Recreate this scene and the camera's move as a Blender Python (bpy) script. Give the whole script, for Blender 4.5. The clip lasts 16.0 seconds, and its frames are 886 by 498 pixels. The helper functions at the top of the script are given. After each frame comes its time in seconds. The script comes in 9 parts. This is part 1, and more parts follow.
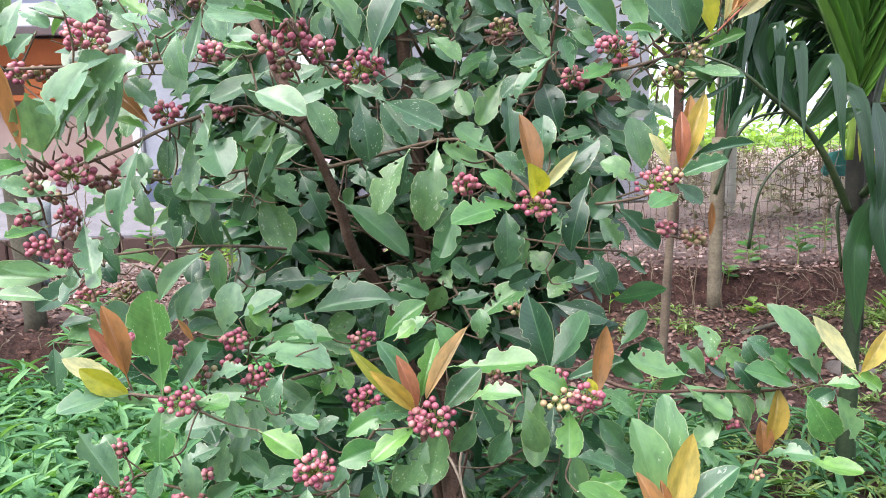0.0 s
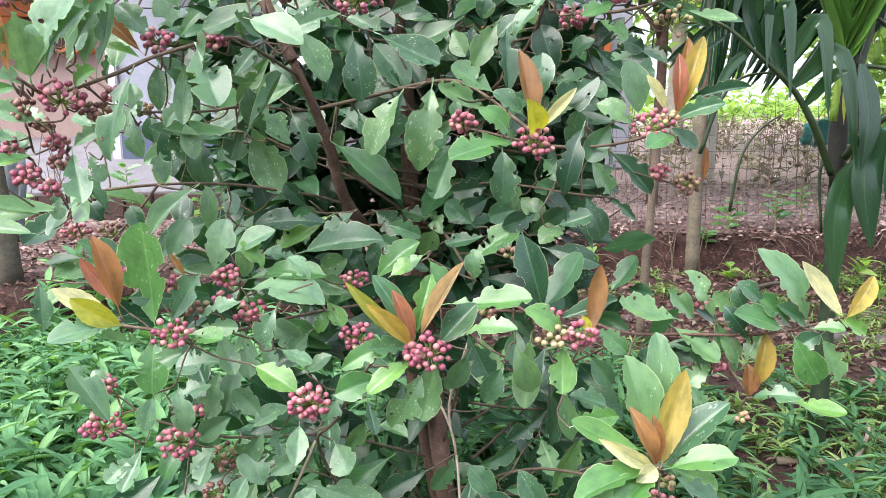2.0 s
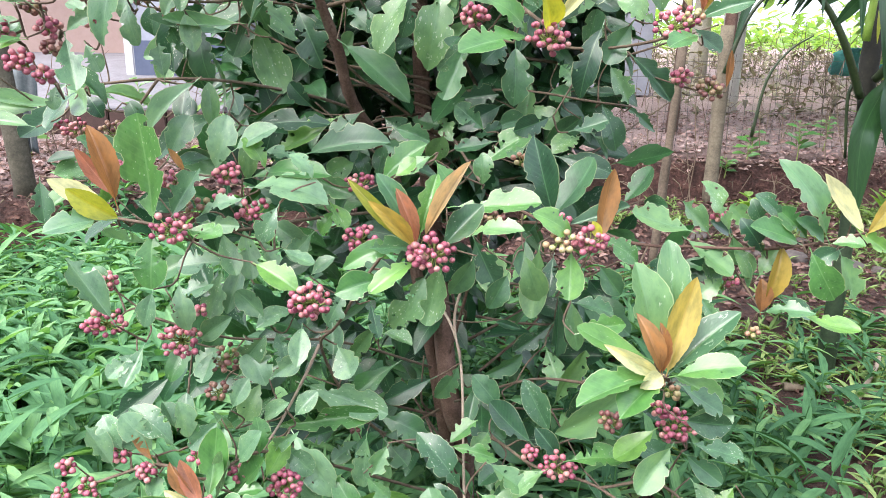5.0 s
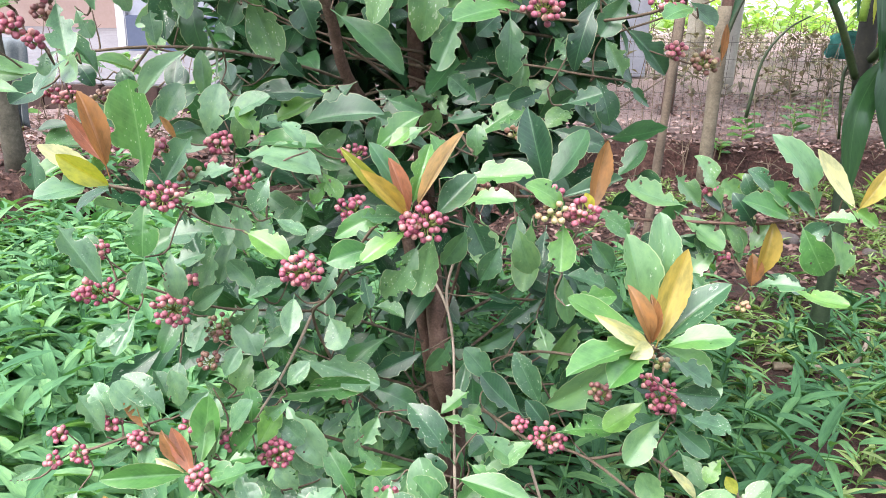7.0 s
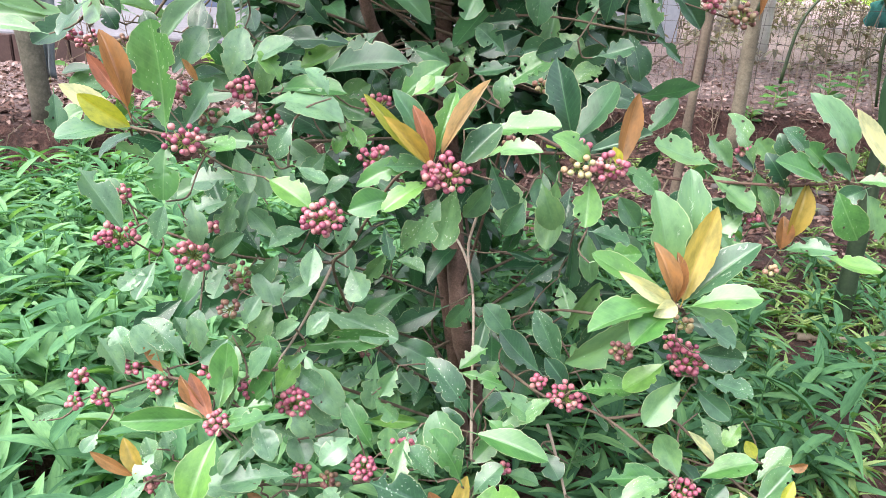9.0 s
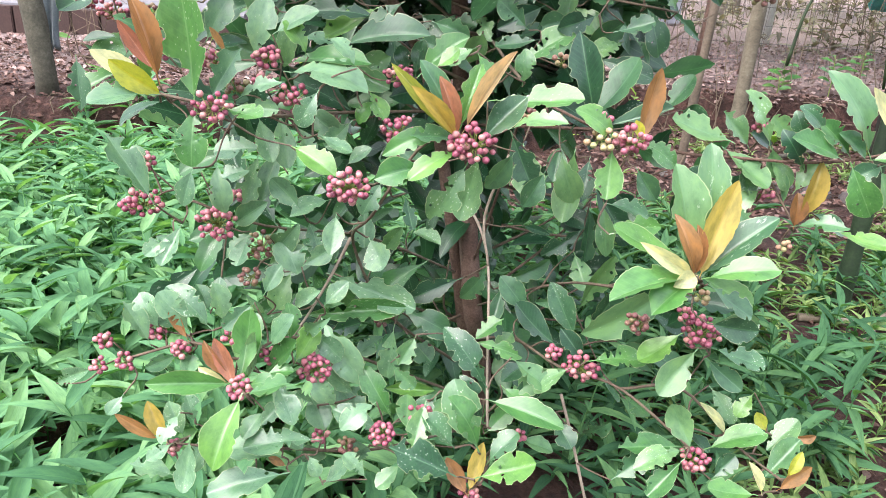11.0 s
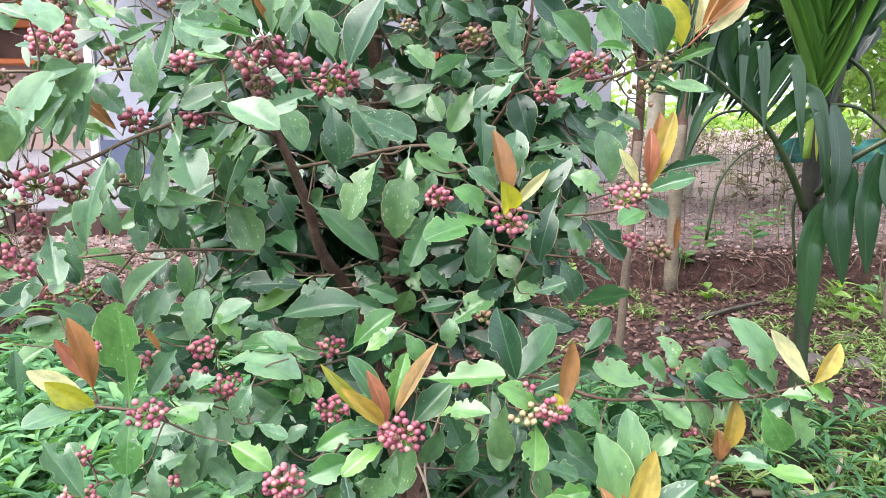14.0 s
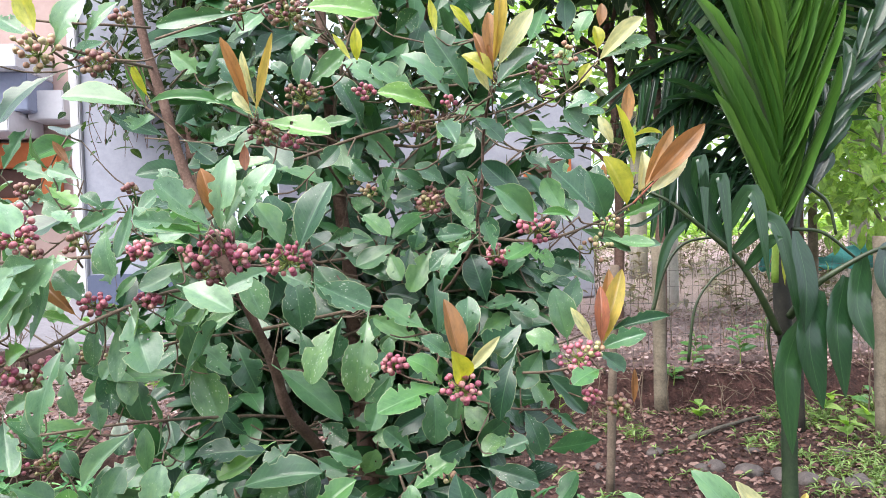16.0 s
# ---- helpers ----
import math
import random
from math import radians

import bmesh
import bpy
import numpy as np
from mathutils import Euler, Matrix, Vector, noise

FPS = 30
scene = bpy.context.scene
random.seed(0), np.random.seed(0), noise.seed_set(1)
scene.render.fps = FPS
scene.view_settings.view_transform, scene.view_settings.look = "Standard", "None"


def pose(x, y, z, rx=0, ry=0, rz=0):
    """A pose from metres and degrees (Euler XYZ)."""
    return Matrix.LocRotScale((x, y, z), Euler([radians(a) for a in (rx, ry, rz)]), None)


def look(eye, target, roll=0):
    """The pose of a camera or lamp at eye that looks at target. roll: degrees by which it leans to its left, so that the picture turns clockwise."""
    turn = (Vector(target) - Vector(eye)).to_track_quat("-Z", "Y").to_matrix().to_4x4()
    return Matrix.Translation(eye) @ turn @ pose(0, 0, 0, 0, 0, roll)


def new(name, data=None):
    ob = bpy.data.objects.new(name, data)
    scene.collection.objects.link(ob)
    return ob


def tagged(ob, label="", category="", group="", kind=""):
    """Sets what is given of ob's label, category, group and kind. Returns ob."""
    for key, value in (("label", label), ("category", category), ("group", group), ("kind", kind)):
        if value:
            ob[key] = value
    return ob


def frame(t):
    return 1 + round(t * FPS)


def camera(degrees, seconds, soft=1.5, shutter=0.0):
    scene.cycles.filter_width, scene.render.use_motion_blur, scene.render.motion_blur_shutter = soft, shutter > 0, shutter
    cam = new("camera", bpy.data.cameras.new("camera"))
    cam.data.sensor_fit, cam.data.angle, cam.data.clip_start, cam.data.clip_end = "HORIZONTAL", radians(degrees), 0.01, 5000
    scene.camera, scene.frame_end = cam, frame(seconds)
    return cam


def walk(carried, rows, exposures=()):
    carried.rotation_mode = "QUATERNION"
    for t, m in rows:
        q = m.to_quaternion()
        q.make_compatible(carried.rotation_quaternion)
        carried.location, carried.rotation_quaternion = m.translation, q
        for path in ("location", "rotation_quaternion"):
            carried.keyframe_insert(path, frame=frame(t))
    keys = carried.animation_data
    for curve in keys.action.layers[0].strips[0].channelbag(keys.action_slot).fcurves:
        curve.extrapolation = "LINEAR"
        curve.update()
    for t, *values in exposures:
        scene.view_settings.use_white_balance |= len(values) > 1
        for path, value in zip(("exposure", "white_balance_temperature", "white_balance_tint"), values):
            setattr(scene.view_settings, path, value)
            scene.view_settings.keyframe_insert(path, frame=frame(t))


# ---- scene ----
cam = camera(60.3, 16.0, soft=0.9)
METRES, EYE, TILT, LEAN, TURN = 0.54, 1.3, -8.0, 1.5, 0.0
ROWS = [
    (0.0, 0.0, 0.0, 0.0, 0.0, 0.0, -0.0),
    (0.5, -0.0247, -0.0028, -0.0283, -0.7, -0.5, 0.01),
    (1.0, -0.0371, 0.0005, -0.0485, -1.18, -1.08, -0.16),
    (1.5, -0.0535, -0.0003, -0.0692, -1.48, -1.88, -0.56),
    (2.0, -0.0445, 0.0106, -0.0753, -1.64, -2.49, -0.86),
    (2.5, -0.0296, 0.0181, -0.0856, -1.75, -3.05, -0.95),
    (3.0, -0.0145, 0.027, -0.0987, -1.83, -3.74, -1.03),
    (3.5, -0.0146, 0.0323, -0.116, -1.73, -4.59, -1.25),
    (4.0, -0.0109, 0.0324, -0.1168, -1.37, -5.66, -1.56),
    (4.5, -0.0231, 0.0607, -0.1399, -0.77, -6.94, -1.92),
    (5.0, -0.0201, 0.0643, -0.1447, -0.41, -7.91, -2.07),
    (7.5, -0.015, 0.0531, -0.181, -0.86, -9.47, -2.81),
    (8.0, -0.0268, 0.0386, -0.1912, -0.77, -9.65, -3.0),
    (8.5, -0.0207, 0.0629, -0.1857, -0.39, -10.09, -3.3),
    (9.0, -0.0144, 0.0822, -0.2039, 1.1, -12.07, -3.86),
    (9.5, -0.0195, 0.09, -0.2326, 1.77, -13.82, -4.11),
    (12.0, -0.0947, 0.0126, -0.1836, 0.19, -12.58, -4.74),
    (12.5, -0.0883, -0.0002, -0.102, -0.9, -9.32, -3.85),
    (13.0, -0.0523, 0.0093, -0.0129, -1.78, -7.04, -2.83),
    (13.5, -0.0289, -0.0007, 0.0504, -2.5, -4.66, -1.86),
    (14.0, -0.0302, -0.0087, 0.1024, -2.97, -1.95, -1.11),
    (14.5, -0.0143, -0.0472, 0.1526, -3.22, 0.69, -0.55),
    (15.0, 0.007, -0.0595, 0.1787, -3.33, 3.22, -0.03),
    (15.5, 0.0358, -0.0647, 0.2057, -3.4, 4.79, 0.33),
    (16.0, 0.0677, -0.067, 0.2383, -3.48, 6.69, 1.01),
]
walk(cam, [(t, pose(0, 0, EYE, TILT, LEAN, TURN) @ pose(METRES * x, METRES * y, METRES * z, 90 + pitch, roll, yaw)) for t, x, y, z, yaw, pitch, roll in ROWS], exposures=[(0.0, 1.37), (5.0, 1.55), (9.5, 1.60), (12.5, 1.60), (16.0, 1.41)])

# ---- world and light ----
SUN_ELEV, SUN_TURN = 55.0, 225.0
world = bpy.data.worlds.new("overcast_sky")
scene.world = world
world.use_nodes = True
wn, wl = world.node_tree.nodes, world.node_tree.links
sky = wn.new("ShaderNodeTexSky")
sky.sky_type, sky.sun_disc = "NISHITA", False
sky.sun_elevation, sky.sun_rotation = radians(SUN_ELEV), radians(SUN_TURN)
sky.dust_density, sky.air_density, sky.ozone_density = 6.0, 1.0, 1.0
haze = wn.new("ShaderNodeMix")
haze.data_type = "RGBA"
haze.inputs[0].default_value = 0.6
haze.inputs[7].default_value = (8.8, 9.4, 11.0, 1)
wl.new(sky.outputs[0], haze.inputs[6])
wl.new(haze.outputs[2], wn["Background"].inputs[0])
wn["Background"].inputs[1].default_value = 0.105
sun_data = bpy.data.lights.new("sun", "SUN")
sun_data.energy, sun_data.angle, sun_data.color = 2.5, radians(60), (1.0, 0.965, 0.95)
sun = new("sun", sun_data)
sun.matrix_world = look((0, 0, 12), (math.sin(radians(SUN_TURN)) * -6, math.cos(radians(SUN_TURN)) * -6, 12 - 6 * math.tan(radians(SUN_ELEV))))


# ---- materials ----
def material(name):
    m = bpy.data.materials.new(name)
    m.use_nodes = True
    return m, m.node_tree.nodes, m.node_tree.links, m.node_tree.nodes["Principled BSDF"]


def ramp_node(nodes, stops):
    r = nodes.new("ShaderNodeValToRGB")
    while len(r.color_ramp.elements) < len(stops):
        r.color_ramp.elements.new(0.5)
    for el, (at, col) in zip(r.color_ramp.elements, stops):
        el.position, el.color = at, (*col, 1)
    return r


def noise_node(nodes, links, scale, detail=4.0, rough=0.6, coord=None):
    n = nodes.new("ShaderNodeTexNoise")
    n.inputs["Scale"].default_value, n.inputs["Detail"].default_value, n.inputs["Roughness"].default_value = scale, detail, rough
    if coord is not None:
        links.new(coord, n.inputs["Vector"])
    return n


def mix_node(nodes, links, fac, a, b, how="MIX"):
    m = nodes.new("ShaderNodeMix")
    m.data_type, m.blend_type = "RGBA", how
    for socket, v in ((m.inputs[0], fac), (m.inputs[6], a), (m.inputs[7], b)):
        if isinstance(v, bpy.types.NodeSocket):
            links.new(v, socket)
        elif isinstance(v, tuple):
            socket.default_value = (*v, 1)
        else:
            socket.default_value = v
    return m.outputs[2]


def math_node(nodes, links, how, a, b=0.0):
    m = nodes.new("ShaderNodeMath")
    m.operation = how
    for socket, v in zip(m.inputs, (a, b)):
        if isinstance(v, bpy.types.NodeSocket):
            links.new(v, socket)
        else:
            socket.default_value = v
    return m.outputs[0]


def bump(nodes, links, bsdf, height, strength, distance):
    b = nodes.new("ShaderNodeBump")
    b.inputs["Strength"].default_value, b.inputs["Distance"].default_value = strength, distance
    links.new(height, b.inputs["Height"])
    links.new(b.outputs[0], bsdf.inputs["Normal"])


def rough_material(name, stops, scale, rough=0.85, bump_m=0.004, fine=8.0):
    """Plain natural surface: a colour ramp over two scales of noise, with relief."""
    m, n, l, p = material(name)
    co = n.new("ShaderNodeTexCoord").outputs["Object"]
    big, small = noise_node(n, l, scale, 6, 0.65, co), noise_node(n, l, scale * fine, 5, 0.7, co)
    both = math_node(n, l, "ADD", math_node(n, l, "MULTIPLY", big.outputs[0], 0.6), math_node(n, l, "MULTIPLY", small.outputs[0], 0.4))
    r = ramp_node(n, stops)
    l.new(both, r.inputs[0])
    l.new(r.outputs[0], p.inputs["Base Color"])
    p.inputs["Roughness"].default_value = rough
    bump(n, l, p, small.outputs[0], 0.6, bump_m)
    return m


def leaf_material(name, dark, mid, light, rough=0.36, speckle=0.6, vein=(0.3, 0.4, 0.16), island=False, through_light=0.25, spot=(0.62, 0.68, 0.6), coat=0.0, margin=False, tint=(1.5, 1.6, 0.6)):
    """Leaf blade: tone by leaf, blotches, midrib and side veins, pale specks, gloss, and light passing through."""
    m, n, l, p = material(name)
    tc = n.new("ShaderNodeTexCoord")
    uv = tc.outputs["UV"]
    rnd = n.new("ShaderNodeNewGeometry").outputs["Random Per Island"] if island else n.new("ShaderNodeObjectInfo").outputs["Random"]
    r = ramp_node(n, [(0.0, dark), (0.55, mid), (1.0, light)])
    l.new(rnd, r.inputs[0])
    shift = n.new("ShaderNodeVectorMath")
    shift.operation = "ADD"
    l.new(uv, shift.inputs[0])
    comb = n.new("ShaderNodeCombineXYZ")
    for k in range(3):
        l.new(math_node(n, l, "MULTIPLY", rnd, 37.0 + 11 * k), comb.inputs[k])
    l.new(comb.outputs[0], shift.inputs[1])
    blot = noise_node(n, l, 3.5, 5, 0.65, shift.outputs[0])
    fine = noise_node(n, l, 26.0, 4, 0.6, shift.outputs[0])
    tone = ramp_node(n, [(0.28, (0.6, 0.66, 0.66)), (0.5, (1, 1, 1)), (0.75, (1.4, 1.28, 1.1))])
    l.new(blot.outputs[0], tone.inputs[0])
    col = mix_node(n, l, 1.0, r.outputs[0], tone.outputs[0], "MULTIPLY")
    sep = n.new("ShaderNodeSeparateXYZ")
    l.new(uv, sep.inputs[0])
    off = math_node(n, l, "ABSOLUTE", math_node(n, l, "SUBTRACT", sep.outputs[0], 0.5))
    rib = math_node(n, l, "LESS_THAN", off, 0.016)
    side = n.new("ShaderNodeTexWave")
    side.wave_type, side.bands_direction = "BANDS", "Y"
    side.inputs["Scale"].default_value, side.inputs["Distortion"].default_value = 4.2, 0.6
    slant = n.new("ShaderNodeCombineXYZ")
    l.new(math_node(n, l, "SUBTRACT", sep.outputs[1], math_node(n, l, "MULTIPLY", off, 0.45)), slant.inputs[1])
    l.new(slant.outputs[0], side.inputs["Vector"])
    sidev = math_node(n, l, "MULTIPLY", math_node(n, l, "POWER", side.outputs[1], 7.0), 0.07)
    col = mix_node(n, l, sidev, col, vein)
    col = mix_node(n, l, math_node(n, l, "MULTIPLY", rib, 0.32), col, vein)
    if speckle > 0:
        v = n.new("ShaderNodeTexVoronoi")
        v.inputs["Scale"].default_value = 15.0
        l.new(shift.outputs[0], v.inputs["Vector"])
        size = math_node(n, l, "MULTIPLY", math_node(n, l, "POWER", blot.outputs[0], 3.0), math_node(n, l, "ADD", math_node(n, l, "MULTIPLY", math_node(n, l, "FRACT", math_node(n, l, "MULTIPLY", rnd, 7.0)), 1.7), -0.45))
        specks = math_node(n, l, "LESS_THAN", v.outputs[0], size)
        col = mix_node(n, l, math_node(n, l, "MULTIPLY", specks, speckle), col, spot)
        scuff = noise_node(n, l, 6.5, 6, 0.72, shift.outputs[0])
        worn = math_node(n, l, "GREATER_THAN", math_node(n, l, "ADD", scuff.outputs[0], math_node(n, l, "MULTIPLY", math_node(n, l, "FRACT", math_node(n, l, "MULTIPLY", rnd, 13.0)), 0.16)), 0.77)
        col = mix_node(n, l, math_node(n, l, "MULTIPLY", worn, speckle * 0.7), col, spot)
    if margin:
        rim = n.new("ShaderNodeUVMap")
        rim.uv_map = "Edge"
        rx = n.new("ShaderNodeSeparateXYZ")
        l.new(rim.outputs[0], rx.inputs[0])
        scar = math_node(n, l, "GREATER_THAN", math_node(n, l, "ADD", rx.outputs[0], math_node(n, l, "MULTIPLY", blot.outputs[0], 0.06)), 0.985)
        col = mix_node(n, l, math_node(n, l, "MULTIPLY", scar, 0.5), col, (0.42, 0.46, 0.27))
    l.new(col, p.inputs["Base Color"])
    l.new(math_node(n, l, "ADD", math_node(n, l, "MULTIPLY", fine.outputs[0], 0.25), rough - 0.1), p.inputs["Roughness"])
    p.inputs["Specular IOR Level"].default_value = 0.5 if coat else 0.25
    p.inputs["Coat Weight"].default_value, p.inputs["Coat Roughness"].default_value = coat, 0.19
    height = math_node(n, l, "SUBTRACT", math_node(n, l, "MULTIPLY", blot.outputs[0], 0.8), math_node(n, l, "MULTIPLY", sidev, 0.3))
    bump(n, l, p, height, 0.35, 0.003)
    tr = n.new("ShaderNodeBsdfTranslucent")
    l.new(mix_node(n, l, 1.0, col, tint, "MULTIPLY"), tr.inputs[0])
    ms = n.new("ShaderNodeMixShader")
    ms.inputs[0].default_value = through_light
    l.new(p.outputs[0], ms.inputs[1])
    l.new(tr.outputs[0], ms.inputs[2])
    l.new(ms.outputs[0], n["Material Output"].inputs[0])
    return m


LEAF = {
    "g": leaf_material("leaf_green", (0.018, 0.062, 0.034), (0.064, 0.162, 0.075), (0.145, 0.28, 0.112), 0.29, 0.5, (0.14, 0.3, 0.14), through_light=0.16, coat=0.45, margin=True),
    "l": leaf_material("leaf_light_green", (0.055, 0.165, 0.05), (0.08, 0.215, 0.055), (0.13, 0.28, 0.06), 0.3, 0.3, (0.2, 0.36, 0.15), through_light=0.2, coat=0.5, margin=True),
    # Lit copy of leaf_green: pale sky sheen put into the base colour.
    "p": leaf_material("leaf_green_sky_sheen", (0.085, 0.185, 0.1), (0.135, 0.26, 0.146), (0.185, 0.33, 0.19), 0.28, 0.5, (0.2, 0.36, 0.2), through_light=0.2, coat=0.5, margin=True),
    "y": leaf_material("leaf_yellow", (0.36, 0.37, 0.045), (0.41, 0.41, 0.06), (0.41, 0.44, 0.08), 0.35, 0.0, (0.5, 0.36, 0.04), through_light=0.42, coat=0.35),
    "o": leaf_material("leaf_orange", (0.23, 0.11, 0.05), (0.3, 0.155, 0.068), (0.37, 0.205, 0.085), 0.38, 0.0, (0.55, 0.25, 0.09), through_light=0.4, coat=0.35, tint=(1.35, 1.2, 0.85)),
    "c": leaf_material("leaf_cream", (0.56, 0.58, 0.33), (0.6, 0.6, 0.34), (0.55, 0.6, 0.37), 0.35, 0.0, (0.6, 0.5, 0.2), through_light=0.4, coat=0.35, tint=(1.35, 1.2, 0.85)),
    "m": leaf_material("leaf_olive", (0.22, 0.25, 0.05), (0.26, 0.28, 0.06), (0.30, 0.31, 0.07), 0.36, 0.0, (0.3, 0.28, 0.08), through_light=0.4, coat=0.35),
    "t": leaf_material("leaf_tan", (0.36, 0.27, 0.06), (0.43, 0.34, 0.085), (0.49, 0.4, 0.11), 0.36, 0.0, (0.4, 0.24, 0.08), through_light=0.4, coat=0.35, tint=(1.35, 1.2, 0.85)),
    "b": leaf_material("leaf_peach", (0.5, 0.35, 0.2), (0.55, 0.41, 0.25), (0.58, 0.46, 0.29), 0.36, 0.0, (0.42, 0.26, 0.12), through_light=0.4, coat=0.35, tint=(1.35, 1.2, 0.85)),
    "r": leaf_material("leaf_russet", (0.30, 0.11, 0.07), (0.34, 0.14, 0.085), (0.36, 0.16, 0.1), 0.4, 0.0, (0.55, 0.26, 0.15), through_light=0.4, coat=0.35, tint=(1.35, 1.2, 0.85)),
}
# Shaded copy of the leaf green: the crown's inner shade is in the colour.
LEAF_SHADED = leaf_material("leaf_green_shaded", (0.009, 0.04, 0.018), (0.02, 0.075, 0.03), (0.045, 0.135, 0.04), 0.3, 0.3, (0.13, 0.26, 0.13), island=True, through_light=0.1, coat=0.1)
WEED = leaf_material("weed_leaf", (0.05, 0.145, 0.07), (0.12, 0.27, 0.132), (0.215, 0.395, 0.185), 0.75, 0.0, (0.12, 0.28, 0.1), island=True, through_light=0.3)
# Weed green darkened for the shade right of and under the shrub.
WEED_SHADED = leaf_material("weed_leaf_shaded", (0.03, 0.09, 0.044), (0.07, 0.175, 0.078), (0.135, 0.27, 0.115), 0.75, 0.0, (0.08, 0.2, 0.07), island=True, through_light=0.25)
TURF = leaf_material("turf_blade", (0.08, 0.14, 0.045), (0.16, 0.25, 0.09), (0.27, 0.36, 0.15), 0.75, 0.0, (0.14, 0.2, 0.08), island=True, through_light=0.3)
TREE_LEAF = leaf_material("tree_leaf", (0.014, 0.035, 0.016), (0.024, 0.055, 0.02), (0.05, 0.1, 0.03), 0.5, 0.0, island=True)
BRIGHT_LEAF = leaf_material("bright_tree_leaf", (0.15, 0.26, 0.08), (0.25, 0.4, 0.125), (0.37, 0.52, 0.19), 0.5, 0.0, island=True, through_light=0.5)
PALM_LEAF = leaf_material("palm_leaflet", (0.008, 0.03, 0.014), (0.015, 0.05, 0.021), (0.028, 0.078, 0.03), 0.3, 0.0, (0.08, 0.17, 0.07), coat=0.6)
PALM_BRIGHT = leaf_material("palm_leaflet_bright", (0.035, 0.105, 0.02), (0.06, 0.15, 0.027), (0.09, 0.19, 0.038), 0.36, 0.0, (0.22, 0.36, 0.07), through_light=0.35, coat=0.2)
BARK = rough_material("bark", [(0.3, (0.05, 0.028, 0.021)), (0.5, (0.125, 0.072, 0.054)), (0.72, (0.23, 0.15, 0.12))], 30, 0.85, 0.003)
TWIG_BARK = rough_material("twig_bark", [(0.3, (0.07, 0.05, 0.035)), (0.5, (0.14, 0.1, 0.07)), (0.72, (0.24, 0.18, 0.13))], 50, 0.8, 0.002)
PALE_TWIG = rough_material("pale_twig", [(0.3, (0.22, 0.17, 0.13)), (0.6, (0.36, 0.29, 0.23)), (0.8, (0.45, 0.38, 0.32))], 50, 0.85, 0.002)
GREEN_STALK = rough_material("green_stalk", [(0.3, (0.16, 0.22, 0.05)), (0.6, (0.25, 0.3, 0.08)), (0.8, (0.34, 0.3, 0.12))], 60, 0.5, 0.001)
RED_STALK = rough_material("red_stalk", [(0.3, (0.3, 0.09, 0.06)), (0.6, (0.42, 0.15, 0.1)), (0.8, (0.5, 0.25, 0.15))], 60, 0.5, 0.001)


def berry_material(name, stops):
    m, n, l, p = material(name)
    rnd = n.new("ShaderNodeObjectInfo").outputs["Random"]
    co = n.new("ShaderNodeTexCoord").outputs["Object"]
    r = ramp_node(n, stops)
    blot = noise_node(n, l, 120.0, 3, 0.6, co)
    l.new(math_node(n, l, "ADD", math_node(n, l, "MULTIPLY", rnd, 0.75), math_node(n, l, "MULTIPLY", blot.outputs[0], 0.3)), r.inputs[0])
    l.new(r.outputs[0], p.inputs["Base Color"])
    p.inputs["Roughness"].default_value = 0.38
    p.inputs["Subsurface Weight"].default_value = 0.12
    p.inputs["Subsurface Radius"].default_value = (0.004, 0.002, 0.0015)
    bump(n, l, p, blot.outputs[0], 0.2, 0.001)
    return m


PINK = [(0.08, (0.20, 0.05, 0.085)), (0.35, (0.34, 0.09, 0.14)), (0.65, (0.46, 0.155, 0.195)), (0.95, (0.52, 0.29, 0.25))]
DULL = [(0.1, (0.12, 0.045, 0.045)), (0.4, (0.21, 0.09, 0.085)), (0.7, (0.27, 0.16, 0.11)), (0.95, (0.22, 0.21, 0.09))]
PALE = [(0.1, (0.34, 0.15, 0.13)), (0.45, (0.42, 0.27, 0.17)), (0.8, (0.42, 0.38, 0.2)), (1.0, (0.34, 0.36, 0.14))]
BERRY = {"p": berry_material("berry_pink", PINK), "d": berry_material("berry_dull", DULL), "w": berry_material("berry_pale", PALE)}


# ---- mesh helpers ----
def mesh_from(name, verts, faces, mat, uvs=None, smooth=True):
    me = bpy.data.meshes.new(name)
    me.from_pydata([tuple(v) for v in verts], [], faces)
    me.materials.append(mat)
    if uvs is not None:
        layer = me.uv_layers.new(name="UVMap")
        idx = np.empty(len(me.loops), dtype=np.int32)
        me.loops.foreach_get("vertex_index", idx)
        layer.data.foreach_set("uv", np.asarray(uvs, dtype=np.float32)[idx].ravel())
    me.polygons.foreach_set("use_smooth", [smooth] * len(me.polygons))
    me.update()
    return me


def part(name, bm, mat, parent, label="", smooth=True):
    me = bpy.data.meshes.new(name)
    bm.to_mesh(me)
    bm.free()
    me.materials.append(mat)
    me.polygons.foreach_set("use_smooth", [smooth] * len(me.polygons))
    return child(name, me, parent, label)


def child(name, me, parent, label=""):
    ob = new(name, me)
    ob.parent = parent
    return tagged(ob, label)


def thing(name, at, label, category, group="", kind=""):
    ob = new(name)
    ob.location = at
    ob.empty_display_size = 0.05
    return tagged(ob, label, category, group, kind)


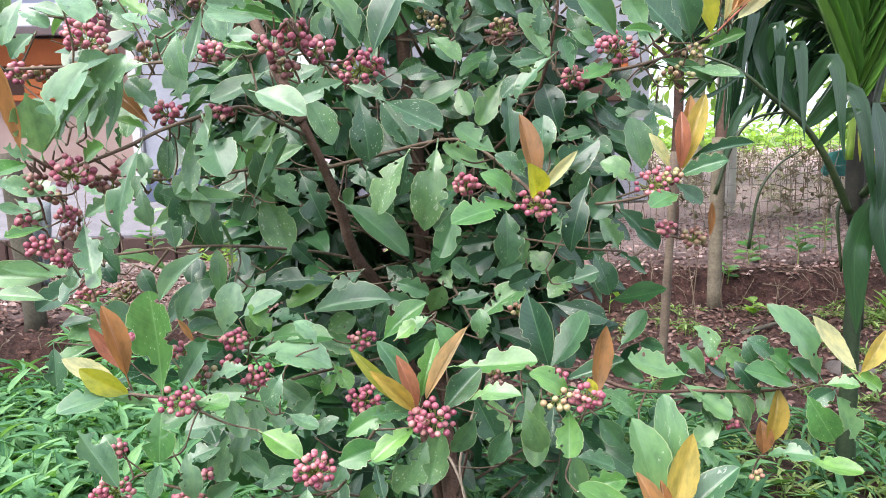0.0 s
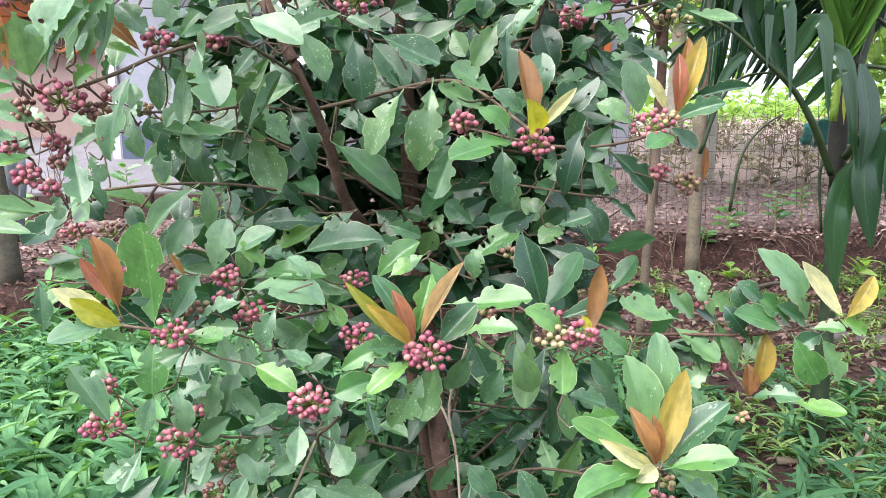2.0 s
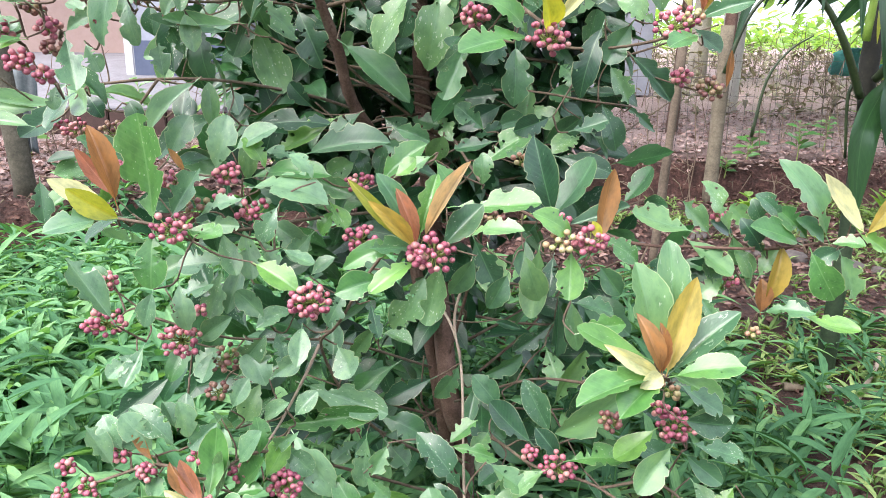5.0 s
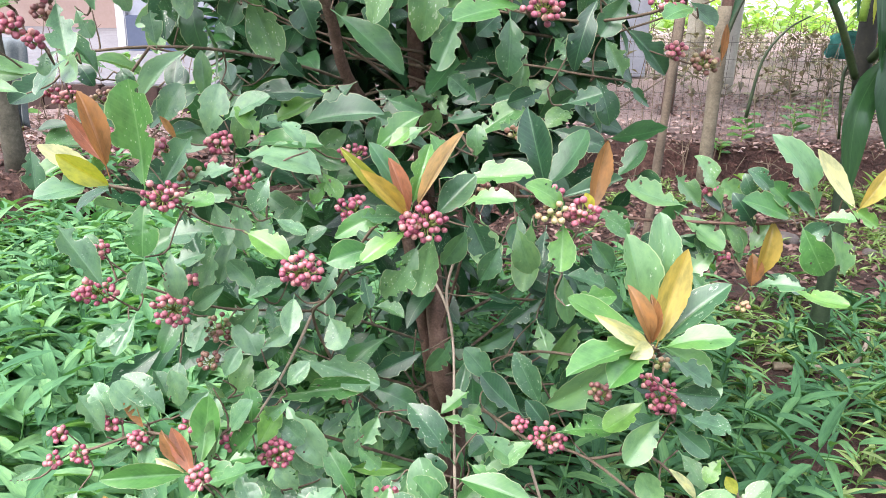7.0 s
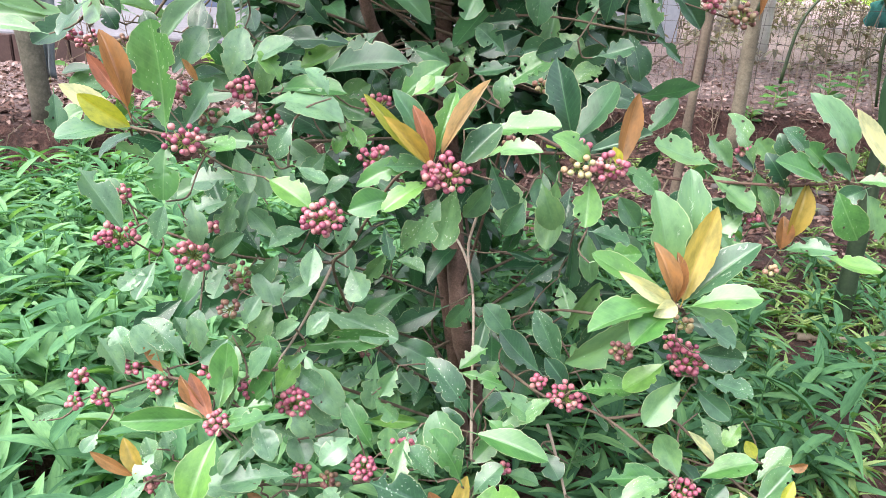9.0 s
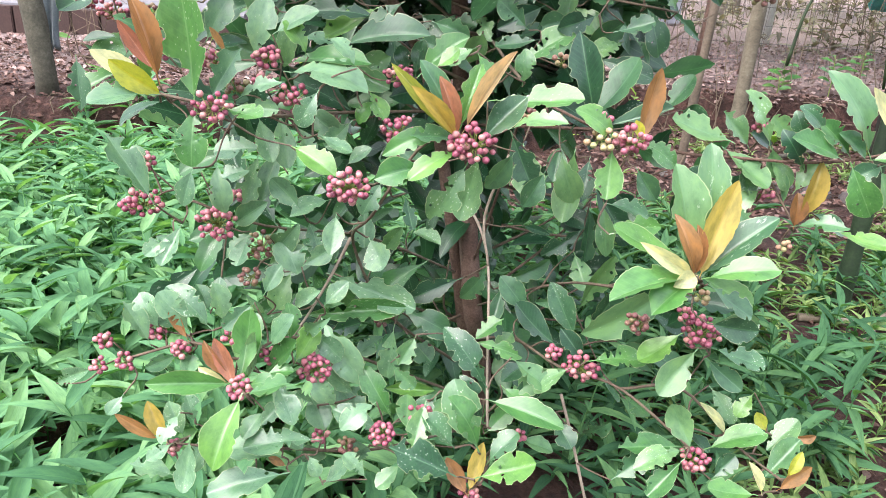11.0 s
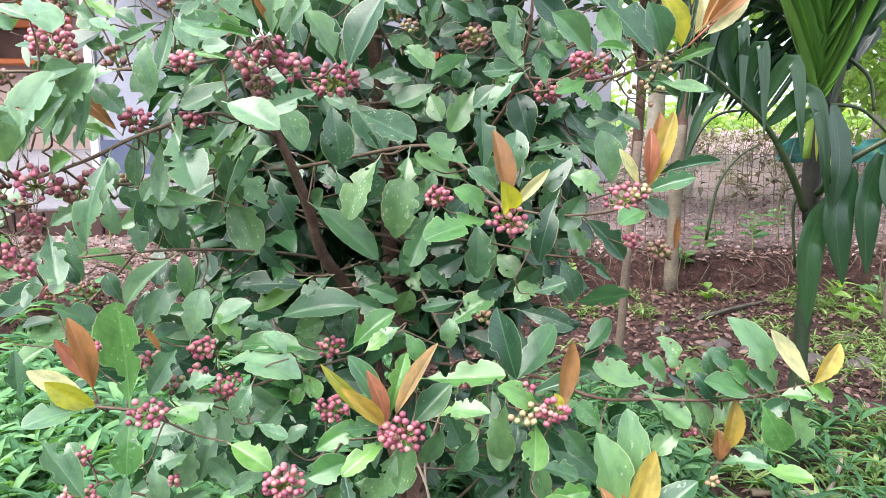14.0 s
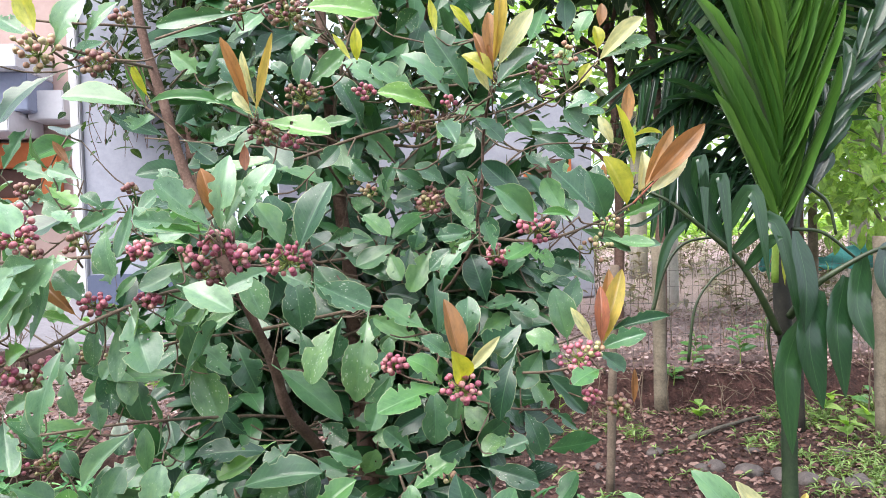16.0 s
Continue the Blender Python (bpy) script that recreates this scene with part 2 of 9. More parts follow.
def tube(bm, pts, radii, sides=8, wobble=0.0):
    """A tapered tube along pts, with closed ends."""
    pts = [Vector(p) for p in pts]
    rings, side = [], None
    for i, p in enumerate(pts):
        d = (pts[min(i + 1, len(pts) - 1)] - pts[max(i - 1, 0)]).normalized()
        if side is None:
            side = d.cross(Vector((0.3, 1, 0.2))).normalized()
        side = (side - d * side.dot(d)).normalized()
        up = d.cross(side)
        ring = []
        for k in range(sides):
            a = 2 * math.pi * k / sides
            r = radii[i] * (1 + wobble * noise.noise(p * 23 + Vector((k * 1.7, 0, 0))))
            ring.append(bm.verts.new(p + (side * math.cos(a) + up * math.sin(a)) * r))
        rings.append(ring)
    for a, b in zip(rings, rings[1:]):
        for k in range(sides):
            bm.faces.new((a[k], a[(k + 1) % sides], b[(k + 1) % sides], b[k]))
    bm.faces.new(rings[0][::-1])
    bm.faces.new(rings[-1])
    return bm


def smooth_path(pts, steps=5):
    """Catmull-Rom through pts."""
    pts = [Vector(p) for p in pts]
    full = [2 * pts[0] - pts[1], *pts, 2 * pts[-1] - pts[-2]]
    out = []
    for a, b, c, d in zip(full, full[1:], full[2:], full[3:]):
        for s in range(steps):
            t = s / steps
            out.append(0.5 * (2 * b + (c - a) * t + (2 * a - 5 * b + 4 * c - d) * t * t + (3 * b - a - 3 * c + d) * t ** 3))
    return out + [pts[-1]]


def frame_matrix(base, tip, normal):
    """A pose whose y runs from base to tip and whose z lies near normal; also the length."""
    base, tip, normal = Vector(base), Vector(tip), Vector(normal)
    y = tip - base
    length = y.length
    y.normalize()
    z = normal - y * normal.dot(y)
    if z.length < 1e-3:
        z = y.orthogonal()
    z.normalize()
    x = y.cross(z)
    m = Matrix((x, y, z)).transposed().to_4x4()
    m.translation = base
    return m, length


# ---- ground ----
def ground_height(x, y):
    """Flat weedy yard, an earth bank behind the shrub, and the raised bed beyond it."""
    side = min(max((x + 0.2) / 1.5, 0.0), 1.0)
    edge = 3.9 + 1.75 * side + 0.1 * math.sin(1.3 * x + 0.4)
    rise = 0.14 + 0.03 * side
    s = min(max((y - edge) / rise, 0.0), 1.0)
    bank = (0.33 - 0.07 * side) * s * s * (3 - 2 * s)
    return bank + 0.03 * noise.noise(Vector((x * 1.1, y * 1.1, 0))) + 0.012 * noise.noise(Vector((x * 5, y * 5, 3)))


def ground_material():
    m, n, l, p = material("soil")
    co = n.new("ShaderNodeTexCoord").outputs["Object"]
    big, mid, fine = noise_node(n, l, 0.9, 5, 0.6, co), noise_node(n, l, 9.0, 6, 0.7, co), noise_node(n, l, 55.0, 5, 0.7, co)
    soil = ramp_node(n, [(0.32, (0.014, 0.006, 0.005)), (0.5, (0.07, 0.028, 0.022)), (0.72, (0.21, 0.1, 0.082))])
    l.new(math_node(n, l, "ADD", math_node(n, l, "MULTIPLY", mid.outputs[0], 0.6), math_node(n, l, "MULTIPLY", fine.outputs[0], 0.4)), soil.inputs[0])
    dusty = ramp_node(n, [(0.35, (0.28, 0.185, 0.178)), (0.55, (0.52, 0.385, 0.375)), (0.75, (0.66, 0.54, 0.535))])
    l.new(fine.outputs[0], dusty.inputs[0])
    sep = n.new("ShaderNodeSeparateXYZ")
    l.new(co, sep.inputs[0])
    far = n.new("ShaderNodeMapRange")
    shift = n.new("ShaderNodeMapRange")
    l.new(sep.outputs[0], shift.inputs[0])
    shift.inputs[1].default_value, shift.inputs[2].default_value, shift.inputs[4].default_value = -0.2, 1.3, 1.75
    l.new(math_node(n, l, "ADD", math_node(n, l, "SUBTRACT", sep.outputs[1], shift.outputs[0]), math_node(n, l, "MULTIPLY", big.outputs[0], 2.0)), far.inputs[0])
    far.inputs[1].default_value, far.inputs[2].default_value = 5.3, 6.2
    green = n.new("ShaderNodeMapRange")
    l.new(math_node(n, l, "ADD", sep.outputs[1], math_node(n, l, "MULTIPLY", big.outputs[0], 5.0)), green.inputs[0])
    green.inputs[1].default_value, green.inputs[2].default_value = 60.0, 70.0
    col = mix_node(n, l, far.outputs[0], soil.outputs[0], dusty.outputs[0])
    turf = ramp_node(n, [(0.3, (0.07, 0.15, 0.03)), (0.7, (0.24, 0.36, 0.1))])
    l.new(mid.outputs[0], turf.inputs[0])
    col = mix_node(n, l, green.outputs[0], col, turf.outputs[0])
    l.new(col, p.inputs["Base Color"])
    p.inputs["Roughness"].default_value = 0.95
    bump(n, l, p, math_node(n, l, "ADD", mid.outputs[0], math_node(n, l, "MULTIPLY", fine.outputs[0], 0.8)), 1.0, 0.09)
    return m


def build_ground():
    xs = sorted({round(v, 3) for v in [*np.linspace(-4.5, 5, 150), *(-4.5 - np.geomspace(0.2, 300, 26)), *(5 + np.geomspace(0.2, 300, 26))]})
    ys = sorted({round(v, 3) for v in [*np.linspace(-1, 6.5, 130), *(-1 - np.geomspace(0.3, 60, 12)), *(6.5 + np.geomspace(0.2, 500, 34))]})
    verts = [(x, y, ground_height(x, y)) for y in ys for x in xs]
    w = len(xs)
    faces = [(j * w + i, j * w + i + 1, (j + 1) * w + i + 1, (j + 1) * w + i) for j in range(len(ys) - 1) for i in range(w - 1)]
    return tagged(new("ground", mesh_from("ground", verts, faces, ground_material())), "bare red-brown garden soil with a low earth bank", "ground", kind="structure")


ground = build_ground()


# ---- leaf shapes ----
def leaf_shape(seed, bites=3, holes=2, bow=0.10, fold=0.10, rows=32, cols=10, blunt=0.0, deep=(0.08, 0.31)):
    """Unit leaf along y, 1 wide: vertices, faces and uvs. Bites eat the margin, holes pierce the blade."""
    rng = random.Random(seed)
    left, right = [], []
    eaten = []
    for _ in range(bites):
        eaten.append((rng.choice((0, 1)), rng.uniform(0.22, 0.97), rng.uniform(0.025, 0.09), rng.uniform(*deep)))
    notch = rng.uniform(0, 9)
    verts, uvs = [], []
    for i in range(rows + 1):
        u = i / rows
        peak = 0.54 + 0.09 * blunt
        prof = math.sin(math.pi / 2 * u / peak) ** (0.9 + 0.35 * blunt) if u < peak else max(0.0, math.cos(math.pi / 2 * (u - peak) / (1 - peak))) ** (0.76 - 0.26 * blunt) if u < 1 else 0.0
        w = 0.5 * max(prof, 0.02 if u < 0.9 else 0.004) if u > 0.06 else 0.5 * (0.035 + max(0, prof - 0.1) * u / 0.06)
        wl, wr = w, w
        for s, at, size, reach in eaten:
            cut = reach * max(0.0, 1 - ((u - at) / size) ** 2) ** 0.5 if abs(u - at) < size else 0.0
            cut *= 0.85 + 0.5 * noise.noise(Vector((u * 55, at * 9, seed)))
            if s:
                wr = min(wr, max(w - cut * 0.8, 0.03))
            else:
                wl = min(wl, max(w - cut * 0.8, 0.03))
        rag = 0.028 * noise.noise(Vector((u * 34, notch, seed))) + 0.02 * noise.noise(Vector((u * 90, notch, seed)))
        for j in range(cols + 1):
            v = 2 * j / cols - 1
            x = v * (wl if v < 0 else wr) + rag * abs(v) * (0 < u < 1)
            wave = 0.035 * abs(v) ** 2 * math.sin(u * 9 + seed * 1.7 + (1.3 if v < 0 else 0)) * prof
            z = bow * 5 * u * (1 - u) + fold * abs(x) * 1.45 + wave * 0.6
            verts.append((x, u, z))
            uvs.append((0.5 + x, u))
    gone, taken = set(), set()
    for _ in range(holes):
        i, j = rng.randrange(4, rows - 4), rng.choice((1, 2, cols - 4, cols - 3))
        if any((i + a, j + b) in taken for a in range(-1, 4) for b in range(-1, 4)):
            continue
        centre = verts[(i + 1) * (cols + 1) + j + 1]
        big = rng.uniform(0.012, 0.03)
        for a in range(3):
            for b in range(3):
                taken.add((i + a, j + b))
                if (a, b) != (1, 1):
                    k = (i + a) * (cols + 1) + j + b
                    ang = math.atan2(a - 1, b - 1)
                    r = big * rng.uniform(0.75, 1.2)
                    verts[k] = (centre[0] + 1.9 * r * math.cos(ang), centre[1] + r * math.sin(ang), verts[k][2])
                    uvs[k] = (0.5 + verts[k][0], verts[k][1])
        gone |= {(i, j), (i + 1, j), (i, j + 1), (i + 1, j + 1)}
    faces = []
    for i in range(rows):
        for j in range(cols):
            if (i, j) not in gone:
                a = i * (cols + 1) + j
                faces.append((a, a + 1, a + cols + 2, a + cols + 1))
    n = len(verts)
    verts += [(-0.018, -0.11, -0.03), (0.018, -0.11, -0.03), (-0.02, -0.05, -0.008), (0.02, -0.05, -0.008)]
    uvs += [(0.49, 0.0), (0.51, 0.0), (0.49, 0.0), (0.51, 0.0)]
    faces += [(n, n + 1, n + 3, n + 2), (n + 2, n + 3, cols, 0)]
    return verts, faces, uvs


SHAPES = [leaf_shape(k + 1, (1, 3, 4, 6, 8, 4, 5, 2)[k % 8], (0, 1, 2, 1, 3, 0, 1, 0)[k % 8], (0.06, 0.12, -0.05, 0.16, 0.02, 0.1, 0.2, -0.1)[k % 8], (0.25, 0.15, 0.3, 0.1, 0.2, 0.35, 0.15, 0.2)[k % 8], blunt=(0.2, 1.0, 0.5, 0.9, 0.0, 0.7, 1.0, 0.3)[(k * 3) % 8]) for k in range(16)]
SHAPES += [leaf_shape(k + 20, (7, 9, 8, 6)[k], (1, 0, 2, 0)[k], (0.08, 0.02, 0.15, -0.04)[k], (0.2, 0.3, 0.15, 0.25)[k], 40, 10, (0.9, 0.4, 0.7, 1.0)[k], (0.18, 0.46)) for k in range(4)]
YOUNG_SHAPES = [leaf_shape(k + 40, 0, 0, (0.05, 0.14, -0.08, 0.2)[k], (0.3, 0.5, 0.2, 0.35)[k]) for k in range(4)]
SHAPE_DATA = {}


def leaf_mesh(kind, variant):
    key = kind, variant
    if key not in SHAPE_DATA:
        v, f, uv = (SHAPES[variant % 20] if kind in "glp" else YOUNG_SHAPES[variant % 4])
        me = mesh_from("leaf", v, f, LEAF[kind], uv)
        rim = me.uv_layers.new(name="Edge")
        for loop in me.loops:
            k = loop.vertex_index
            rim.data[loop.index].uv = (abs(2 * (k % 11) / 10 - 1) if k < len(v) - 4 else 0.0, 0.0)
        SHAPE_DATA[key] = me
    return SHAPE_DATA[key]


# ---- shrub ----
shrub = thing("shrub", (0.02, 1.55, 0.0), "leafy shrub with insect-eaten leaves and clusters of pink berries", "shrub")
SHRUB_INVERSE = Matrix.Translation((-0.02, -1.55, 0.0))
leaf_count = 0
LEAF_FEET, STEM_NODES = [], []


def leaf(base, tip, width, kind="g", variant=None, face=(0, -0.75, 0.65)):
    """One leaf of the shrub, from the foot of its blade to its tip."""
    global leaf_count
    leaf_count += 1
    if variant is None:
        variant = leaf_count * 7 + leaf_count // 5
    m, length = frame_matrix(base, tip, Vector(face) + Vector((0, 0, 0.15)))
    LEAF_FEET.append(m @ Vector((0, -0.11 * length, -0.016 * length)))
    ob = new("leaf", leaf_mesh(kind, variant))
    ob.parent, ob.matrix_parent_inverse = shrub, SHRUB_INVERSE
    ob.matrix_basis = m @ Matrix.Diagonal((width, length, length * 0.55, 1))
    if kind in "yc":
        ob["label"] = "young yellow leaf"
    elif kind in "or":
        ob["label"] = "young copper-orange leaf"
    return ob


def stem(name, pts, thick, thin, mat=None, sides=8, steps=5):
    """A limb or twig of the shrub along pts."""
    path = smooth_path(pts, steps)
    STEM_NODES.extend(path)
    k = len(path) - 1
    bm = tube(bmesh.new(), path, [thick + (thin - thick) * i / k for i in range(k + 1)], sides, 0.25)
    ob = part(name, bm, mat or BARK, shrub)
    ob.matrix_parent_inverse = SHRUB_INVERSE
    return ob


def ball(verts, faces, c, r, seg=10, rings=7):
    """Adds a slightly flattened berry with a small dark tip to lists of verts and faces."""
    s = len(verts)
    verts.append((c[0], c[1], c[2] - r * 0.94))
    for i in range(1, rings):
        a = math.pi * i / rings - math.pi / 2
        for k in range(seg):
            b = 2 * math.pi * k / seg
            verts.append((c[0] + r * math.cos(a) * math.cos(b), c[1] + r * math.cos(a) * math.sin(b), c[2] + 0.94 * r * math.sin(a)))
    verts.append((c[0], c[1], c[2] + r * 0.94))
    top = len(verts) - 1
    for k in range(seg):
        n2 = (k + 1) % seg
        faces.append((s, s + 1 + n2, s + 1 + k))
        for i in range(rings - 2):
            a = s + 1 + i * seg
            faces.append((a + k, a + n2, a + seg + n2, a + seg + k))
        faces.append((top, top - seg + k, top - seg + n2))


def berry_mesh(kind):
    v, f = [], []
    ball(v, f, (0, 0, 0), 1.0)
    return mesh_from("berry", v, f, BERRY[kind])


BERRY_MESH = {k: berry_mesh(k) for k in "pdw"}
berry_count = 0


def berries(centre, size, n, kind="p", stalk=(0, 0.022, -0.012), r=0.0046, seed=None, tall=0.8):
    """A cluster: a short stalk, thin pedicels and n berries spread through a flattened ball of the given radius."""
    global berry_count
    berry_count += 1
    rng = random.Random(seed if seed is not None else berry_count)
    c = Vector(centre)
    root = c + Vector(stalk)
    LEAF_FEET.append(root)
    spots, tries = [], 0
    while len(spots) < n and tries < 4000:
        tries += 1
        d = Vector((rng.gauss(0, 1), rng.gauss(0, 1), rng.gauss(0, 1))).normalized() * size * rng.uniform(0.35, 1.0) ** 0.6
        d.z *= tall
        if d.normalized().dot(Vector(stalk).normalized()) > 0.55:
            continue
        q = c + d
        if all((q - s).length > r * 1.9 for s in spots):
            spots.append(q)
    bm = bmesh.new()
    hub = c * 0.75 + root * 0.25
    tube(bm, [root, (root + hub) / 2 + Vector((0, 0, 0.003)), hub], [0.0016, 0.0015, 0.0016], 6)
    for s in spots:
        mid = hub.lerp(s, 0.5) + Vector((0, 0, -0.004))
        tube(bm, [hub, mid, s], [0.0009, 0.0008, 0.001], 4)
    ob = part("berry_stalk", bm, GREEN_STALK, shrub, {"p": "cluster of ripening pink berries", "d": "cluster of dull reddish-brown berries", "w": "cluster of pale unripe berries"}[kind])
    ob.matrix_parent_inverse = SHRUB_INVERSE
    for s in spots:
        b = new("berry", BERRY_MESH[kind])
        b.parent = ob
        k = r * rng.uniform(0.82, 1.1)
        b.matrix_basis = Matrix.Translation(s) @ Matrix.Diagonal((k, k, k, 1))
    return ob


FILL_SHAPES = [leaf_shape(k + 70, (0, 2, 5, 3, 1, 6)[k], 0, (0.06, 0.14, -0.06, 0.2, 0.1, 0.02)[k], 0.2, 14, 6, (0.2, 0.9, 0.4, 1.0, 0.0, 0.7)[k]) for k in range(6)]


def leaf_fill(name, spots, mat, parent, label, rng, length, ratio, inverse):
    """Chewed leaves like the outer ones, joined in one mesh, one at each spot (place, way, facing)."""
    verts, faces, uvs = [], [], []
    for at, way, facing in spots:
        ln = rng.uniform(*length)
        m, _ = frame_matrix(at, Vector(at) + Vector(way), facing)
        m = m @ Matrix.Diagonal((ln * ratio * rng.uniform(0.85, 1.15), ln, ln * 0.55, 1))
        sv, sf, su = rng.choice(FILL_SHAPES)
        s = len(verts)
        verts += [m @ Vector(v) for v in sv]
        uvs += su
        faces += [tuple(s + k for k in f) for f in sf]
    ob = new(name, mesh_from(name, verts, faces, mat, uvs))
    ob.parent, ob.matrix_parent_inverse = parent, inverse
    return tagged(ob, label, kind="stuff")


def leaf_cloud(name, spots, mat, parent, label, rng, length=(0.08, 0.13), ratio=0.4, droop=0.2, inverse=None, spread=1.0, curl=0.08):
    """Many small leaves joined in one mesh, one at each spot (place, outward way)."""
    verts, faces, uvs = [], [], []
    rows = ((0.0, 0.03), (0.18, 0.62), (0.42, 1.0), (0.7, 0.78), (0.9, 0.36), (1.0, 0.0))
    for at, way in spots:
        ln = rng.uniform(*length)
        d = (Vector(way) + Vector((rng.gauss(0, 0.5), rng.gauss(0, 0.5), rng.gauss(0, 0.5) - droop)) * spread).normalized()
        up = Vector((rng.gauss(0, 0.5), rng.gauss(-0.35, 0.5), 1))
        m, _ = frame_matrix(at, Vector(at) + d, up)
        s = len(verts)
        b = curl * rng.uniform(-0.5, 2)
        for u, w in rows:
            for v in (-1, 0, 1):
                verts.append(m @ Vector((v * w * ln * ratio / 2, u * ln, ln * (b * 4 * u * (1 - u) + 0.06 * abs(v) * w))))
                uvs.append((0.5 + 0.5 * v * w, u))
        for i in range(len(rows) - 1):
            for j in range(2):
                a = s + i * 3 + j
                faces.append((a, a + 1, a + 4, a + 3))
    ob = new(name, mesh_from(name, verts, faces, mat, uvs))
    if parent is not None:
        ob.parent = parent
        if inverse is not None:
            ob.matrix_parent_inverse = inverse
    return tagged(ob, label, kind="stuff")


# ---- leaves of the shrub: foot, tip, width, kind, shape, facing ----
# Kind p marks leaves whose colour carries the sky's sheen.
leaf((-0.489, 0.937, 1.297), (-0.420, 0.930, 1.403), 0.062, "p", 16, (-0.18, -0.85, 0.50))
leaf((-0.489, 0.937, 1.297), (-0.482, 0.897, 1.369), 0.049, "p", 17, (0.28, -0.80, 0.50))
leaf((-0.470, 0.939, 1.310), (-0.409, 0.929, 1.380), 0.048, "p", 18, (-0.14, -0.85, 0.50))
leaf((-0.419, 0.959, 1.309), (-0.400, 0.974, 1.415), 0.027, "p", 7, (-0.18, -0.97, 0.17))
leaf((-0.498, 0.907, 1.302), (-0.498, 0.881, 1.399), 0.023, "o", 2, (-0.23, -0.94, -0.25))
leaf((-0.497, 0.915, 1.287), (-0.514, 0.873, 1.275), 0.029, "l", 0, (0.44, -0.41, 0.80))
leaf((-0.491, 0.926, 1.290), (-0.514, 0.898, 1.306), 0.027, "p", 17, (0.80, -0.40, 0.44))
leaf((-0.378, 0.958, 1.302), (-0.405, 0.943, 1.197), 0.041, "p", 18, (-0.24, -0.95, 0.20))
leaf((-0.474, 0.995, 1.207), (-0.450, 0.956, 1.145), 0.037, "p", 19, (0.08, -0.83, 0.55))
leaf((-0.447, 0.956, 1.287), (-0.408, 0.928, 1.306), 0.031, "l", 13, (-0.62, -0.78, 0.13))
leaf((-0.313, 1.014, 1.337), (-0.278, 0.973, 1.263), 0.054, "p", 16, (0.07, -0.86, 0.51))
leaf((-0.346, 1.062, 1.320), (-0.348, 1.050, 1.239), 0.026, "p", 7, (0.17, -0.98, 0.14))
leaf((-0.382, 1.072, 1.321), (-0.384, 1.063, 1.257), 0.025, "p", 5, (0.21, -0.97, 0.13))
leaf((-0.391, 1.127, 1.427), (-0.375, 1.119, 1.370), 0.037, "p", 17, (-0.02, -0.99, 0.13))
leaf((-0.378, 1.036, 1.350), (-0.419, 1.042, 1.394), 0.036, "p", 9, (0.21, -0.93, 0.32))
leaf((-0.391, 1.033, 1.334), (-0.446, 1.060, 1.381), 0.021, "o", 15, (-0.14, -0.92, 0.36))
leaf((-0.385, 1.012, 1.324), (-0.433, 1.014, 1.338), 0.017, "l", 13, (0.17, -0.72, 0.67))
leaf((-0.340, 1.036, 1.351), (-0.313, 1.041, 1.384), 0.017, "l", 1, (-0.15, -0.95, 0.27))
leaf((-0.245, 1.074, 1.401), (-0.319, 1.068, 1.365), 0.040, "p", 7, (-0.15, -0.87, 0.46))
leaf((-0.464, 0.881, 1.471), (-0.488, 0.873, 1.418), 0.032, "p", 1, (-0.16, -0.96, 0.22))
leaf((-0.448, 0.933, 1.487), (-0.404, 0.897, 1.444), 0.043, "p", 1, (0.37, -0.49, 0.79))
leaf((-0.499, 1.139, 1.512), (-0.431, 1.134, 1.474), 0.038, "p", 18, (-0.05, -1.00, 0.05))
leaf((-0.445, 1.089, 1.513), (-0.405, 1.084, 1.483), 0.030, "l", 19, (0.38, -0.68, 0.63))
leaf((-0.434, 1.179, 1.437), (-0.483, 1.183, 1.469), 0.028, "g", 16, (0.11, -0.95, 0.28))
leaf((-0.313, 1.034, 1.482), (-0.331, 1.024, 1.411), 0.022, "p", 7, (-0.16, -0.97, 0.18))
leaf((-0.308, 1.034, 1.479), (-0.283, 1.028, 1.439), 0.031, "p", 8, (0.19, -0.95, 0.26))
leaf((-0.216, 0.929, 1.450), (-0.267, 0.899, 1.452), 0.036, "p", 0, (0.48, -0.78, 0.40))
leaf((-0.180, 0.908, 1.440), (-0.239, 0.891, 1.465), 0.029, "l", 10, (0.43, -0.76, 0.49))
leaf((-0.228, 0.978, 1.439), (-0.263, 0.978, 1.439), 0.024, "p", 15, (0.00, -0.94, 0.35))
leaf((-0.243, 1.027, 1.426), (-0.290, 1.028, 1.435), 0.017, "l", 17, (0.07, -0.89, 0.45))
leaf((-0.263, 1.026, 1.419), (-0.293, 1.022, 1.393), 0.020, "l", 10, (-0.19, -0.91, 0.36))
leaf((-0.241, 0.999, 1.370), (-0.171, 0.974, 1.337), 0.048, "p", 8, (0.02, -0.78, 0.63))
leaf((-0.316, 1.286, 1.263), (-0.241, 1.278, 1.202), 0.056, "g", 18, (0.39, -0.72, 0.57))
leaf((-0.316, 1.305, 1.254), (-0.385, 1.299, 1.214), 0.048, "g", 8, (-0.21, -0.84, 0.49))
leaf((-0.316, 1.305, 1.252), (-0.349, 1.294, 1.175), 0.046, "g", 19, (0.22, -0.97, 0.04))
leaf((-0.318, 1.332, 1.229), (-0.274, 1.316, 1.115), 0.062, "g", 7, (0.09, -0.98, 0.17))
leaf((-0.383, 1.250, 1.224), (-0.369, 1.238, 1.135), 0.052, "g", 6, (-0.38, -0.92, 0.06))
leaf((-0.479, 1.348, 1.205), (-0.477, 1.337, 1.126), 0.034, "g", 7, (0.25, -0.96, 0.14))
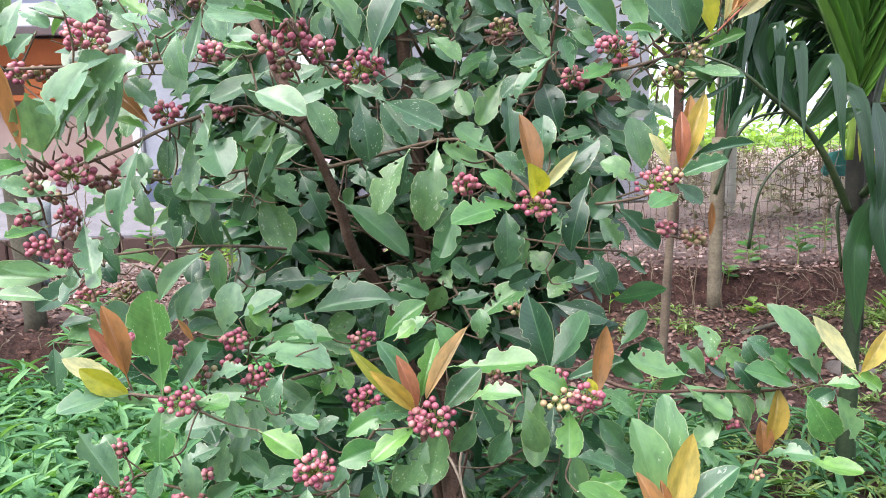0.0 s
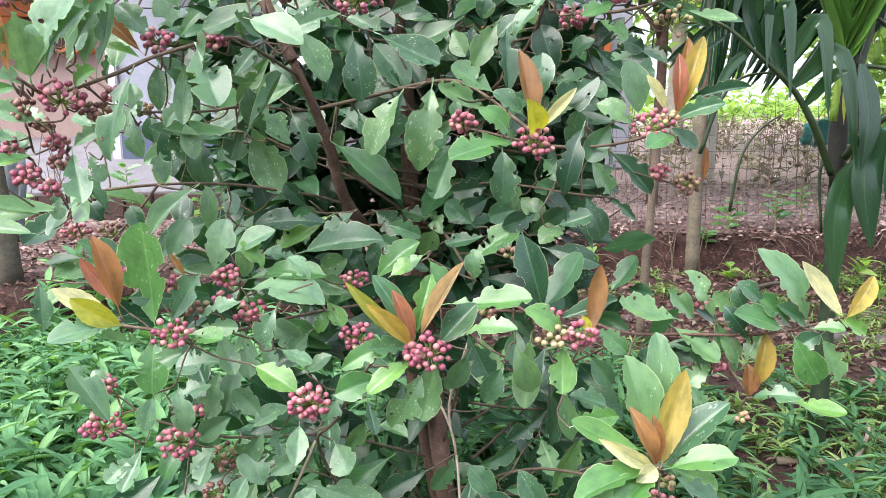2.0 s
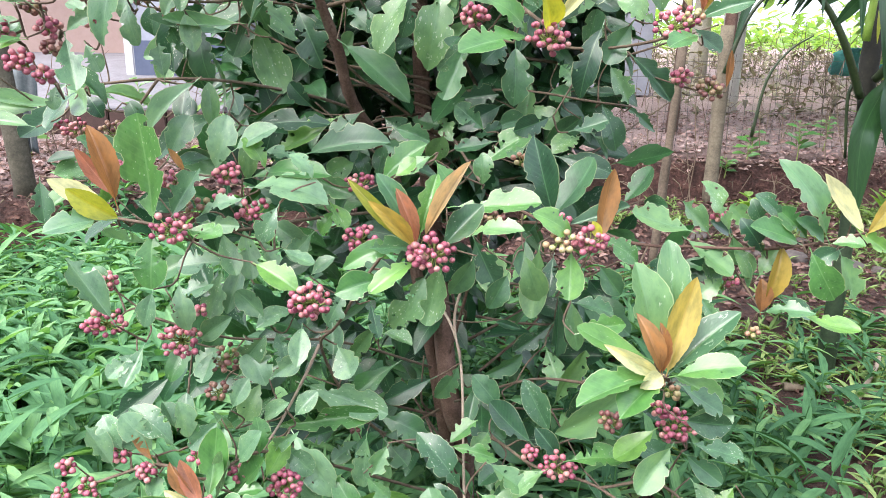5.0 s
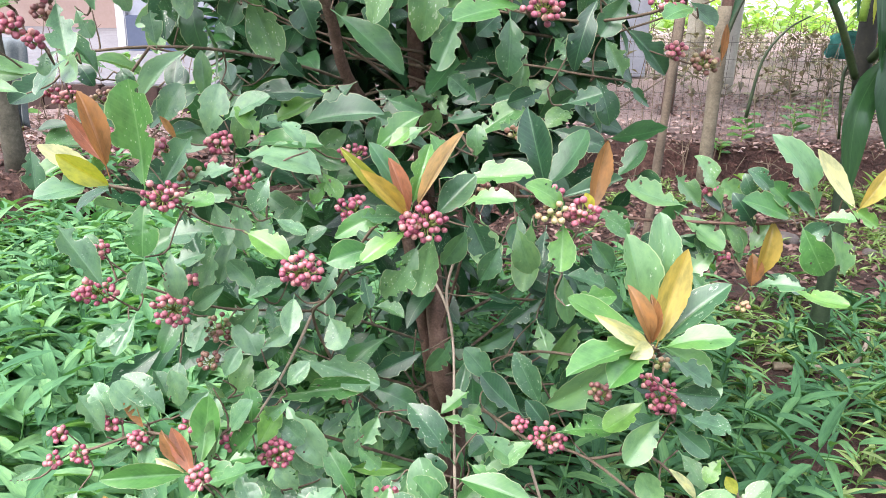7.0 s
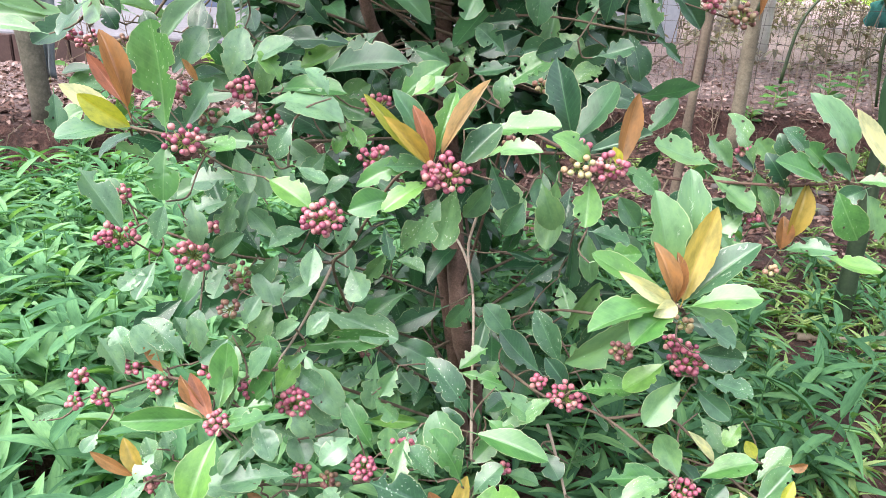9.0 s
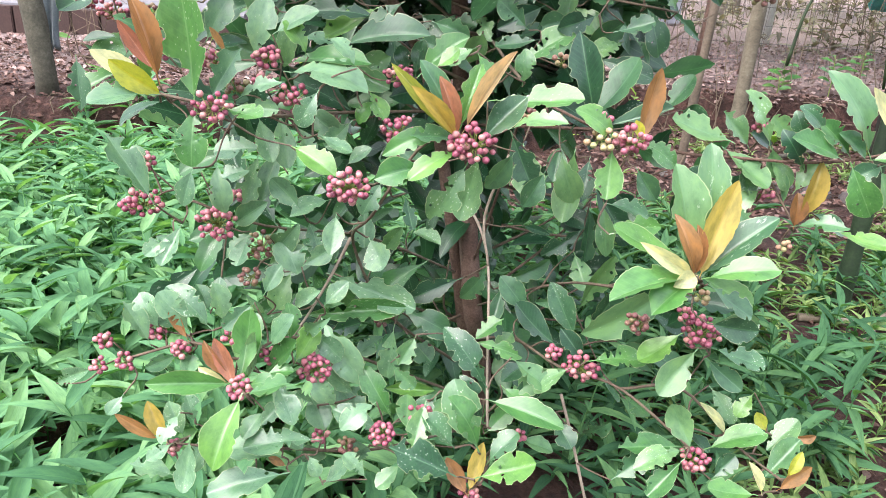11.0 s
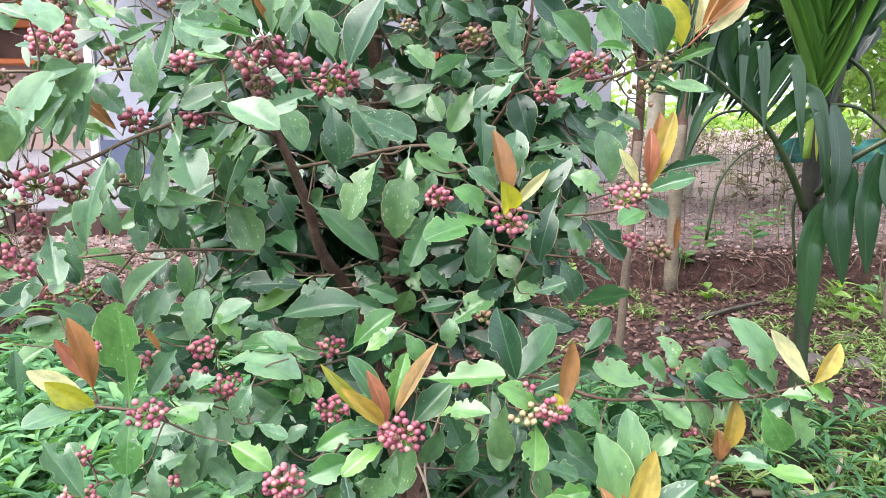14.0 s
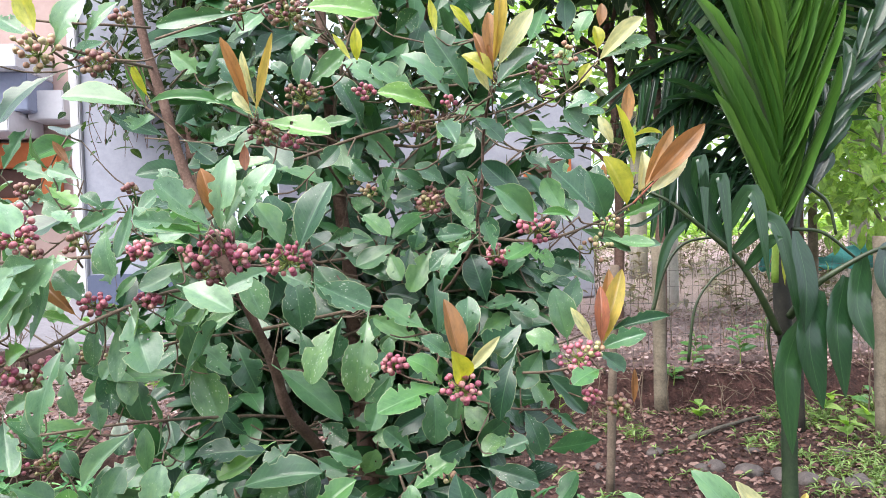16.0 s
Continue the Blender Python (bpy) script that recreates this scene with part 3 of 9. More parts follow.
leaf((-0.461, 1.254, 1.253), (-0.456, 1.247, 1.206), 0.031, "g", 5, (0.07, -0.99, 0.15))
leaf((-0.266, 1.268, 1.349), (-0.322, 1.256, 1.267), 0.027, "g", 2, (0.14, -0.99, 0.05))
leaf((-0.247, 1.362, 1.300), (-0.307, 1.358, 1.268), 0.034, "g", 8, (-0.16, -0.90, 0.41))
leaf((-0.106, 1.026, 1.417), (-0.129, 1.015, 1.486), 0.044, "g", 9, (0.56, -0.83, 0.05))
leaf((-0.078, 1.027, 1.428), (-0.051, 1.015, 1.482), 0.038, "g", 13, (-0.61, -0.79, 0.13))
leaf((-0.087, 1.024, 1.404), (-0.094, 1.030, 1.448), 0.018, "g", 7, (0.02, -0.99, 0.14))
leaf((-0.083, 1.119, 1.361), (-0.000, 1.114, 1.320), 0.051, "g", 10, (0.13, -0.92, 0.38))
leaf((-0.061, 1.274, 1.281), (-0.111, 1.261, 1.183), 0.064, "g", 9, (-0.53, -0.76, 0.37))
leaf((-0.010, 1.231, 1.292), (-0.033, 1.212, 1.160), 0.059, "g", 6, (-0.01, -0.99, 0.15))
leaf((-0.139, 1.312, 1.373), (-0.125, 1.298, 1.269), 0.059, "g", 1, (0.21, -0.97, 0.16))
leaf((-0.211, 1.222, 1.375), (-0.174, 1.211, 1.299), 0.050, "g", 0, (0.46, -0.82, 0.34))
leaf((-0.132, 1.072, 1.386), (-0.203, 1.047, 1.358), 0.035, "p", 16, (0.16, -0.90, 0.39))
leaf((-0.127, 1.071, 1.381), (-0.075, 1.048, 1.359), 0.030, "p", 17, (-0.13, -0.82, 0.55))
leaf((-0.252, 1.355, 1.250), (-0.211, 1.342, 1.156), 0.059, "g", 18, (0.02, -0.99, 0.15))
leaf((-0.175, 1.348, 1.195), (-0.065, 1.335, 1.101), 0.059, "g", 0, (0.33, -0.81, 0.49))
leaf((0.025, 1.199, 1.205), (-0.010, 1.186, 1.119), 0.041, "g", 19, (-0.07, -0.98, 0.18))
leaf((0.088, 1.097, 1.199), (0.087, 1.086, 1.120), 0.046, "g", 13, (0.19, -0.97, 0.13))
leaf((0.125, 1.042, 1.237), (0.105, 1.056, 1.335), 0.032, "o", 0, (0.35, -0.92, 0.20))
leaf((0.123, 1.039, 1.220), (0.109, 0.996, 1.270), 0.034, "y", 15, (0.51, -0.72, -0.47))
leaf((0.131, 1.041, 1.229), (0.178, 1.018, 1.284), 0.016, "c", 2, (-0.36, -0.93, -0.08))
leaf((0.099, 1.038, 1.212), (0.008, 0.985, 1.194), 0.047, "l", 16, (0.21, -0.62, 0.75))
leaf((0.099, 1.049, 1.214), (0.049, 1.034, 1.256), 0.041, "l", 6, (0.55, -0.74, 0.39))
leaf((0.098, 1.108, 1.277), (0.094, 1.121, 1.369), 0.035, "g", 17, (0.26, -0.96, 0.15))
leaf((0.137, 1.086, 1.263), (0.143, 1.096, 1.334), 0.039, "g", 1, (-0.07, -0.99, 0.14))
leaf((0.191, 1.264, 1.307), (0.167, 1.275, 1.389), 0.051, "g", 1, (-0.10, -0.99, 0.10))
leaf((0.141, 1.061, 1.231), (0.209, 1.030, 1.298), 0.050, "g", 18, (-0.47, -0.88, 0.07))
leaf((0.114, 1.064, 1.248), (0.071, 1.068, 1.280), 0.031, "g", 13, (0.21, -0.90, 0.39))
leaf((0.081, 1.159, 1.281), (0.018, 1.164, 1.321), 0.045, "g", 2, (0.24, -0.84, 0.49))
leaf((0.077, 1.206, 1.253), (-0.001, 1.211, 1.295), 0.039, "g", 10, (0.16, -0.90, 0.41))
leaf((0.026, 1.157, 1.271), (0.022, 1.153, 1.243), 0.020, "g", 8, (-0.04, -0.99, 0.15))
leaf((0.025, 1.338, 1.482), (0.024, 1.346, 1.536), 0.034, "g", 19, (0.29, -0.94, 0.15))
leaf((0.085, 1.283, 1.448), (0.075, 1.277, 1.400), 0.032, "g", 16, (-0.13, -0.98, 0.15))
leaf((0.166, 1.230, 1.425), (0.106, 1.229, 1.422), 0.037, "g", 17, (0.00, -0.96, 0.27))
leaf((0.160, 1.128, 1.418), (0.107, 1.119, 1.356), 0.031, "g", 18, (-0.48, -0.71, 0.52))
leaf((0.189, 1.125, 1.396), (0.174, 1.131, 1.442), 0.031, "g", 19, (0.43, -0.87, 0.25))
leaf((0.105, 1.328, 1.403), (0.061, 1.317, 1.326), 0.043, "g", 9, (-0.06, -0.98, 0.17))
leaf((0.039, 1.379, 1.409), (-0.032, 1.373, 1.372), 0.048, "g", 7, (-0.18, -0.85, 0.49))
leaf((-0.006, 1.380, 1.420), (-0.063, 1.379, 1.416), 0.028, "g", 1, (-0.01, -0.94, 0.34))
leaf((0.090, 1.341, 1.499), (0.042, 1.339, 1.485), 0.032, "g", 5, (-0.12, -0.84, 0.53))
leaf((0.162, 1.243, 1.514), (0.156, 1.235, 1.463), 0.033, "g", 16, (0.01, -0.99, 0.15))
leaf((0.173, 1.230, 1.424), (0.147, 1.236, 1.466), 0.032, "g", 2, (0.40, -0.84, 0.37))
leaf((0.242, 1.081, 1.439), (0.182, 1.058, 1.492), 0.045, "g", 5, (0.32, -0.95, -0.04))
leaf((0.298, 1.133, 1.453), (0.270, 1.141, 1.506), 0.036, "g", 15, (-0.28, -0.96, -0.00))
leaf((0.361, 1.132, 1.440), (0.330, 1.112, 1.514), 0.048, "g", 5, (0.20, -0.96, -0.18))
leaf((0.315, 1.133, 1.446), (0.262, 1.133, 1.452), 0.017, "l", 5, (0.05, -0.89, 0.45))
leaf((0.255, 1.147, 1.409), (0.204, 1.123, 1.385), 0.038, "l", 10, (-0.02, -0.68, 0.73))
leaf((0.451, 1.335, 1.445), (0.513, 1.318, 1.469), 0.030, "l", 13, (-0.35, -0.89, 0.28))
leaf((0.359, 1.281, 1.426), (0.445, 1.276, 1.384), 0.026, "g", 8, (0.06, -0.97, 0.23))
leaf((0.432, 1.277, 1.392), (0.499, 1.277, 1.393), 0.019, "g", 6, (-0.01, -0.91, 0.42))
leaf((0.280, 1.372, 1.358), (0.323, 1.367, 1.321), 0.034, "g", 10, (0.18, -0.92, 0.34))
leaf((0.301, 1.324, 1.370), (0.351, 1.321, 1.352), 0.034, "g", 6, (-0.04, -1.00, 0.07))
leaf((0.313, 1.206, 1.247), (0.295, 1.217, 1.331), 0.051, "g", 0, (0.18, -0.97, 0.17))
leaf((0.338, 1.146, 1.251), (0.308, 1.153, 1.305), 0.017, "c", 1, (-0.16, -0.99, 0.04))
leaf((0.353, 1.145, 1.248), (0.357, 1.158, 1.336), 0.023, "r", 7, (-0.16, -0.98, 0.15))
leaf((0.355, 1.145, 1.247), (0.394, 1.161, 1.361), 0.030, "t", 8, (-0.20, -0.96, 0.20))
leaf((0.360, 1.166, 1.253), (0.378, 1.181, 1.361), 0.025, "o", 8, (0.02, -0.99, 0.13))
leaf((0.372, 1.158, 1.265), (0.462, 1.141, 1.286), 0.022, "g", 5, (-0.27, -0.85, 0.46))
leaf((0.352, 1.144, 1.240), (0.419, 1.127, 1.263), 0.034, "g", 13, (-0.34, -0.86, 0.37))
leaf((0.337, 1.100, 1.216), (0.289, 1.068, 1.201), 0.037, "l", 9, (0.09, -0.54, 0.84))
leaf((0.364, 1.203, 1.226), (0.405, 1.198, 1.193), 0.033, "g", 10, (0.17, -0.92, 0.35))
leaf((0.295, 1.173, 1.232), (0.240, 1.177, 1.263), 0.039, "g", 6, (0.13, -0.93, 0.35))
leaf((0.270, 1.203, 1.232), (0.232, 1.195, 1.174), 0.042, "g", 15, (0.04, -0.99, 0.11))
leaf((0.285, 1.247, 1.184), (0.348, 1.238, 1.116), 0.044, "g", 13, (0.19, -0.93, 0.30))
leaf((0.273, 1.345, 1.165), (0.307, 1.337, 1.103), 0.043, "g", 17, (0.22, -0.94, 0.24))
leaf((0.226, 1.202, 1.227), (0.196, 1.188, 1.123), 0.042, "g", 14, (-0.37, -0.90, 0.23))
leaf((0.416, 1.191, 1.141), (0.421, 1.199, 1.196), 0.011, "o", 8, (-0.20, -0.97, 0.16))
leaf((0.307, 1.387, 1.098), (0.368, 1.380, 1.051), 0.020, "g", 18, (0.02, -0.98, 0.17))
leaf((0.261, 1.336, 1.101), (0.288, 1.326, 1.024), 0.049, "g", 1, (0.25, -0.95, 0.21))
leaf((-0.407, 0.935, 0.993), (-0.456, 0.910, 1.035), 0.031, "y", 4, (0.30, -0.93, -0.20))
leaf((-0.417, 0.936, 1.004), (-0.487, 0.931, 1.042), 0.028, "c", 14, (0.33, -0.79, 0.51))
leaf((-0.410, 0.938, 1.014), (-0.441, 0.951, 1.105), 0.029, "o", 13, (0.53, -0.79, 0.30))
leaf((-0.420, 0.949, 1.021), (-0.461, 0.956, 1.076), 0.019, "r", 14, (0.07, -0.98, 0.18))
leaf((-0.376, 0.964, 0.982), (-0.391, 0.983, 1.117), 0.074, "l", 19, (-0.33, -0.94, 0.10))
leaf((-0.401, 0.945, 0.992), (-0.475, 0.883, 0.988), 0.039, "p", 16, (0.34, -0.46, 0.82))
leaf((-0.363, 0.994, 0.982), (-0.324, 1.003, 1.045), 0.044, "p", 17, (-0.32, -0.89, 0.32))
leaf((-0.334, 0.963, 0.973), (-0.284, 0.942, 0.970), 0.034, "l", 2, (-0.14, -0.46, 0.88))
leaf((-0.333, 1.014, 0.978), (-0.276, 1.017, 1.002), 0.032, "p", 18, (-0.28, -0.62, 0.73))
leaf((-0.333, 1.013, 0.969), (-0.280, 1.012, 0.965), 0.025, "p", 19, (-0.00, -0.97, 0.24))
leaf((-0.369, 0.943, 0.975), (-0.371, 0.923, 0.906), 0.043, "l", 16, (0.08, -0.96, 0.28))
leaf((-0.449, 0.975, 0.846), (-0.505, 0.986, 0.926), 0.042, "p", 17, (0.51, -0.72, 0.46))
leaf((-0.381, 0.951, 0.891), (-0.393, 0.945, 0.846), 0.030, "p", 8, (-0.15, -0.97, 0.17))
leaf((-0.364, 1.001, 0.887), (-0.353, 0.992, 0.823), 0.032, "p", 14, (0.19, -0.97, 0.17))
leaf((-0.406, 1.123, 1.039), (-0.374, 1.132, 1.098), 0.041, "p", 9, (0.10, -0.99, 0.10))
leaf((-0.339, 1.121, 1.021), (-0.319, 1.132, 1.099), 0.045, "p", 9, (0.10, -0.99, 0.11))
leaf((-0.356, 1.178, 1.070), (-0.360, 1.188, 1.142), 0.028, "g", 0, (0.25, -0.96, 0.15))
leaf((-0.364, 1.138, 1.145), (-0.435, 1.128, 1.071), 0.038, "p", 5, (-0.33, -0.84, 0.43))
leaf((-0.456, 1.178, 1.069), (-0.480, 1.184, 1.113), 0.030, "g", 1, (0.01, -0.99, 0.14))
leaf((-0.589, 1.285, 1.116), (-0.563, 1.279, 1.077), 0.031, "g", 14, (0.22, -0.93, 0.29))
leaf((-0.620, 1.287, 1.131), (-0.641, 1.282, 1.099), 0.026, "g", 14, (-0.06, -0.98, 0.19))
leaf((-0.322, 1.218, 0.996), (-0.430, 1.222, 1.026), 0.038, "g", 1, (0.02, -0.98, 0.21))
leaf((-0.314, 1.228, 1.064), (-0.318, 1.218, 0.990), 0.033, "g", 0, (0.33, -0.94, 0.11))
leaf((-0.181, 1.279, 1.067), (-0.311, 1.279, 1.065), 0.046, "g", 18, (-0.01, -0.80, 0.60))
leaf((-0.183, 1.281, 1.081), (-0.273, 1.274, 1.030), 0.056, "l", 10, (-0.32, -0.68, 0.66))
leaf((-0.272, 1.059, 1.008), (-0.164, 1.036, 0.990), 0.064, "p", 6, (0.05, -0.47, 0.88))
leaf((-0.281, 1.090, 1.016), (-0.164, 1.071, 1.024), 0.042, "l", 1, (-0.15, -0.56, 0.81))
leaf((-0.248, 0.957, 0.929), (-0.191, 0.933, 0.901), 0.037, "l", 5, (0.05, -0.70, 0.71))
leaf((-0.223, 1.008, 0.935), (-0.181, 1.006, 0.915), 0.028, "p", 15, (0.37, -0.45, 0.82))
leaf((-0.334, 1.100, 0.875), (-0.354, 1.090, 0.802), 0.038, "p", 19, (0.01, -0.99, 0.13))
leaf((-0.328, 1.102, 0.888), (-0.400, 1.101, 0.879), 0.043, "p", 16, (-0.07, -0.74, 0.67))
leaf((-0.603, 1.271, 1.016), (-0.658, 1.269, 1.006), 0.022, "g", 0, (-0.10, -0.71, 0.69))
leaf((-0.479, 1.048, 0.868), (-0.500, 1.052, 0.894), 0.024, "p", 6, (0.06, -0.98, 0.20))
leaf((-0.219, 1.214, 1.032), (-0.089, 1.197, 1.052), 0.060, "g", 5, (-0.20, -0.71, 0.68))
leaf((-0.097, 1.120, 1.008), (-0.031, 1.128, 1.061), 0.043, "l", 5, (-0.31, -0.80, 0.51))
leaf((-0.126, 1.219, 0.995), (-0.140, 1.224, 1.033), 0.027, "g", 14, (-0.00, -0.99, 0.13))
leaf((-0.112, 1.218, 0.990), (-0.101, 1.226, 1.044), 0.027, "g", 1, (-0.29, -0.94, 0.20))
leaf((-0.043, 0.932, 0.962), (-0.125, 0.933, 1.046), 0.019, "m", 7, (0.05, -1.00, 0.06))
leaf((-0.044, 0.922, 0.965), (-0.098, 0.900, 1.026), 0.021, "t", 3, (0.41, -0.91, 0.03))
leaf((-0.041, 0.932, 0.966), (-0.067, 0.942, 1.033), 0.021, "r", 1, (0.21, -0.95, 0.22))
leaf((-0.031, 0.934, 0.974), (0.025, 0.947, 1.067), 0.019, "b", 9, (-0.18, -0.95, 0.24))
leaf((-0.045, 0.944, 0.979), (-0.092, 0.954, 1.049), 0.030, "g", 0, (0.33, -0.88, 0.35))
leaf((-0.037, 0.944, 0.974), (-0.016, 0.974, 1.046), 0.027, "l", 13, (-0.01, -0.92, 0.39))
leaf((-0.007, 0.932, 0.964), (0.041, 0.940, 1.014), 0.037, "g", 0, (-0.20, -0.92, 0.34))
leaf((0.025, 0.915, 0.980), (0.087, 0.886, 0.995), 0.028, "g", 6, (-0.42, -0.50, 0.76))
leaf((-0.056, 0.943, 0.968), (-0.132, 0.918, 0.936), 0.028, "l", 6, (0.10, -0.88, 0.46))
leaf((-0.044, 0.932, 0.960), (-0.098, 0.912, 0.964), 0.029, "g", 17, (0.29, -0.65, 0.70))
leaf((-0.041, 0.920, 0.946), (-0.097, 0.885, 0.916), 0.028, "l", 9, (0.04, -0.69, 0.72))
leaf((-0.084, 0.907, 0.927), (-0.138, 0.885, 0.915), 0.037, "l", 5, (0.25, -0.86, 0.45))
leaf((-0.029, 0.937, 0.923), (-0.070, 0.927, 0.853), 0.044, "g", 18, (0.14, -0.99, 0.06))
leaf((0.008, 1.017, 0.994), (0.119, 0.989, 1.006), 0.046, "l", 19, (-0.24, -0.61, 0.76))
leaf((0.143, 1.046, 0.977), (0.114, 1.061, 1.084), 0.046, "g", 5, (-0.22, -0.97, 0.08))
leaf((0.146, 1.065, 0.973), (0.201, 1.077, 1.052), 0.056, "g", 15, (-0.66, -0.52, 0.54))
leaf((0.051, 1.173, 1.024), (0.124, 1.180, 1.073), 0.046, "l", 16, (-0.30, -0.77, 0.56))
leaf((0.048, 1.120, 1.002), (0.050, 1.126, 1.050), 0.031, "g", 14, (0.03, -0.99, 0.12))
leaf((0.073, 1.228, 1.052), (0.009, 1.226, 1.040), 0.032, "g", 10, (-0.10, -0.73, 0.68))
leaf((0.160, 0.983, 0.959), (0.105, 0.968, 0.997), 0.038, "l", 14, (0.50, -0.76, 0.42))
leaf((0.156, 0.961, 0.949), (0.153, 0.942, 0.889), 0.039, "l", 10, (-0.29, -0.91, 0.30))
leaf((0.155, 1.020, 0.968), (0.240, 1.012, 0.998), 0.027, "g", 10, (-0.41, -0.67, 0.62))
leaf((0.197, 0.983, 0.957), (0.212, 0.996, 1.051), 0.030, "o", 2, (0.31, -0.95, 0.08))
leaf((0.192, 0.963, 0.965), (0.182, 0.967, 0.988), 0.014, "y", 4, (-0.00, -0.99, 0.17))
leaf((0.293, 1.264, 0.948), (0.338, 1.273, 1.007), 0.045, "g", 7, (-0.65, -0.50, 0.57))
leaf((0.373, 1.161, 0.927), (0.282, 1.164, 0.956), 0.056, "g", 10, (0.20, -0.69, 0.70))
leaf((0.214, 1.061, 0.939), (0.268, 1.056, 0.906), 0.036, "l", 6, (0.21, -0.85, 0.48))
leaf((0.420, 1.209, 0.910), (0.375, 1.216, 0.961), 0.042, "g", 17, (0.32, -0.86, 0.40))
leaf((0.370, 1.159, 0.913), (0.435, 1.132, 0.864), 0.050, "g", 2, (0.25, -0.67, 0.70))
leaf((0.434, 1.161, 0.925), (0.386, 1.171, 1.002), 0.046, "g", 18, (0.41, -0.83, 0.37))
leaf((0.471, 1.161, 0.930), (0.434, 1.167, 0.967), 0.033, "g", 19, (-0.12, -0.99, 0.04))
leaf((0.486, 1.162, 0.934), (0.466, 1.168, 0.977), 0.029, "g", 14, (-0.31, -0.95, -0.01))
leaf((0.504, 1.144, 0.948), (0.462, 1.149, 0.987), 0.036, "g", 14, (0.29, -0.86, 0.42))
leaf((0.546, 1.140, 0.920), (0.497, 1.146, 0.966), 0.041, "l", 16, (0.23, -0.90, 0.36))
leaf((0.569, 1.131, 0.928), (0.490, 1.147, 1.041), 0.053, "g", 6, (0.24, -0.92, 0.30))
leaf((0.528, 1.130, 0.917), (0.445, 1.113, 0.947), 0.048, "l", 8, (0.37, -0.68, 0.64))
leaf((0.626, 1.132, 0.934), (0.560, 1.144, 1.021), 0.032, "c", 6, (0.16, -0.95, 0.25))
leaf((0.631, 1.132, 0.932), (0.674, 1.141, 0.997), 0.028, "t", 13, (-0.14, -0.96, 0.23))
leaf((0.573, 1.120, 0.919), (0.614, 1.100, 0.922), 0.029, "l", 13, (-0.30, -0.50, 0.81))
leaf((0.539, 1.108, 0.909), (0.579, 1.098, 0.838), 0.049, "l", 1, (-0.39, -0.92, -0.09))
leaf((0.588, 1.118, 0.904), (0.616, 1.108, 0.833), 0.046, "g", 17, (0.31, -0.92, 0.25))
leaf((0.440, 1.160, 0.918), (0.453, 1.154, 0.874), 0.030, "g", 15, (0.05, -0.99, 0.15))
leaf((0.449, 1.179, 0.912), (0.411, 1.182, 0.937), 0.030, "g", 8, (0.34, -0.72, 0.60))
leaf((0.482, 1.124, 0.809), (0.480, 1.132, 0.860), 0.028, "o", 9, (-0.07, -0.99, 0.15))
leaf((0.489, 1.126, 0.822), (0.508, 1.139, 0.909), 0.032, "t", 13, (-0.04, -0.99, 0.16))
leaf((0.484, 1.151, 0.857), (0.512, 1.158, 0.900), 0.033, "g", 9, (-0.46, -0.78, 0.43))
leaf((0.478, 1.105, 0.815), (0.538, 1.067, 0.828), 0.031, "g", 18, (-0.48, -0.51, 0.72))
leaf((0.536, 1.095, 0.813), (0.612, 1.073, 0.800), 0.036, "l", 7, (0.00, -0.50, 0.87))
leaf((0.429, 1.151, 0.854), (0.382, 1.145, 0.815), 0.036, "g", 9, (-0.26, -0.85, 0.45))
leaf((0.469, 1.149, 0.838), (0.455, 1.156, 0.890), 0.018, "g", 0, (0.21, -0.96, 0.18))
leaf((-0.354, 1.032, 1.033), (-0.375, 1.036, 1.065), 0.010, "o", 4, (0.41, -0.83, 0.37))
leaf((0.265, 0.872, 0.822), (0.298, 0.897, 0.937), 0.036, "t", 14, (-0.16, -0.95, 0.25))
leaf((0.257, 0.872, 0.822), (0.226, 0.889, 0.893), 0.024, "o", 11, (0.12, -0.95, 0.28))
leaf((0.259, 0.872, 0.822), (0.258, 0.895, 0.879), 0.016, "o", 13, (0.06, -0.93, 0.37))
leaf((0.252, 0.863, 0.825), (0.181, 0.854, 0.867), 0.020, "c", 3, (0.12, -0.99, -0.01))
leaf((0.275, 0.882, 0.821), (0.356, 0.896, 0.893), 0.042, "g", 8, (-0.48, -0.58, 0.66))
leaf((0.272, 0.862, 0.823), (0.345, 0.835, 0.848), 0.037, "l", 1, (-0.44, -0.52, 0.73))
leaf((0.246, 0.895, 0.831), (0.158, 0.906, 0.868), 0.035, "l", 7, (0.21, -0.68, 0.70))
leaf((0.245, 0.853, 0.824), (0.145, 0.811, 0.807), 0.046, "l", 13, (-0.06, -0.25, 0.97))
leaf((0.249, 0.852, 0.821), (0.194, 0.806, 0.795), 0.044, "l", 5, (-0.10, -0.40, 0.91))
leaf((0.253, 0.853, 0.828), (0.222, 0.832, 0.821), 0.022, "c", 1, (0.37, -0.73, 0.57))
leaf((0.259, 0.913, 0.822), (0.233, 0.941, 0.942), 0.059, "g", 13, (0.29, -0.92, 0.28))
leaf((0.287, 0.938, 0.843), (0.280, 0.965, 0.965), 0.045, "g", 9, (0.08, -0.97, 0.22))
leaf((0.285, 0.878, 0.804), (0.337, 0.869, 0.770), 0.036, "g", 19, (0.33, -0.65, 0.68))
leaf((0.308, 0.913, 0.736), (0.369, 0.911, 0.731), 0.038, "g", 8, (-0.03, -1.00, 0.01))
leaf((-0.453, 0.973, 0.650), (-0.484, 0.990, 0.695), 0.036, "p", 1, (-0.00, -0.94, 0.35))
leaf((-0.382, 0.977, 0.655), (-0.446, 0.995, 0.705), 0.043, "p", 14, (0.32, -0.68, 0.66))
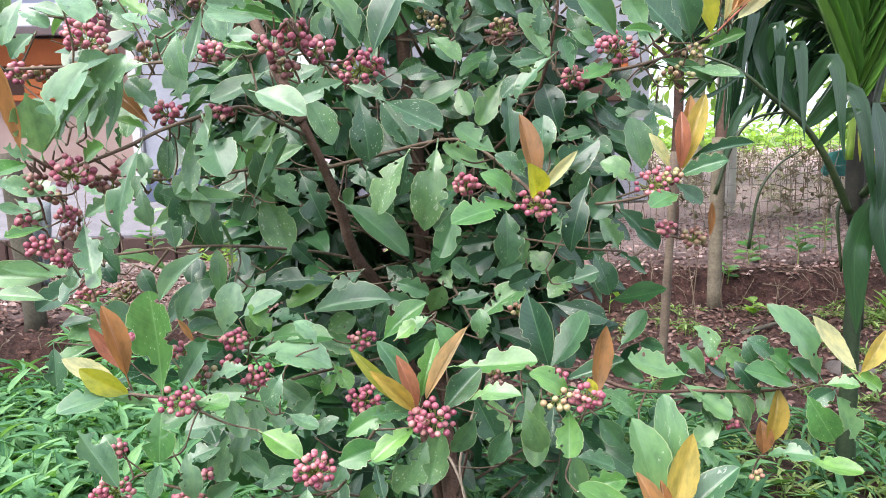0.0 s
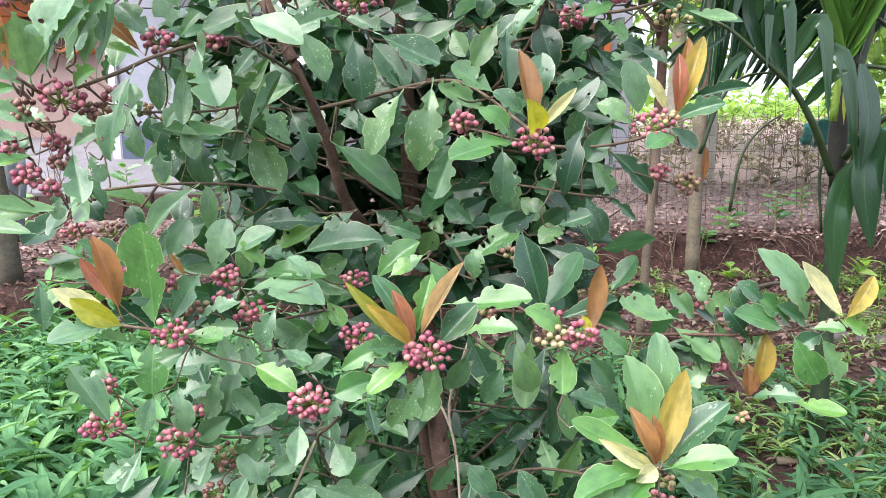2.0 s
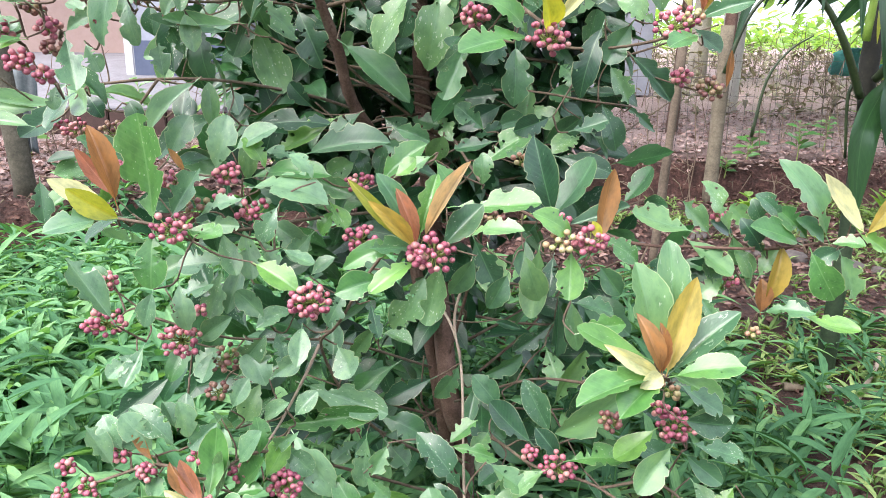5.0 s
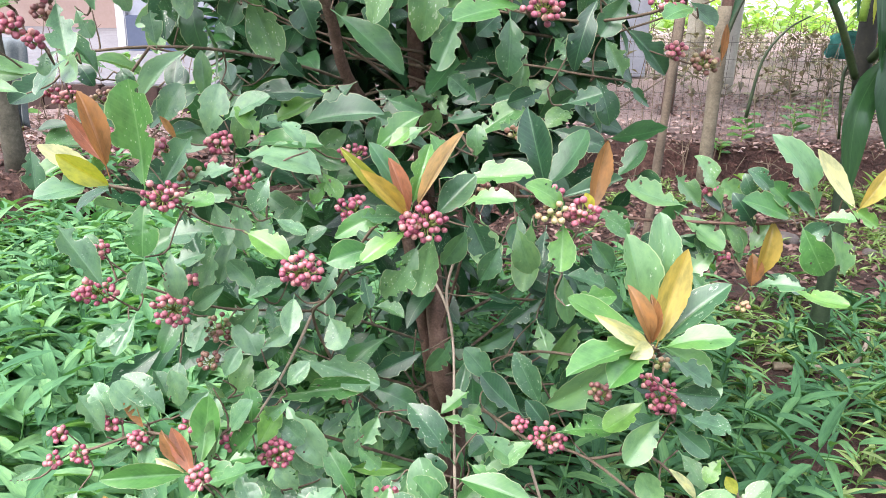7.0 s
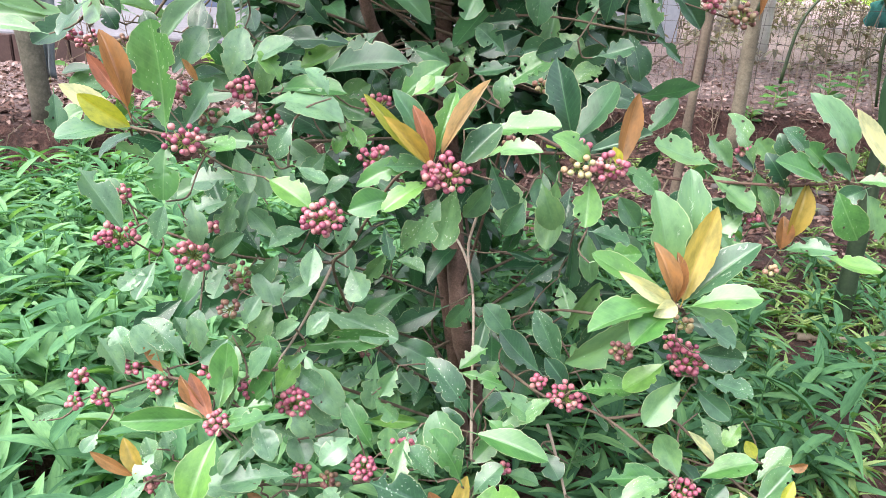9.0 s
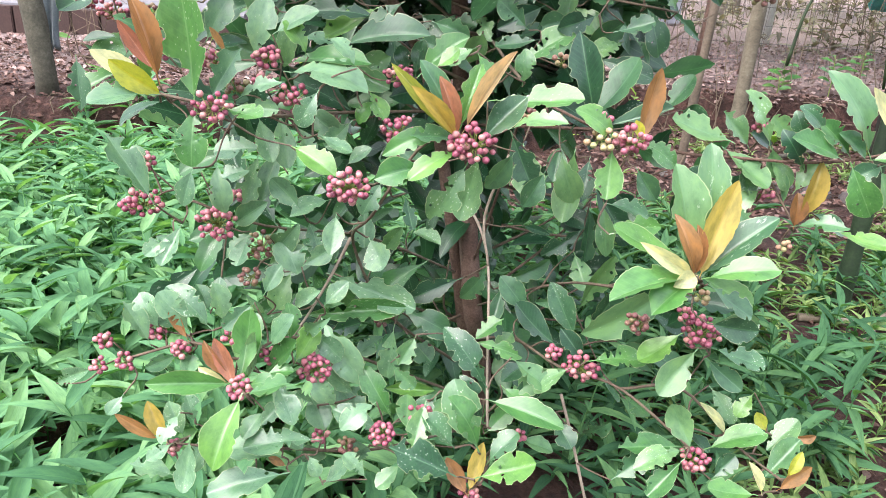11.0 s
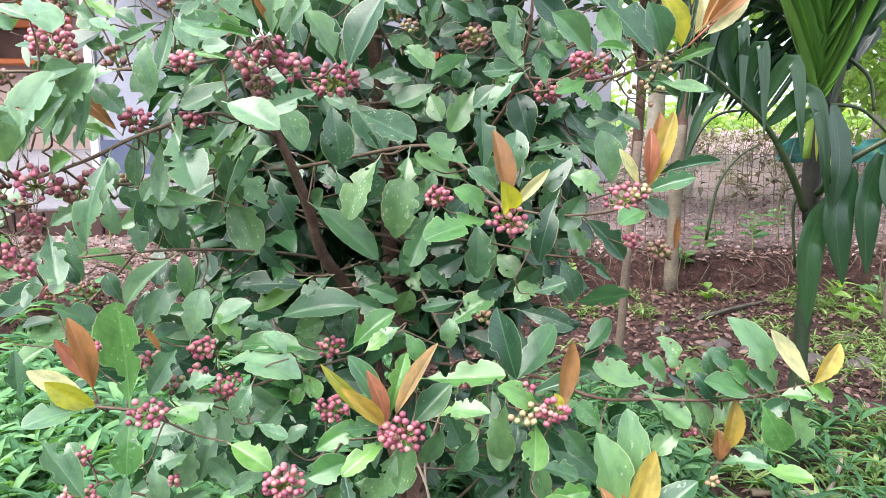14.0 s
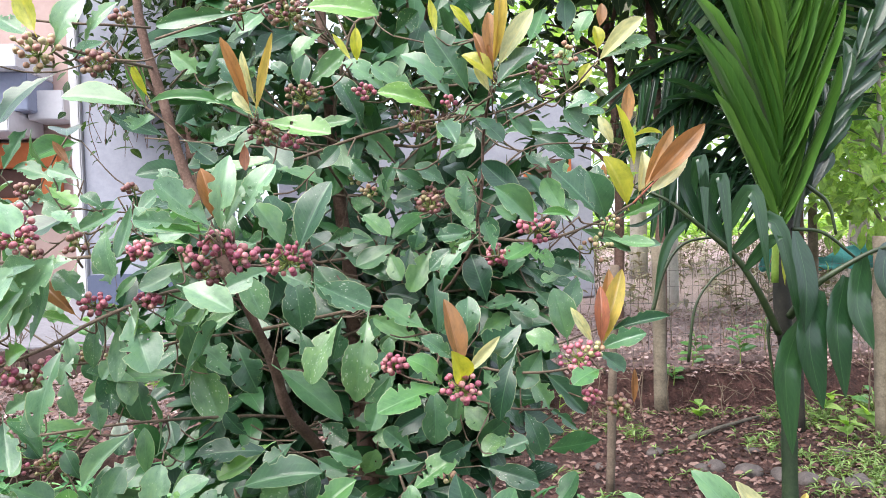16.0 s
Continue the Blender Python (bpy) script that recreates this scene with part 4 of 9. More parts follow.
leaf((-0.469, 0.973, 0.652), (-0.505, 0.981, 0.673), 0.011, "y", 3, (0.11, -0.86, 0.51))
leaf((-0.408, 0.960, 0.643), (-0.438, 0.978, 0.689), 0.016, "o", 8, (-0.03, -0.94, 0.35))
leaf((-0.425, 0.990, 0.636), (-0.475, 0.997, 0.657), 0.034, "p", 14, (0.32, -0.37, 0.87))
leaf((-0.404, 1.047, 0.644), (-0.426, 1.061, 0.681), 0.027, "p", 5, (0.59, -0.57, 0.57))
leaf((-0.384, 1.049, 0.647), (-0.390, 1.067, 0.692), 0.031, "p", 6, (-0.20, -0.92, 0.34))
leaf((-0.332, 0.921, 0.593), (-0.364, 0.944, 0.654), 0.025, "r", 10, (0.01, -0.93, 0.36))
leaf((-0.342, 0.934, 0.599), (-0.381, 0.951, 0.646), 0.019, "o", 13, (-0.08, -0.96, 0.28))
leaf((-0.326, 0.935, 0.600), (-0.318, 0.970, 0.689), 0.043, "l", 7, (0.01, -0.93, 0.37))
leaf((-0.319, 0.976, 0.596), (-0.319, 1.004, 0.667), 0.024, "p", 16, (0.31, -0.88, 0.35))
leaf((-0.341, 0.922, 0.596), (-0.441, 0.883, 0.611), 0.034, "l", 0, (0.38, -0.79, 0.49))
leaf((-0.345, 0.931, 0.592), (-0.387, 0.937, 0.610), 0.015, "c", 15, (0.01, -0.94, 0.34))
leaf((-0.310, 0.922, 0.595), (-0.271, 0.908, 0.612), 0.029, "l", 1, (-0.49, -0.60, 0.63))
leaf((-0.287, 0.938, 0.606), (-0.251, 0.940, 0.610), 0.025, "l", 5, (-0.08, -0.41, 0.91))
leaf((-0.285, 0.950, 0.583), (-0.244, 0.932, 0.536), 0.040, "p", 17, (0.31, -0.76, 0.56))
leaf((-0.318, 0.897, 0.587), (-0.344, 0.843, 0.507), 0.055, "l", 5, (-0.17, -0.79, 0.59))
leaf((-0.445, 0.914, 0.502), (-0.500, 0.908, 0.544), 0.017, "o", 4, (0.33, -0.90, 0.30))
leaf((-0.433, 0.914, 0.500), (-0.463, 0.934, 0.551), 0.026, "t", 12, (0.08, -0.91, 0.40))
leaf((-0.416, 0.935, 0.497), (-0.439, 0.952, 0.542), 0.030, "p", 5, (0.19, -0.88, 0.43))
leaf((-0.400, 0.943, 0.516), (-0.416, 0.957, 0.553), 0.028, "p", 18, (0.44, -0.76, 0.48))
leaf((-0.419, 0.896, 0.507), (-0.443, 0.870, 0.497), 0.024, "p", 2, (0.16, -0.48, 0.86))
leaf((-0.393, 0.898, 0.512), (-0.398, 0.871, 0.444), 0.033, "p", 15, (-0.02, -0.93, 0.37))
leaf((-0.257, 0.981, 0.604), (-0.229, 1.002, 0.656), 0.039, "l", 15, (-0.22, -0.86, 0.47))
leaf((-0.272, 1.010, 0.624), (-0.279, 1.029, 0.674), 0.034, "l", 14, (0.61, -0.71, 0.35))
leaf((-0.258, 0.878, 0.482), (-0.356, 0.848, 0.465), 0.045, "p", 9, (0.07, -0.67, 0.74))
leaf((-0.274, 0.912, 0.487), (-0.348, 0.913, 0.493), 0.045, "p", 9, (0.07, -0.39, 0.92))
leaf((-0.226, 0.913, 0.487), (-0.212, 0.903, 0.460), 0.023, "p", 5, (0.38, -0.79, 0.49))
leaf((-0.260, 0.907, 0.474), (-0.285, 0.911, 0.484), 0.012, "o", 6, (0.08, -0.84, 0.53))
leaf((-0.303, 1.164, 0.662), (-0.327, 1.140, 0.603), 0.041, "g", 1, (0.01, -0.93, 0.37))
leaf((-0.226, 1.138, 0.673), (-0.092, 1.123, 0.629), 0.053, "p", 19, (0.07, -0.86, 0.51))
leaf((-0.276, 1.112, 0.612), (-0.106, 1.124, 0.631), 0.038, "l", 16, (0.03, -0.94, 0.33))
leaf((-0.113, 1.194, 0.591), (-0.027, 1.181, 0.553), 0.048, "g", 14, (0.08, -0.88, 0.47))
leaf((0.022, 1.023, 0.560), (-0.044, 1.052, 0.637), 0.048, "g", 6, (0.22, -0.84, 0.50))
leaf((0.005, 1.074, 0.607), (0.049, 1.088, 0.640), 0.032, "l", 17, (-0.37, -0.56, 0.74))
leaf((0.007, 1.055, 0.613), (0.080, 1.049, 0.594), 0.027, "l", 18, (0.07, -0.84, 0.54))
leaf((0.089, 1.158, 0.625), (0.044, 1.176, 0.674), 0.042, "g", 8, (0.10, -0.90, 0.42))
leaf((0.136, 1.112, 0.588), (0.070, 1.134, 0.647), 0.053, "g", 7, (0.43, -0.58, 0.69))
leaf((0.163, 1.101, 0.613), (0.122, 1.130, 0.689), 0.041, "g", 8, (-0.02, -0.94, 0.35))
leaf((0.173, 1.051, 0.596), (0.136, 1.068, 0.639), 0.031, "g", 5, (-0.02, -0.93, 0.35))
leaf((0.061, 1.221, 0.651), (0.132, 1.237, 0.685), 0.036, "g", 13, (0.32, -0.92, -0.23))
leaf((-0.024, 1.263, 0.625), (-0.108, 1.247, 0.589), 0.040, "g", 9, (0.04, -0.95, 0.32))
leaf((0.023, 1.272, 0.645), (-0.019, 1.251, 0.594), 0.042, "g", 6, (0.47, -0.88, -0.02))
leaf((0.147, 1.028, 0.593), (0.067, 1.011, 0.554), 0.035, "g", 19, (-0.04, -0.88, 0.47))
leaf((0.144, 1.009, 0.600), (0.096, 0.995, 0.566), 0.037, "g", 9, (-0.48, -0.34, 0.81))
leaf((-0.228, 1.047, 0.635), (-0.163, 1.016, 0.551), 0.048, "p", 14, (-0.00, -0.94, 0.34))
leaf((-0.132, 0.965, 0.504), (-0.202, 0.974, 0.529), 0.037, "p", 16, (0.14, -0.74, 0.65))
leaf((-0.089, 0.950, 0.517), (-0.092, 0.969, 0.566), 0.033, "g", 2, (-0.20, -0.92, 0.34))
leaf((-0.117, 0.998, 0.506), (-0.165, 1.025, 0.576), 0.038, "l", 9, (0.06, -0.92, 0.39))
leaf((0.001, 0.903, 0.449), (-0.030, 0.921, 0.495), 0.025, "o", 10, (0.04, -0.92, 0.39))
leaf((0.006, 0.905, 0.453), (0.023, 0.931, 0.518), 0.024, "t", 6, (-0.29, -0.86, 0.42))
leaf((-0.023, 0.896, 0.486), (-0.111, 0.890, 0.529), 0.055, "g", 17, (0.35, -0.71, 0.61))
leaf((0.013, 0.928, 0.512), (-0.025, 0.963, 0.601), 0.058, "g", 9, (-0.24, -0.93, 0.26))
leaf((-0.023, 0.928, 0.512), (-0.069, 0.943, 0.552), 0.039, "g", 5, (0.41, -0.59, 0.69))
leaf((0.032, 0.953, 0.573), (0.133, 0.917, 0.558), 0.042, "l", 0, (-0.07, -0.54, 0.84))
leaf((0.028, 0.954, 0.520), (0.063, 0.968, 0.555), 0.031, "l", 15, (-0.09, -0.89, 0.45))
leaf((0.032, 0.921, 0.492), (0.072, 0.938, 0.533), 0.037, "g", 9, (-0.43, -0.61, 0.67))
leaf((0.019, 0.888, 0.490), (0.093, 0.873, 0.529), 0.046, "l", 2, (-0.46, -0.62, 0.63))
leaf((0.080, 0.951, 0.510), (0.127, 0.947, 0.497), 0.031, "g", 0, (0.23, -0.30, 0.93))
leaf((0.019, 0.960, 0.536), (-0.018, 0.982, 0.595), 0.040, "g", 18, (0.06, -0.92, 0.38))
leaf((0.283, 0.920, 0.801), (0.353, 0.909, 0.768), 0.033, "l", 10, (0.19, -0.74, 0.65))
leaf((0.338, 1.005, 0.685), (0.412, 1.009, 0.694), 0.040, "g", 2, (0.03, -0.99, 0.15))
leaf((0.314, 0.973, 0.662), (0.265, 0.948, 0.603), 0.044, "g", 7, (-0.02, -0.92, 0.40))
leaf((0.341, 0.987, 0.642), (0.392, 0.973, 0.603), 0.032, "g", 7, (-0.00, -0.94, 0.33))
leaf((0.348, 0.985, 0.662), (0.420, 0.978, 0.642), 0.037, "g", 19, (0.15, -0.62, 0.77))
leaf((0.293, 0.990, 0.679), (0.236, 0.974, 0.642), 0.042, "l", 7, (-0.40, -0.43, 0.81))
leaf((0.177, 0.998, 0.624), (0.256, 1.001, 0.627), 0.047, "l", 16, (-0.02, -0.31, 0.95))
leaf((0.291, 1.047, 0.741), (0.157, 1.012, 0.660), 0.055, "g", 6, (0.25, -0.97, 0.01))
leaf((0.329, 0.957, 0.513), (0.297, 0.979, 0.570), 0.041, "g", 15, (-0.11, -0.95, 0.30))
leaf((0.310, 0.957, 0.512), (0.217, 0.936, 0.519), 0.037, "l", 17, (0.18, -0.52, 0.84))
leaf((0.308, 0.938, 0.519), (0.235, 0.908, 0.503), 0.034, "g", 6, (0.00, -0.48, 0.88))
leaf((0.303, 0.915, 0.516), (0.257, 0.895, 0.469), 0.035, "l", 10, (-0.34, -0.70, 0.63))
leaf((0.357, 0.958, 0.513), (0.434, 0.952, 0.547), 0.041, "l", 1, (-0.40, -0.39, 0.83))
leaf((0.448, 0.976, 0.500), (0.496, 0.996, 0.546), 0.037, "g", 7, (-0.49, -0.49, 0.72))
leaf((0.440, 0.945, 0.475), (0.491, 0.968, 0.530), 0.038, "g", 10, (-0.38, -0.67, 0.63))
leaf((0.385, 0.984, 0.523), (0.345, 1.000, 0.564), 0.015, "c", 9, (0.06, -0.91, 0.41))
leaf((0.447, 0.988, 0.529), (0.431, 0.997, 0.554), 0.019, "y", 6, (-0.23, -0.95, 0.19))
leaf((0.489, 0.986, 0.521), (0.524, 0.988, 0.524), 0.015, "o", 7, (0.05, -1.00, 0.03))
leaf((0.428, 0.920, 0.469), (0.408, 0.936, 0.509), 0.015, "c", 5, (0.10, -0.91, 0.41))
leaf((0.455, 0.923, 0.474), (0.501, 0.937, 0.505), 0.026, "o", 14, (0.19, -0.97, 0.15))
leaf((0.465, 0.930, 0.492), (0.485, 0.944, 0.526), 0.017, "y", 15, (-0.16, -0.88, 0.45))
leaf((0.409, 0.902, 0.478), (0.343, 0.903, 0.484), 0.039, "l", 15, (0.08, -0.39, 0.92))
leaf((-0.390, 0.947, 1.691), (-0.412, 0.950, 1.747), 0.028, "y", 10, (-0.22, -0.98, -0.03))
leaf((-0.401, 0.958, 1.690), (-0.439, 0.961, 1.713), 0.029, "p", 10, (0.16, -0.91, 0.39))
leaf((-0.375, 0.966, 1.676), (-0.336, 0.965, 1.737), 0.039, "p", 14, (-0.13, -0.99, 0.06))
leaf((-0.341, 0.974, 1.681), (-0.297, 0.972, 1.733), 0.021, "p", 6, (-0.19, -0.97, 0.13))
leaf((-0.371, 1.316, 1.677), (-0.397, 1.319, 1.732), 0.014, "y", 9, (-0.01, -1.00, 0.05))
leaf((-0.190, 1.208, 1.785), (-0.324, 1.215, 1.769), 0.031, "g", 9, (-0.04, -0.99, -0.13))
leaf((-0.168, 1.132, 1.616), (-0.209, 1.137, 1.729), 0.018, "o", 13, (0.13, -0.99, 0.09))
leaf((-0.161, 1.142, 1.628), (-0.179, 1.145, 1.710), 0.013, "c", 7, (-0.06, -1.00, 0.02))
leaf((-0.160, 1.131, 1.616), (-0.131, 1.133, 1.734), 0.015, "t", 10, (-0.16, -0.99, 0.06))
leaf((-0.163, 1.121, 1.610), (-0.191, 1.124, 1.646), 0.015, "c", 15, (-0.12, -0.99, -0.01))
leaf((-0.184, 1.204, 1.647), (-0.231, 1.208, 1.713), 0.047, "g", 18, (0.40, -0.85, 0.34))
leaf((-0.167, 1.102, 1.613), (-0.309, 1.111, 1.629), 0.022, "l", 6, (-0.00, -0.89, 0.46))
leaf((-0.168, 1.121, 1.595), (-0.220, 1.124, 1.570), 0.036, "p", 19, (-0.26, -0.86, 0.43))
leaf((-0.146, 1.130, 1.602), (-0.047, 1.093, 1.576), 0.045, "l", 2, (-0.16, -0.81, 0.56))
leaf((-0.182, 1.152, 1.572), (-0.182, 1.151, 1.532), 0.018, "r", 6, (-0.34, -0.94, 0.02))
leaf((-0.162, 0.867, 1.451), (-0.179, 0.869, 1.512), 0.024, "o", 13, (0.26, -0.96, 0.10))
leaf((-0.159, 0.867, 1.440), (-0.145, 0.868, 1.526), 0.031, "p", 6, (-0.02, -1.00, 0.02))
leaf((-0.141, 0.876, 1.448), (-0.095, 0.874, 1.514), 0.037, "p", 16, (-0.42, -0.87, 0.26))
leaf((-0.167, 0.857, 1.445), (-0.223, 0.842, 1.497), 0.046, "p", 2, (0.59, -0.68, 0.44))
leaf((-0.191, 0.869, 1.449), (-0.252, 0.853, 1.455), 0.029, "p", 10, (0.27, -0.88, 0.38))
leaf((-0.172, 0.847, 1.436), (-0.224, 0.831, 1.445), 0.011, "l", 17, (0.33, -0.87, 0.38))
leaf((-0.096, 0.912, 1.419), (-0.128, 0.915, 1.472), 0.038, "g", 13, (0.52, -0.78, 0.36))
leaf((-0.086, 0.992, 1.414), (-0.041, 0.991, 1.501), 0.054, "g", 8, (-0.50, -0.83, 0.25))
leaf((-0.157, 0.887, 1.446), (-0.131, 0.886, 1.501), 0.023, "p", 1, (-0.24, -0.97, 0.10))
leaf((-0.466, 1.218, 1.525), (-0.557, 1.225, 1.552), 0.034, "g", 18, (0.04, -0.92, 0.39))
leaf((-0.411, 1.115, 1.524), (-0.457, 1.118, 1.540), 0.026, "p", 19, (0.05, -0.95, 0.31))
leaf((-0.371, 1.010, 1.448), (-0.408, 1.013, 1.473), 0.026, "p", 16, (0.43, -0.56, 0.71))
leaf((-0.352, 1.110, 1.481), (-0.415, 1.113, 1.450), 0.024, "p", 2, (-0.13, -0.98, 0.18))
leaf((-0.339, 1.008, 1.446), (-0.330, 1.006, 1.385), 0.038, "p", 5, (-0.37, -0.93, -0.02))
leaf((-0.572, 1.225, 1.550), (-0.531, 1.224, 1.615), 0.033, "g", 17, (-0.26, -0.95, 0.15))
leaf((-0.468, 1.219, 1.557), (-0.493, 1.222, 1.594), 0.013, "o", 14, (0.25, -0.94, 0.24))
leaf((-0.072, 1.049, 1.745), (0.029, 1.042, 1.730), 0.055, "l", 5, (-0.01, -0.93, 0.36))
leaf((-0.008, 1.145, 1.743), (-0.008, 1.144, 1.692), 0.018, "y", 5, (-0.00, -1.00, 0.02))
leaf((-0.020, 1.195, 1.705), (-0.047, 1.198, 1.747), 0.013, "y", 10, (0.38, -0.87, 0.31))
leaf((-0.108, 1.250, 1.675), (-0.096, 1.250, 1.727), 0.034, "g", 0, (-0.19, -0.98, 0.04))
leaf((-0.095, 1.249, 1.675), (-0.028, 1.246, 1.730), 0.039, "g", 10, (-0.18, -0.97, 0.16))
leaf((-0.130, 1.302, 1.696), (-0.160, 1.305, 1.727), 0.028, "g", 6, (0.11, -0.97, 0.20))
leaf((0.033, 1.341, 1.677), (-0.044, 1.348, 1.734), 0.056, "g", 18, (0.29, -0.82, 0.50))
leaf((0.087, 1.308, 1.664), (0.010, 1.314, 1.722), 0.056, "g", 19, (0.26, -0.86, 0.44))
leaf((0.143, 1.284, 1.654), (0.060, 1.291, 1.733), 0.052, "g", 6, (0.28, -0.88, 0.38))
leaf((0.166, 1.202, 1.649), (0.104, 1.209, 1.751), 0.058, "g", 16, (0.04, -0.99, 0.09))
leaf((0.112, 1.265, 1.636), (0.018, 1.272, 1.667), 0.044, "l", 13, (0.05, -0.93, 0.36))
leaf((0.143, 1.233, 1.623), (0.194, 1.230, 1.624), 0.030, "l", 9, (-0.06, -0.90, 0.43))
leaf((0.151, 1.232, 1.608), (0.115, 1.234, 1.583), 0.029, "l", 14, (-0.31, -0.88, 0.37))
leaf((0.173, 1.201, 1.611), (0.218, 1.197, 1.571), 0.037, "g", 9, (0.23, -0.91, 0.34))
leaf((0.198, 1.150, 1.659), (0.151, 1.154, 1.699), 0.032, "y", 15, (0.20, -0.93, 0.32))
leaf((0.199, 1.151, 1.683), (0.194, 1.153, 1.764), 0.031, "o", 0, (0.10, -0.99, 0.03))
leaf((0.196, 1.161, 1.661), (0.172, 1.164, 1.736), 0.021, "o", 15, (0.02, -1.00, 0.05))
leaf((0.200, 1.151, 1.683), (0.214, 1.153, 1.813), 0.020, "t", 15, (0.04, -1.00, 0.01))
leaf((0.208, 1.150, 1.682), (0.264, 1.149, 1.767), 0.031, "c", 4, (-0.18, -0.98, 0.11))
leaf((0.174, 1.184, 1.736), (0.139, 1.187, 1.786), 0.014, "y", 3, (-0.14, -0.99, -0.04))
leaf((0.115, 1.188, 1.743), (0.107, 1.189, 1.797), 0.015, "y", 2, (0.24, -0.97, 0.05))
leaf((0.204, 1.150, 1.653), (0.270, 1.147, 1.703), 0.045, "g", 5, (-0.39, -0.79, 0.47))
leaf((0.193, 1.160, 1.644), (0.171, 1.163, 1.692), 0.016, "c", 0, (-0.21, -0.98, -0.04))
leaf((-0.017, 1.393, 1.626), (0.041, 1.388, 1.563), 0.049, "g", 10, (-0.22, -0.97, -0.12))
leaf((-0.014, 1.373, 1.621), (-0.063, 1.378, 1.719), 0.050, "g", 14, (0.38, -0.89, 0.24))
leaf((-0.028, 1.395, 1.643), (-0.089, 1.398, 1.636), 0.028, "g", 15, (-0.09, -0.92, 0.39))
leaf((-0.120, 1.449, 1.575), (-0.140, 1.448, 1.507), 0.043, "g", 17, (0.13, -0.99, -0.03))
leaf((-0.171, 1.402, 1.593), (-0.177, 1.401, 1.526), 0.041, "g", 6, (-0.23, -0.97, 0.04))
leaf((0.256, 1.223, 1.479), (0.186, 1.228, 1.541), 0.046, "g", 7, (0.04, -0.99, 0.13))
leaf((0.270, 1.191, 1.455), (0.217, 1.195, 1.482), 0.037, "l", 5, (0.19, -0.84, 0.50))
leaf((0.183, 1.328, 1.486), (0.152, 1.331, 1.536), 0.037, "g", 13, (0.33, -0.91, 0.26))
leaf((0.136, 1.381, 1.515), (0.079, 1.386, 1.552), 0.039, "g", 1, (0.15, -0.92, 0.36))
leaf((0.084, 1.263, 1.447), (0.071, 1.262, 1.400), 0.031, "g", 18, (-0.02, -1.00, 0.03))
leaf((0.168, 1.227, 1.433), (0.108, 1.230, 1.420), 0.038, "g", 7, (-0.18, -0.75, 0.64))
leaf((0.172, 1.277, 1.438), (0.128, 1.281, 1.504), 0.047, "g", 0, (0.32, -0.91, 0.27))
leaf((0.197, 1.154, 1.408), (0.182, 1.156, 1.450), 0.029, "g", 15, (0.20, -0.97, 0.12))
leaf((0.003, 1.440, 1.529), (-0.045, 1.444, 1.554), 0.034, "g", 6, (0.18, -0.85, 0.49))
leaf((-0.001, 1.437, 1.417), (-0.067, 1.442, 1.426), 0.034, "g", 0, (-0.01, -0.92, 0.40))
leaf((0.032, 1.387, 1.490), (0.075, 1.384, 1.472), 0.030, "g", 19, (0.12, -0.89, 0.43))
leaf((0.370, 1.171, 1.690), (0.441, 1.168, 1.756), 0.027, "c", 3, (-0.13, -0.99, 0.10))
leaf((0.372, 1.171, 1.693), (0.452, 1.166, 1.720), 0.030, "g", 16, (-0.16, -0.95, 0.29))
leaf((0.368, 1.171, 1.708), (0.364, 1.172, 1.745), 0.022, "y", 13, (0.20, -0.98, 0.05))
leaf((0.373, 1.172, 1.744), (0.377, 1.172, 1.780), 0.018, "o", 0, (0.07, -1.00, -0.01))
leaf((0.351, 1.221, 1.664), (0.368, 1.221, 1.697), 0.021, "y", 12, (-0.19, -0.98, 0.10))
leaf((0.348, 1.223, 1.732), (0.374, 1.223, 1.783), 0.036, "l", 6, (-0.56, -0.78, 0.29))
leaf((0.332, 1.225, 1.749), (0.332, 1.226, 1.806), 0.036, "g", 7, (0.20, -0.98, 0.02))
leaf((0.341, 1.272, 1.673), (0.326, 1.275, 1.738), 0.041, "g", 6, (0.30, -0.95, 0.11))
leaf((0.445, 1.291, 1.464), (0.406, 1.295, 1.552), 0.042, "y", 9, (0.12, -0.99, 0.10))
leaf((0.480, 1.279, 1.501), (0.574, 1.256, 1.598), 0.037, "o", 4, (-0.18, -0.98, -0.06))
leaf((0.473, 1.280, 1.494), (0.528, 1.279, 1.600), 0.025, "o", 6, (-0.12, -0.99, 0.05))
leaf((0.482, 1.279, 1.485), (0.550, 1.276, 1.543), 0.029, "c", 6, (-0.21, -0.96, 0.19))
leaf((0.469, 1.300, 1.486), (0.478, 1.301, 1.557), 0.036, "c", 13, (0.30, -0.95, -0.02))
leaf((0.463, 1.301, 1.531), (0.435, 1.306, 1.643), 0.018, "y", 12, (0.08, -0.99, 0.06))
leaf((0.470, 1.363, 1.606), (0.478, 1.364, 1.689), 0.024, "o", 6, (-0.07, -1.00, 0.02))
leaf((0.465, 1.313, 1.585), (0.518, 1.309, 1.589), 0.012, "y", 3, (-0.10, -0.89, 0.45))
leaf((0.439, 1.344, 1.576), (0.414, 1.347, 1.629), 0.021, "c", 7, (-0.28, -0.96, -0.08))
leaf((0.416, 1.324, 1.505), (0.415, 1.325, 1.540), 0.012, "o", 3, (-0.36, -0.93, 0.02))
leaf((0.384, 1.244, 1.448), (0.296, 1.252, 1.540), 0.072, "g", 17, (0.29, -0.89, 0.35))
leaf((0.413, 1.366, 1.586), (0.358, 1.371, 1.649), 0.050, "g", 2, (0.16, -0.96, 0.22))
leaf((0.362, 1.370, 1.647), (0.420, 1.367, 1.667), 0.038, "g", 14, (-0.21, -0.85, 0.49))
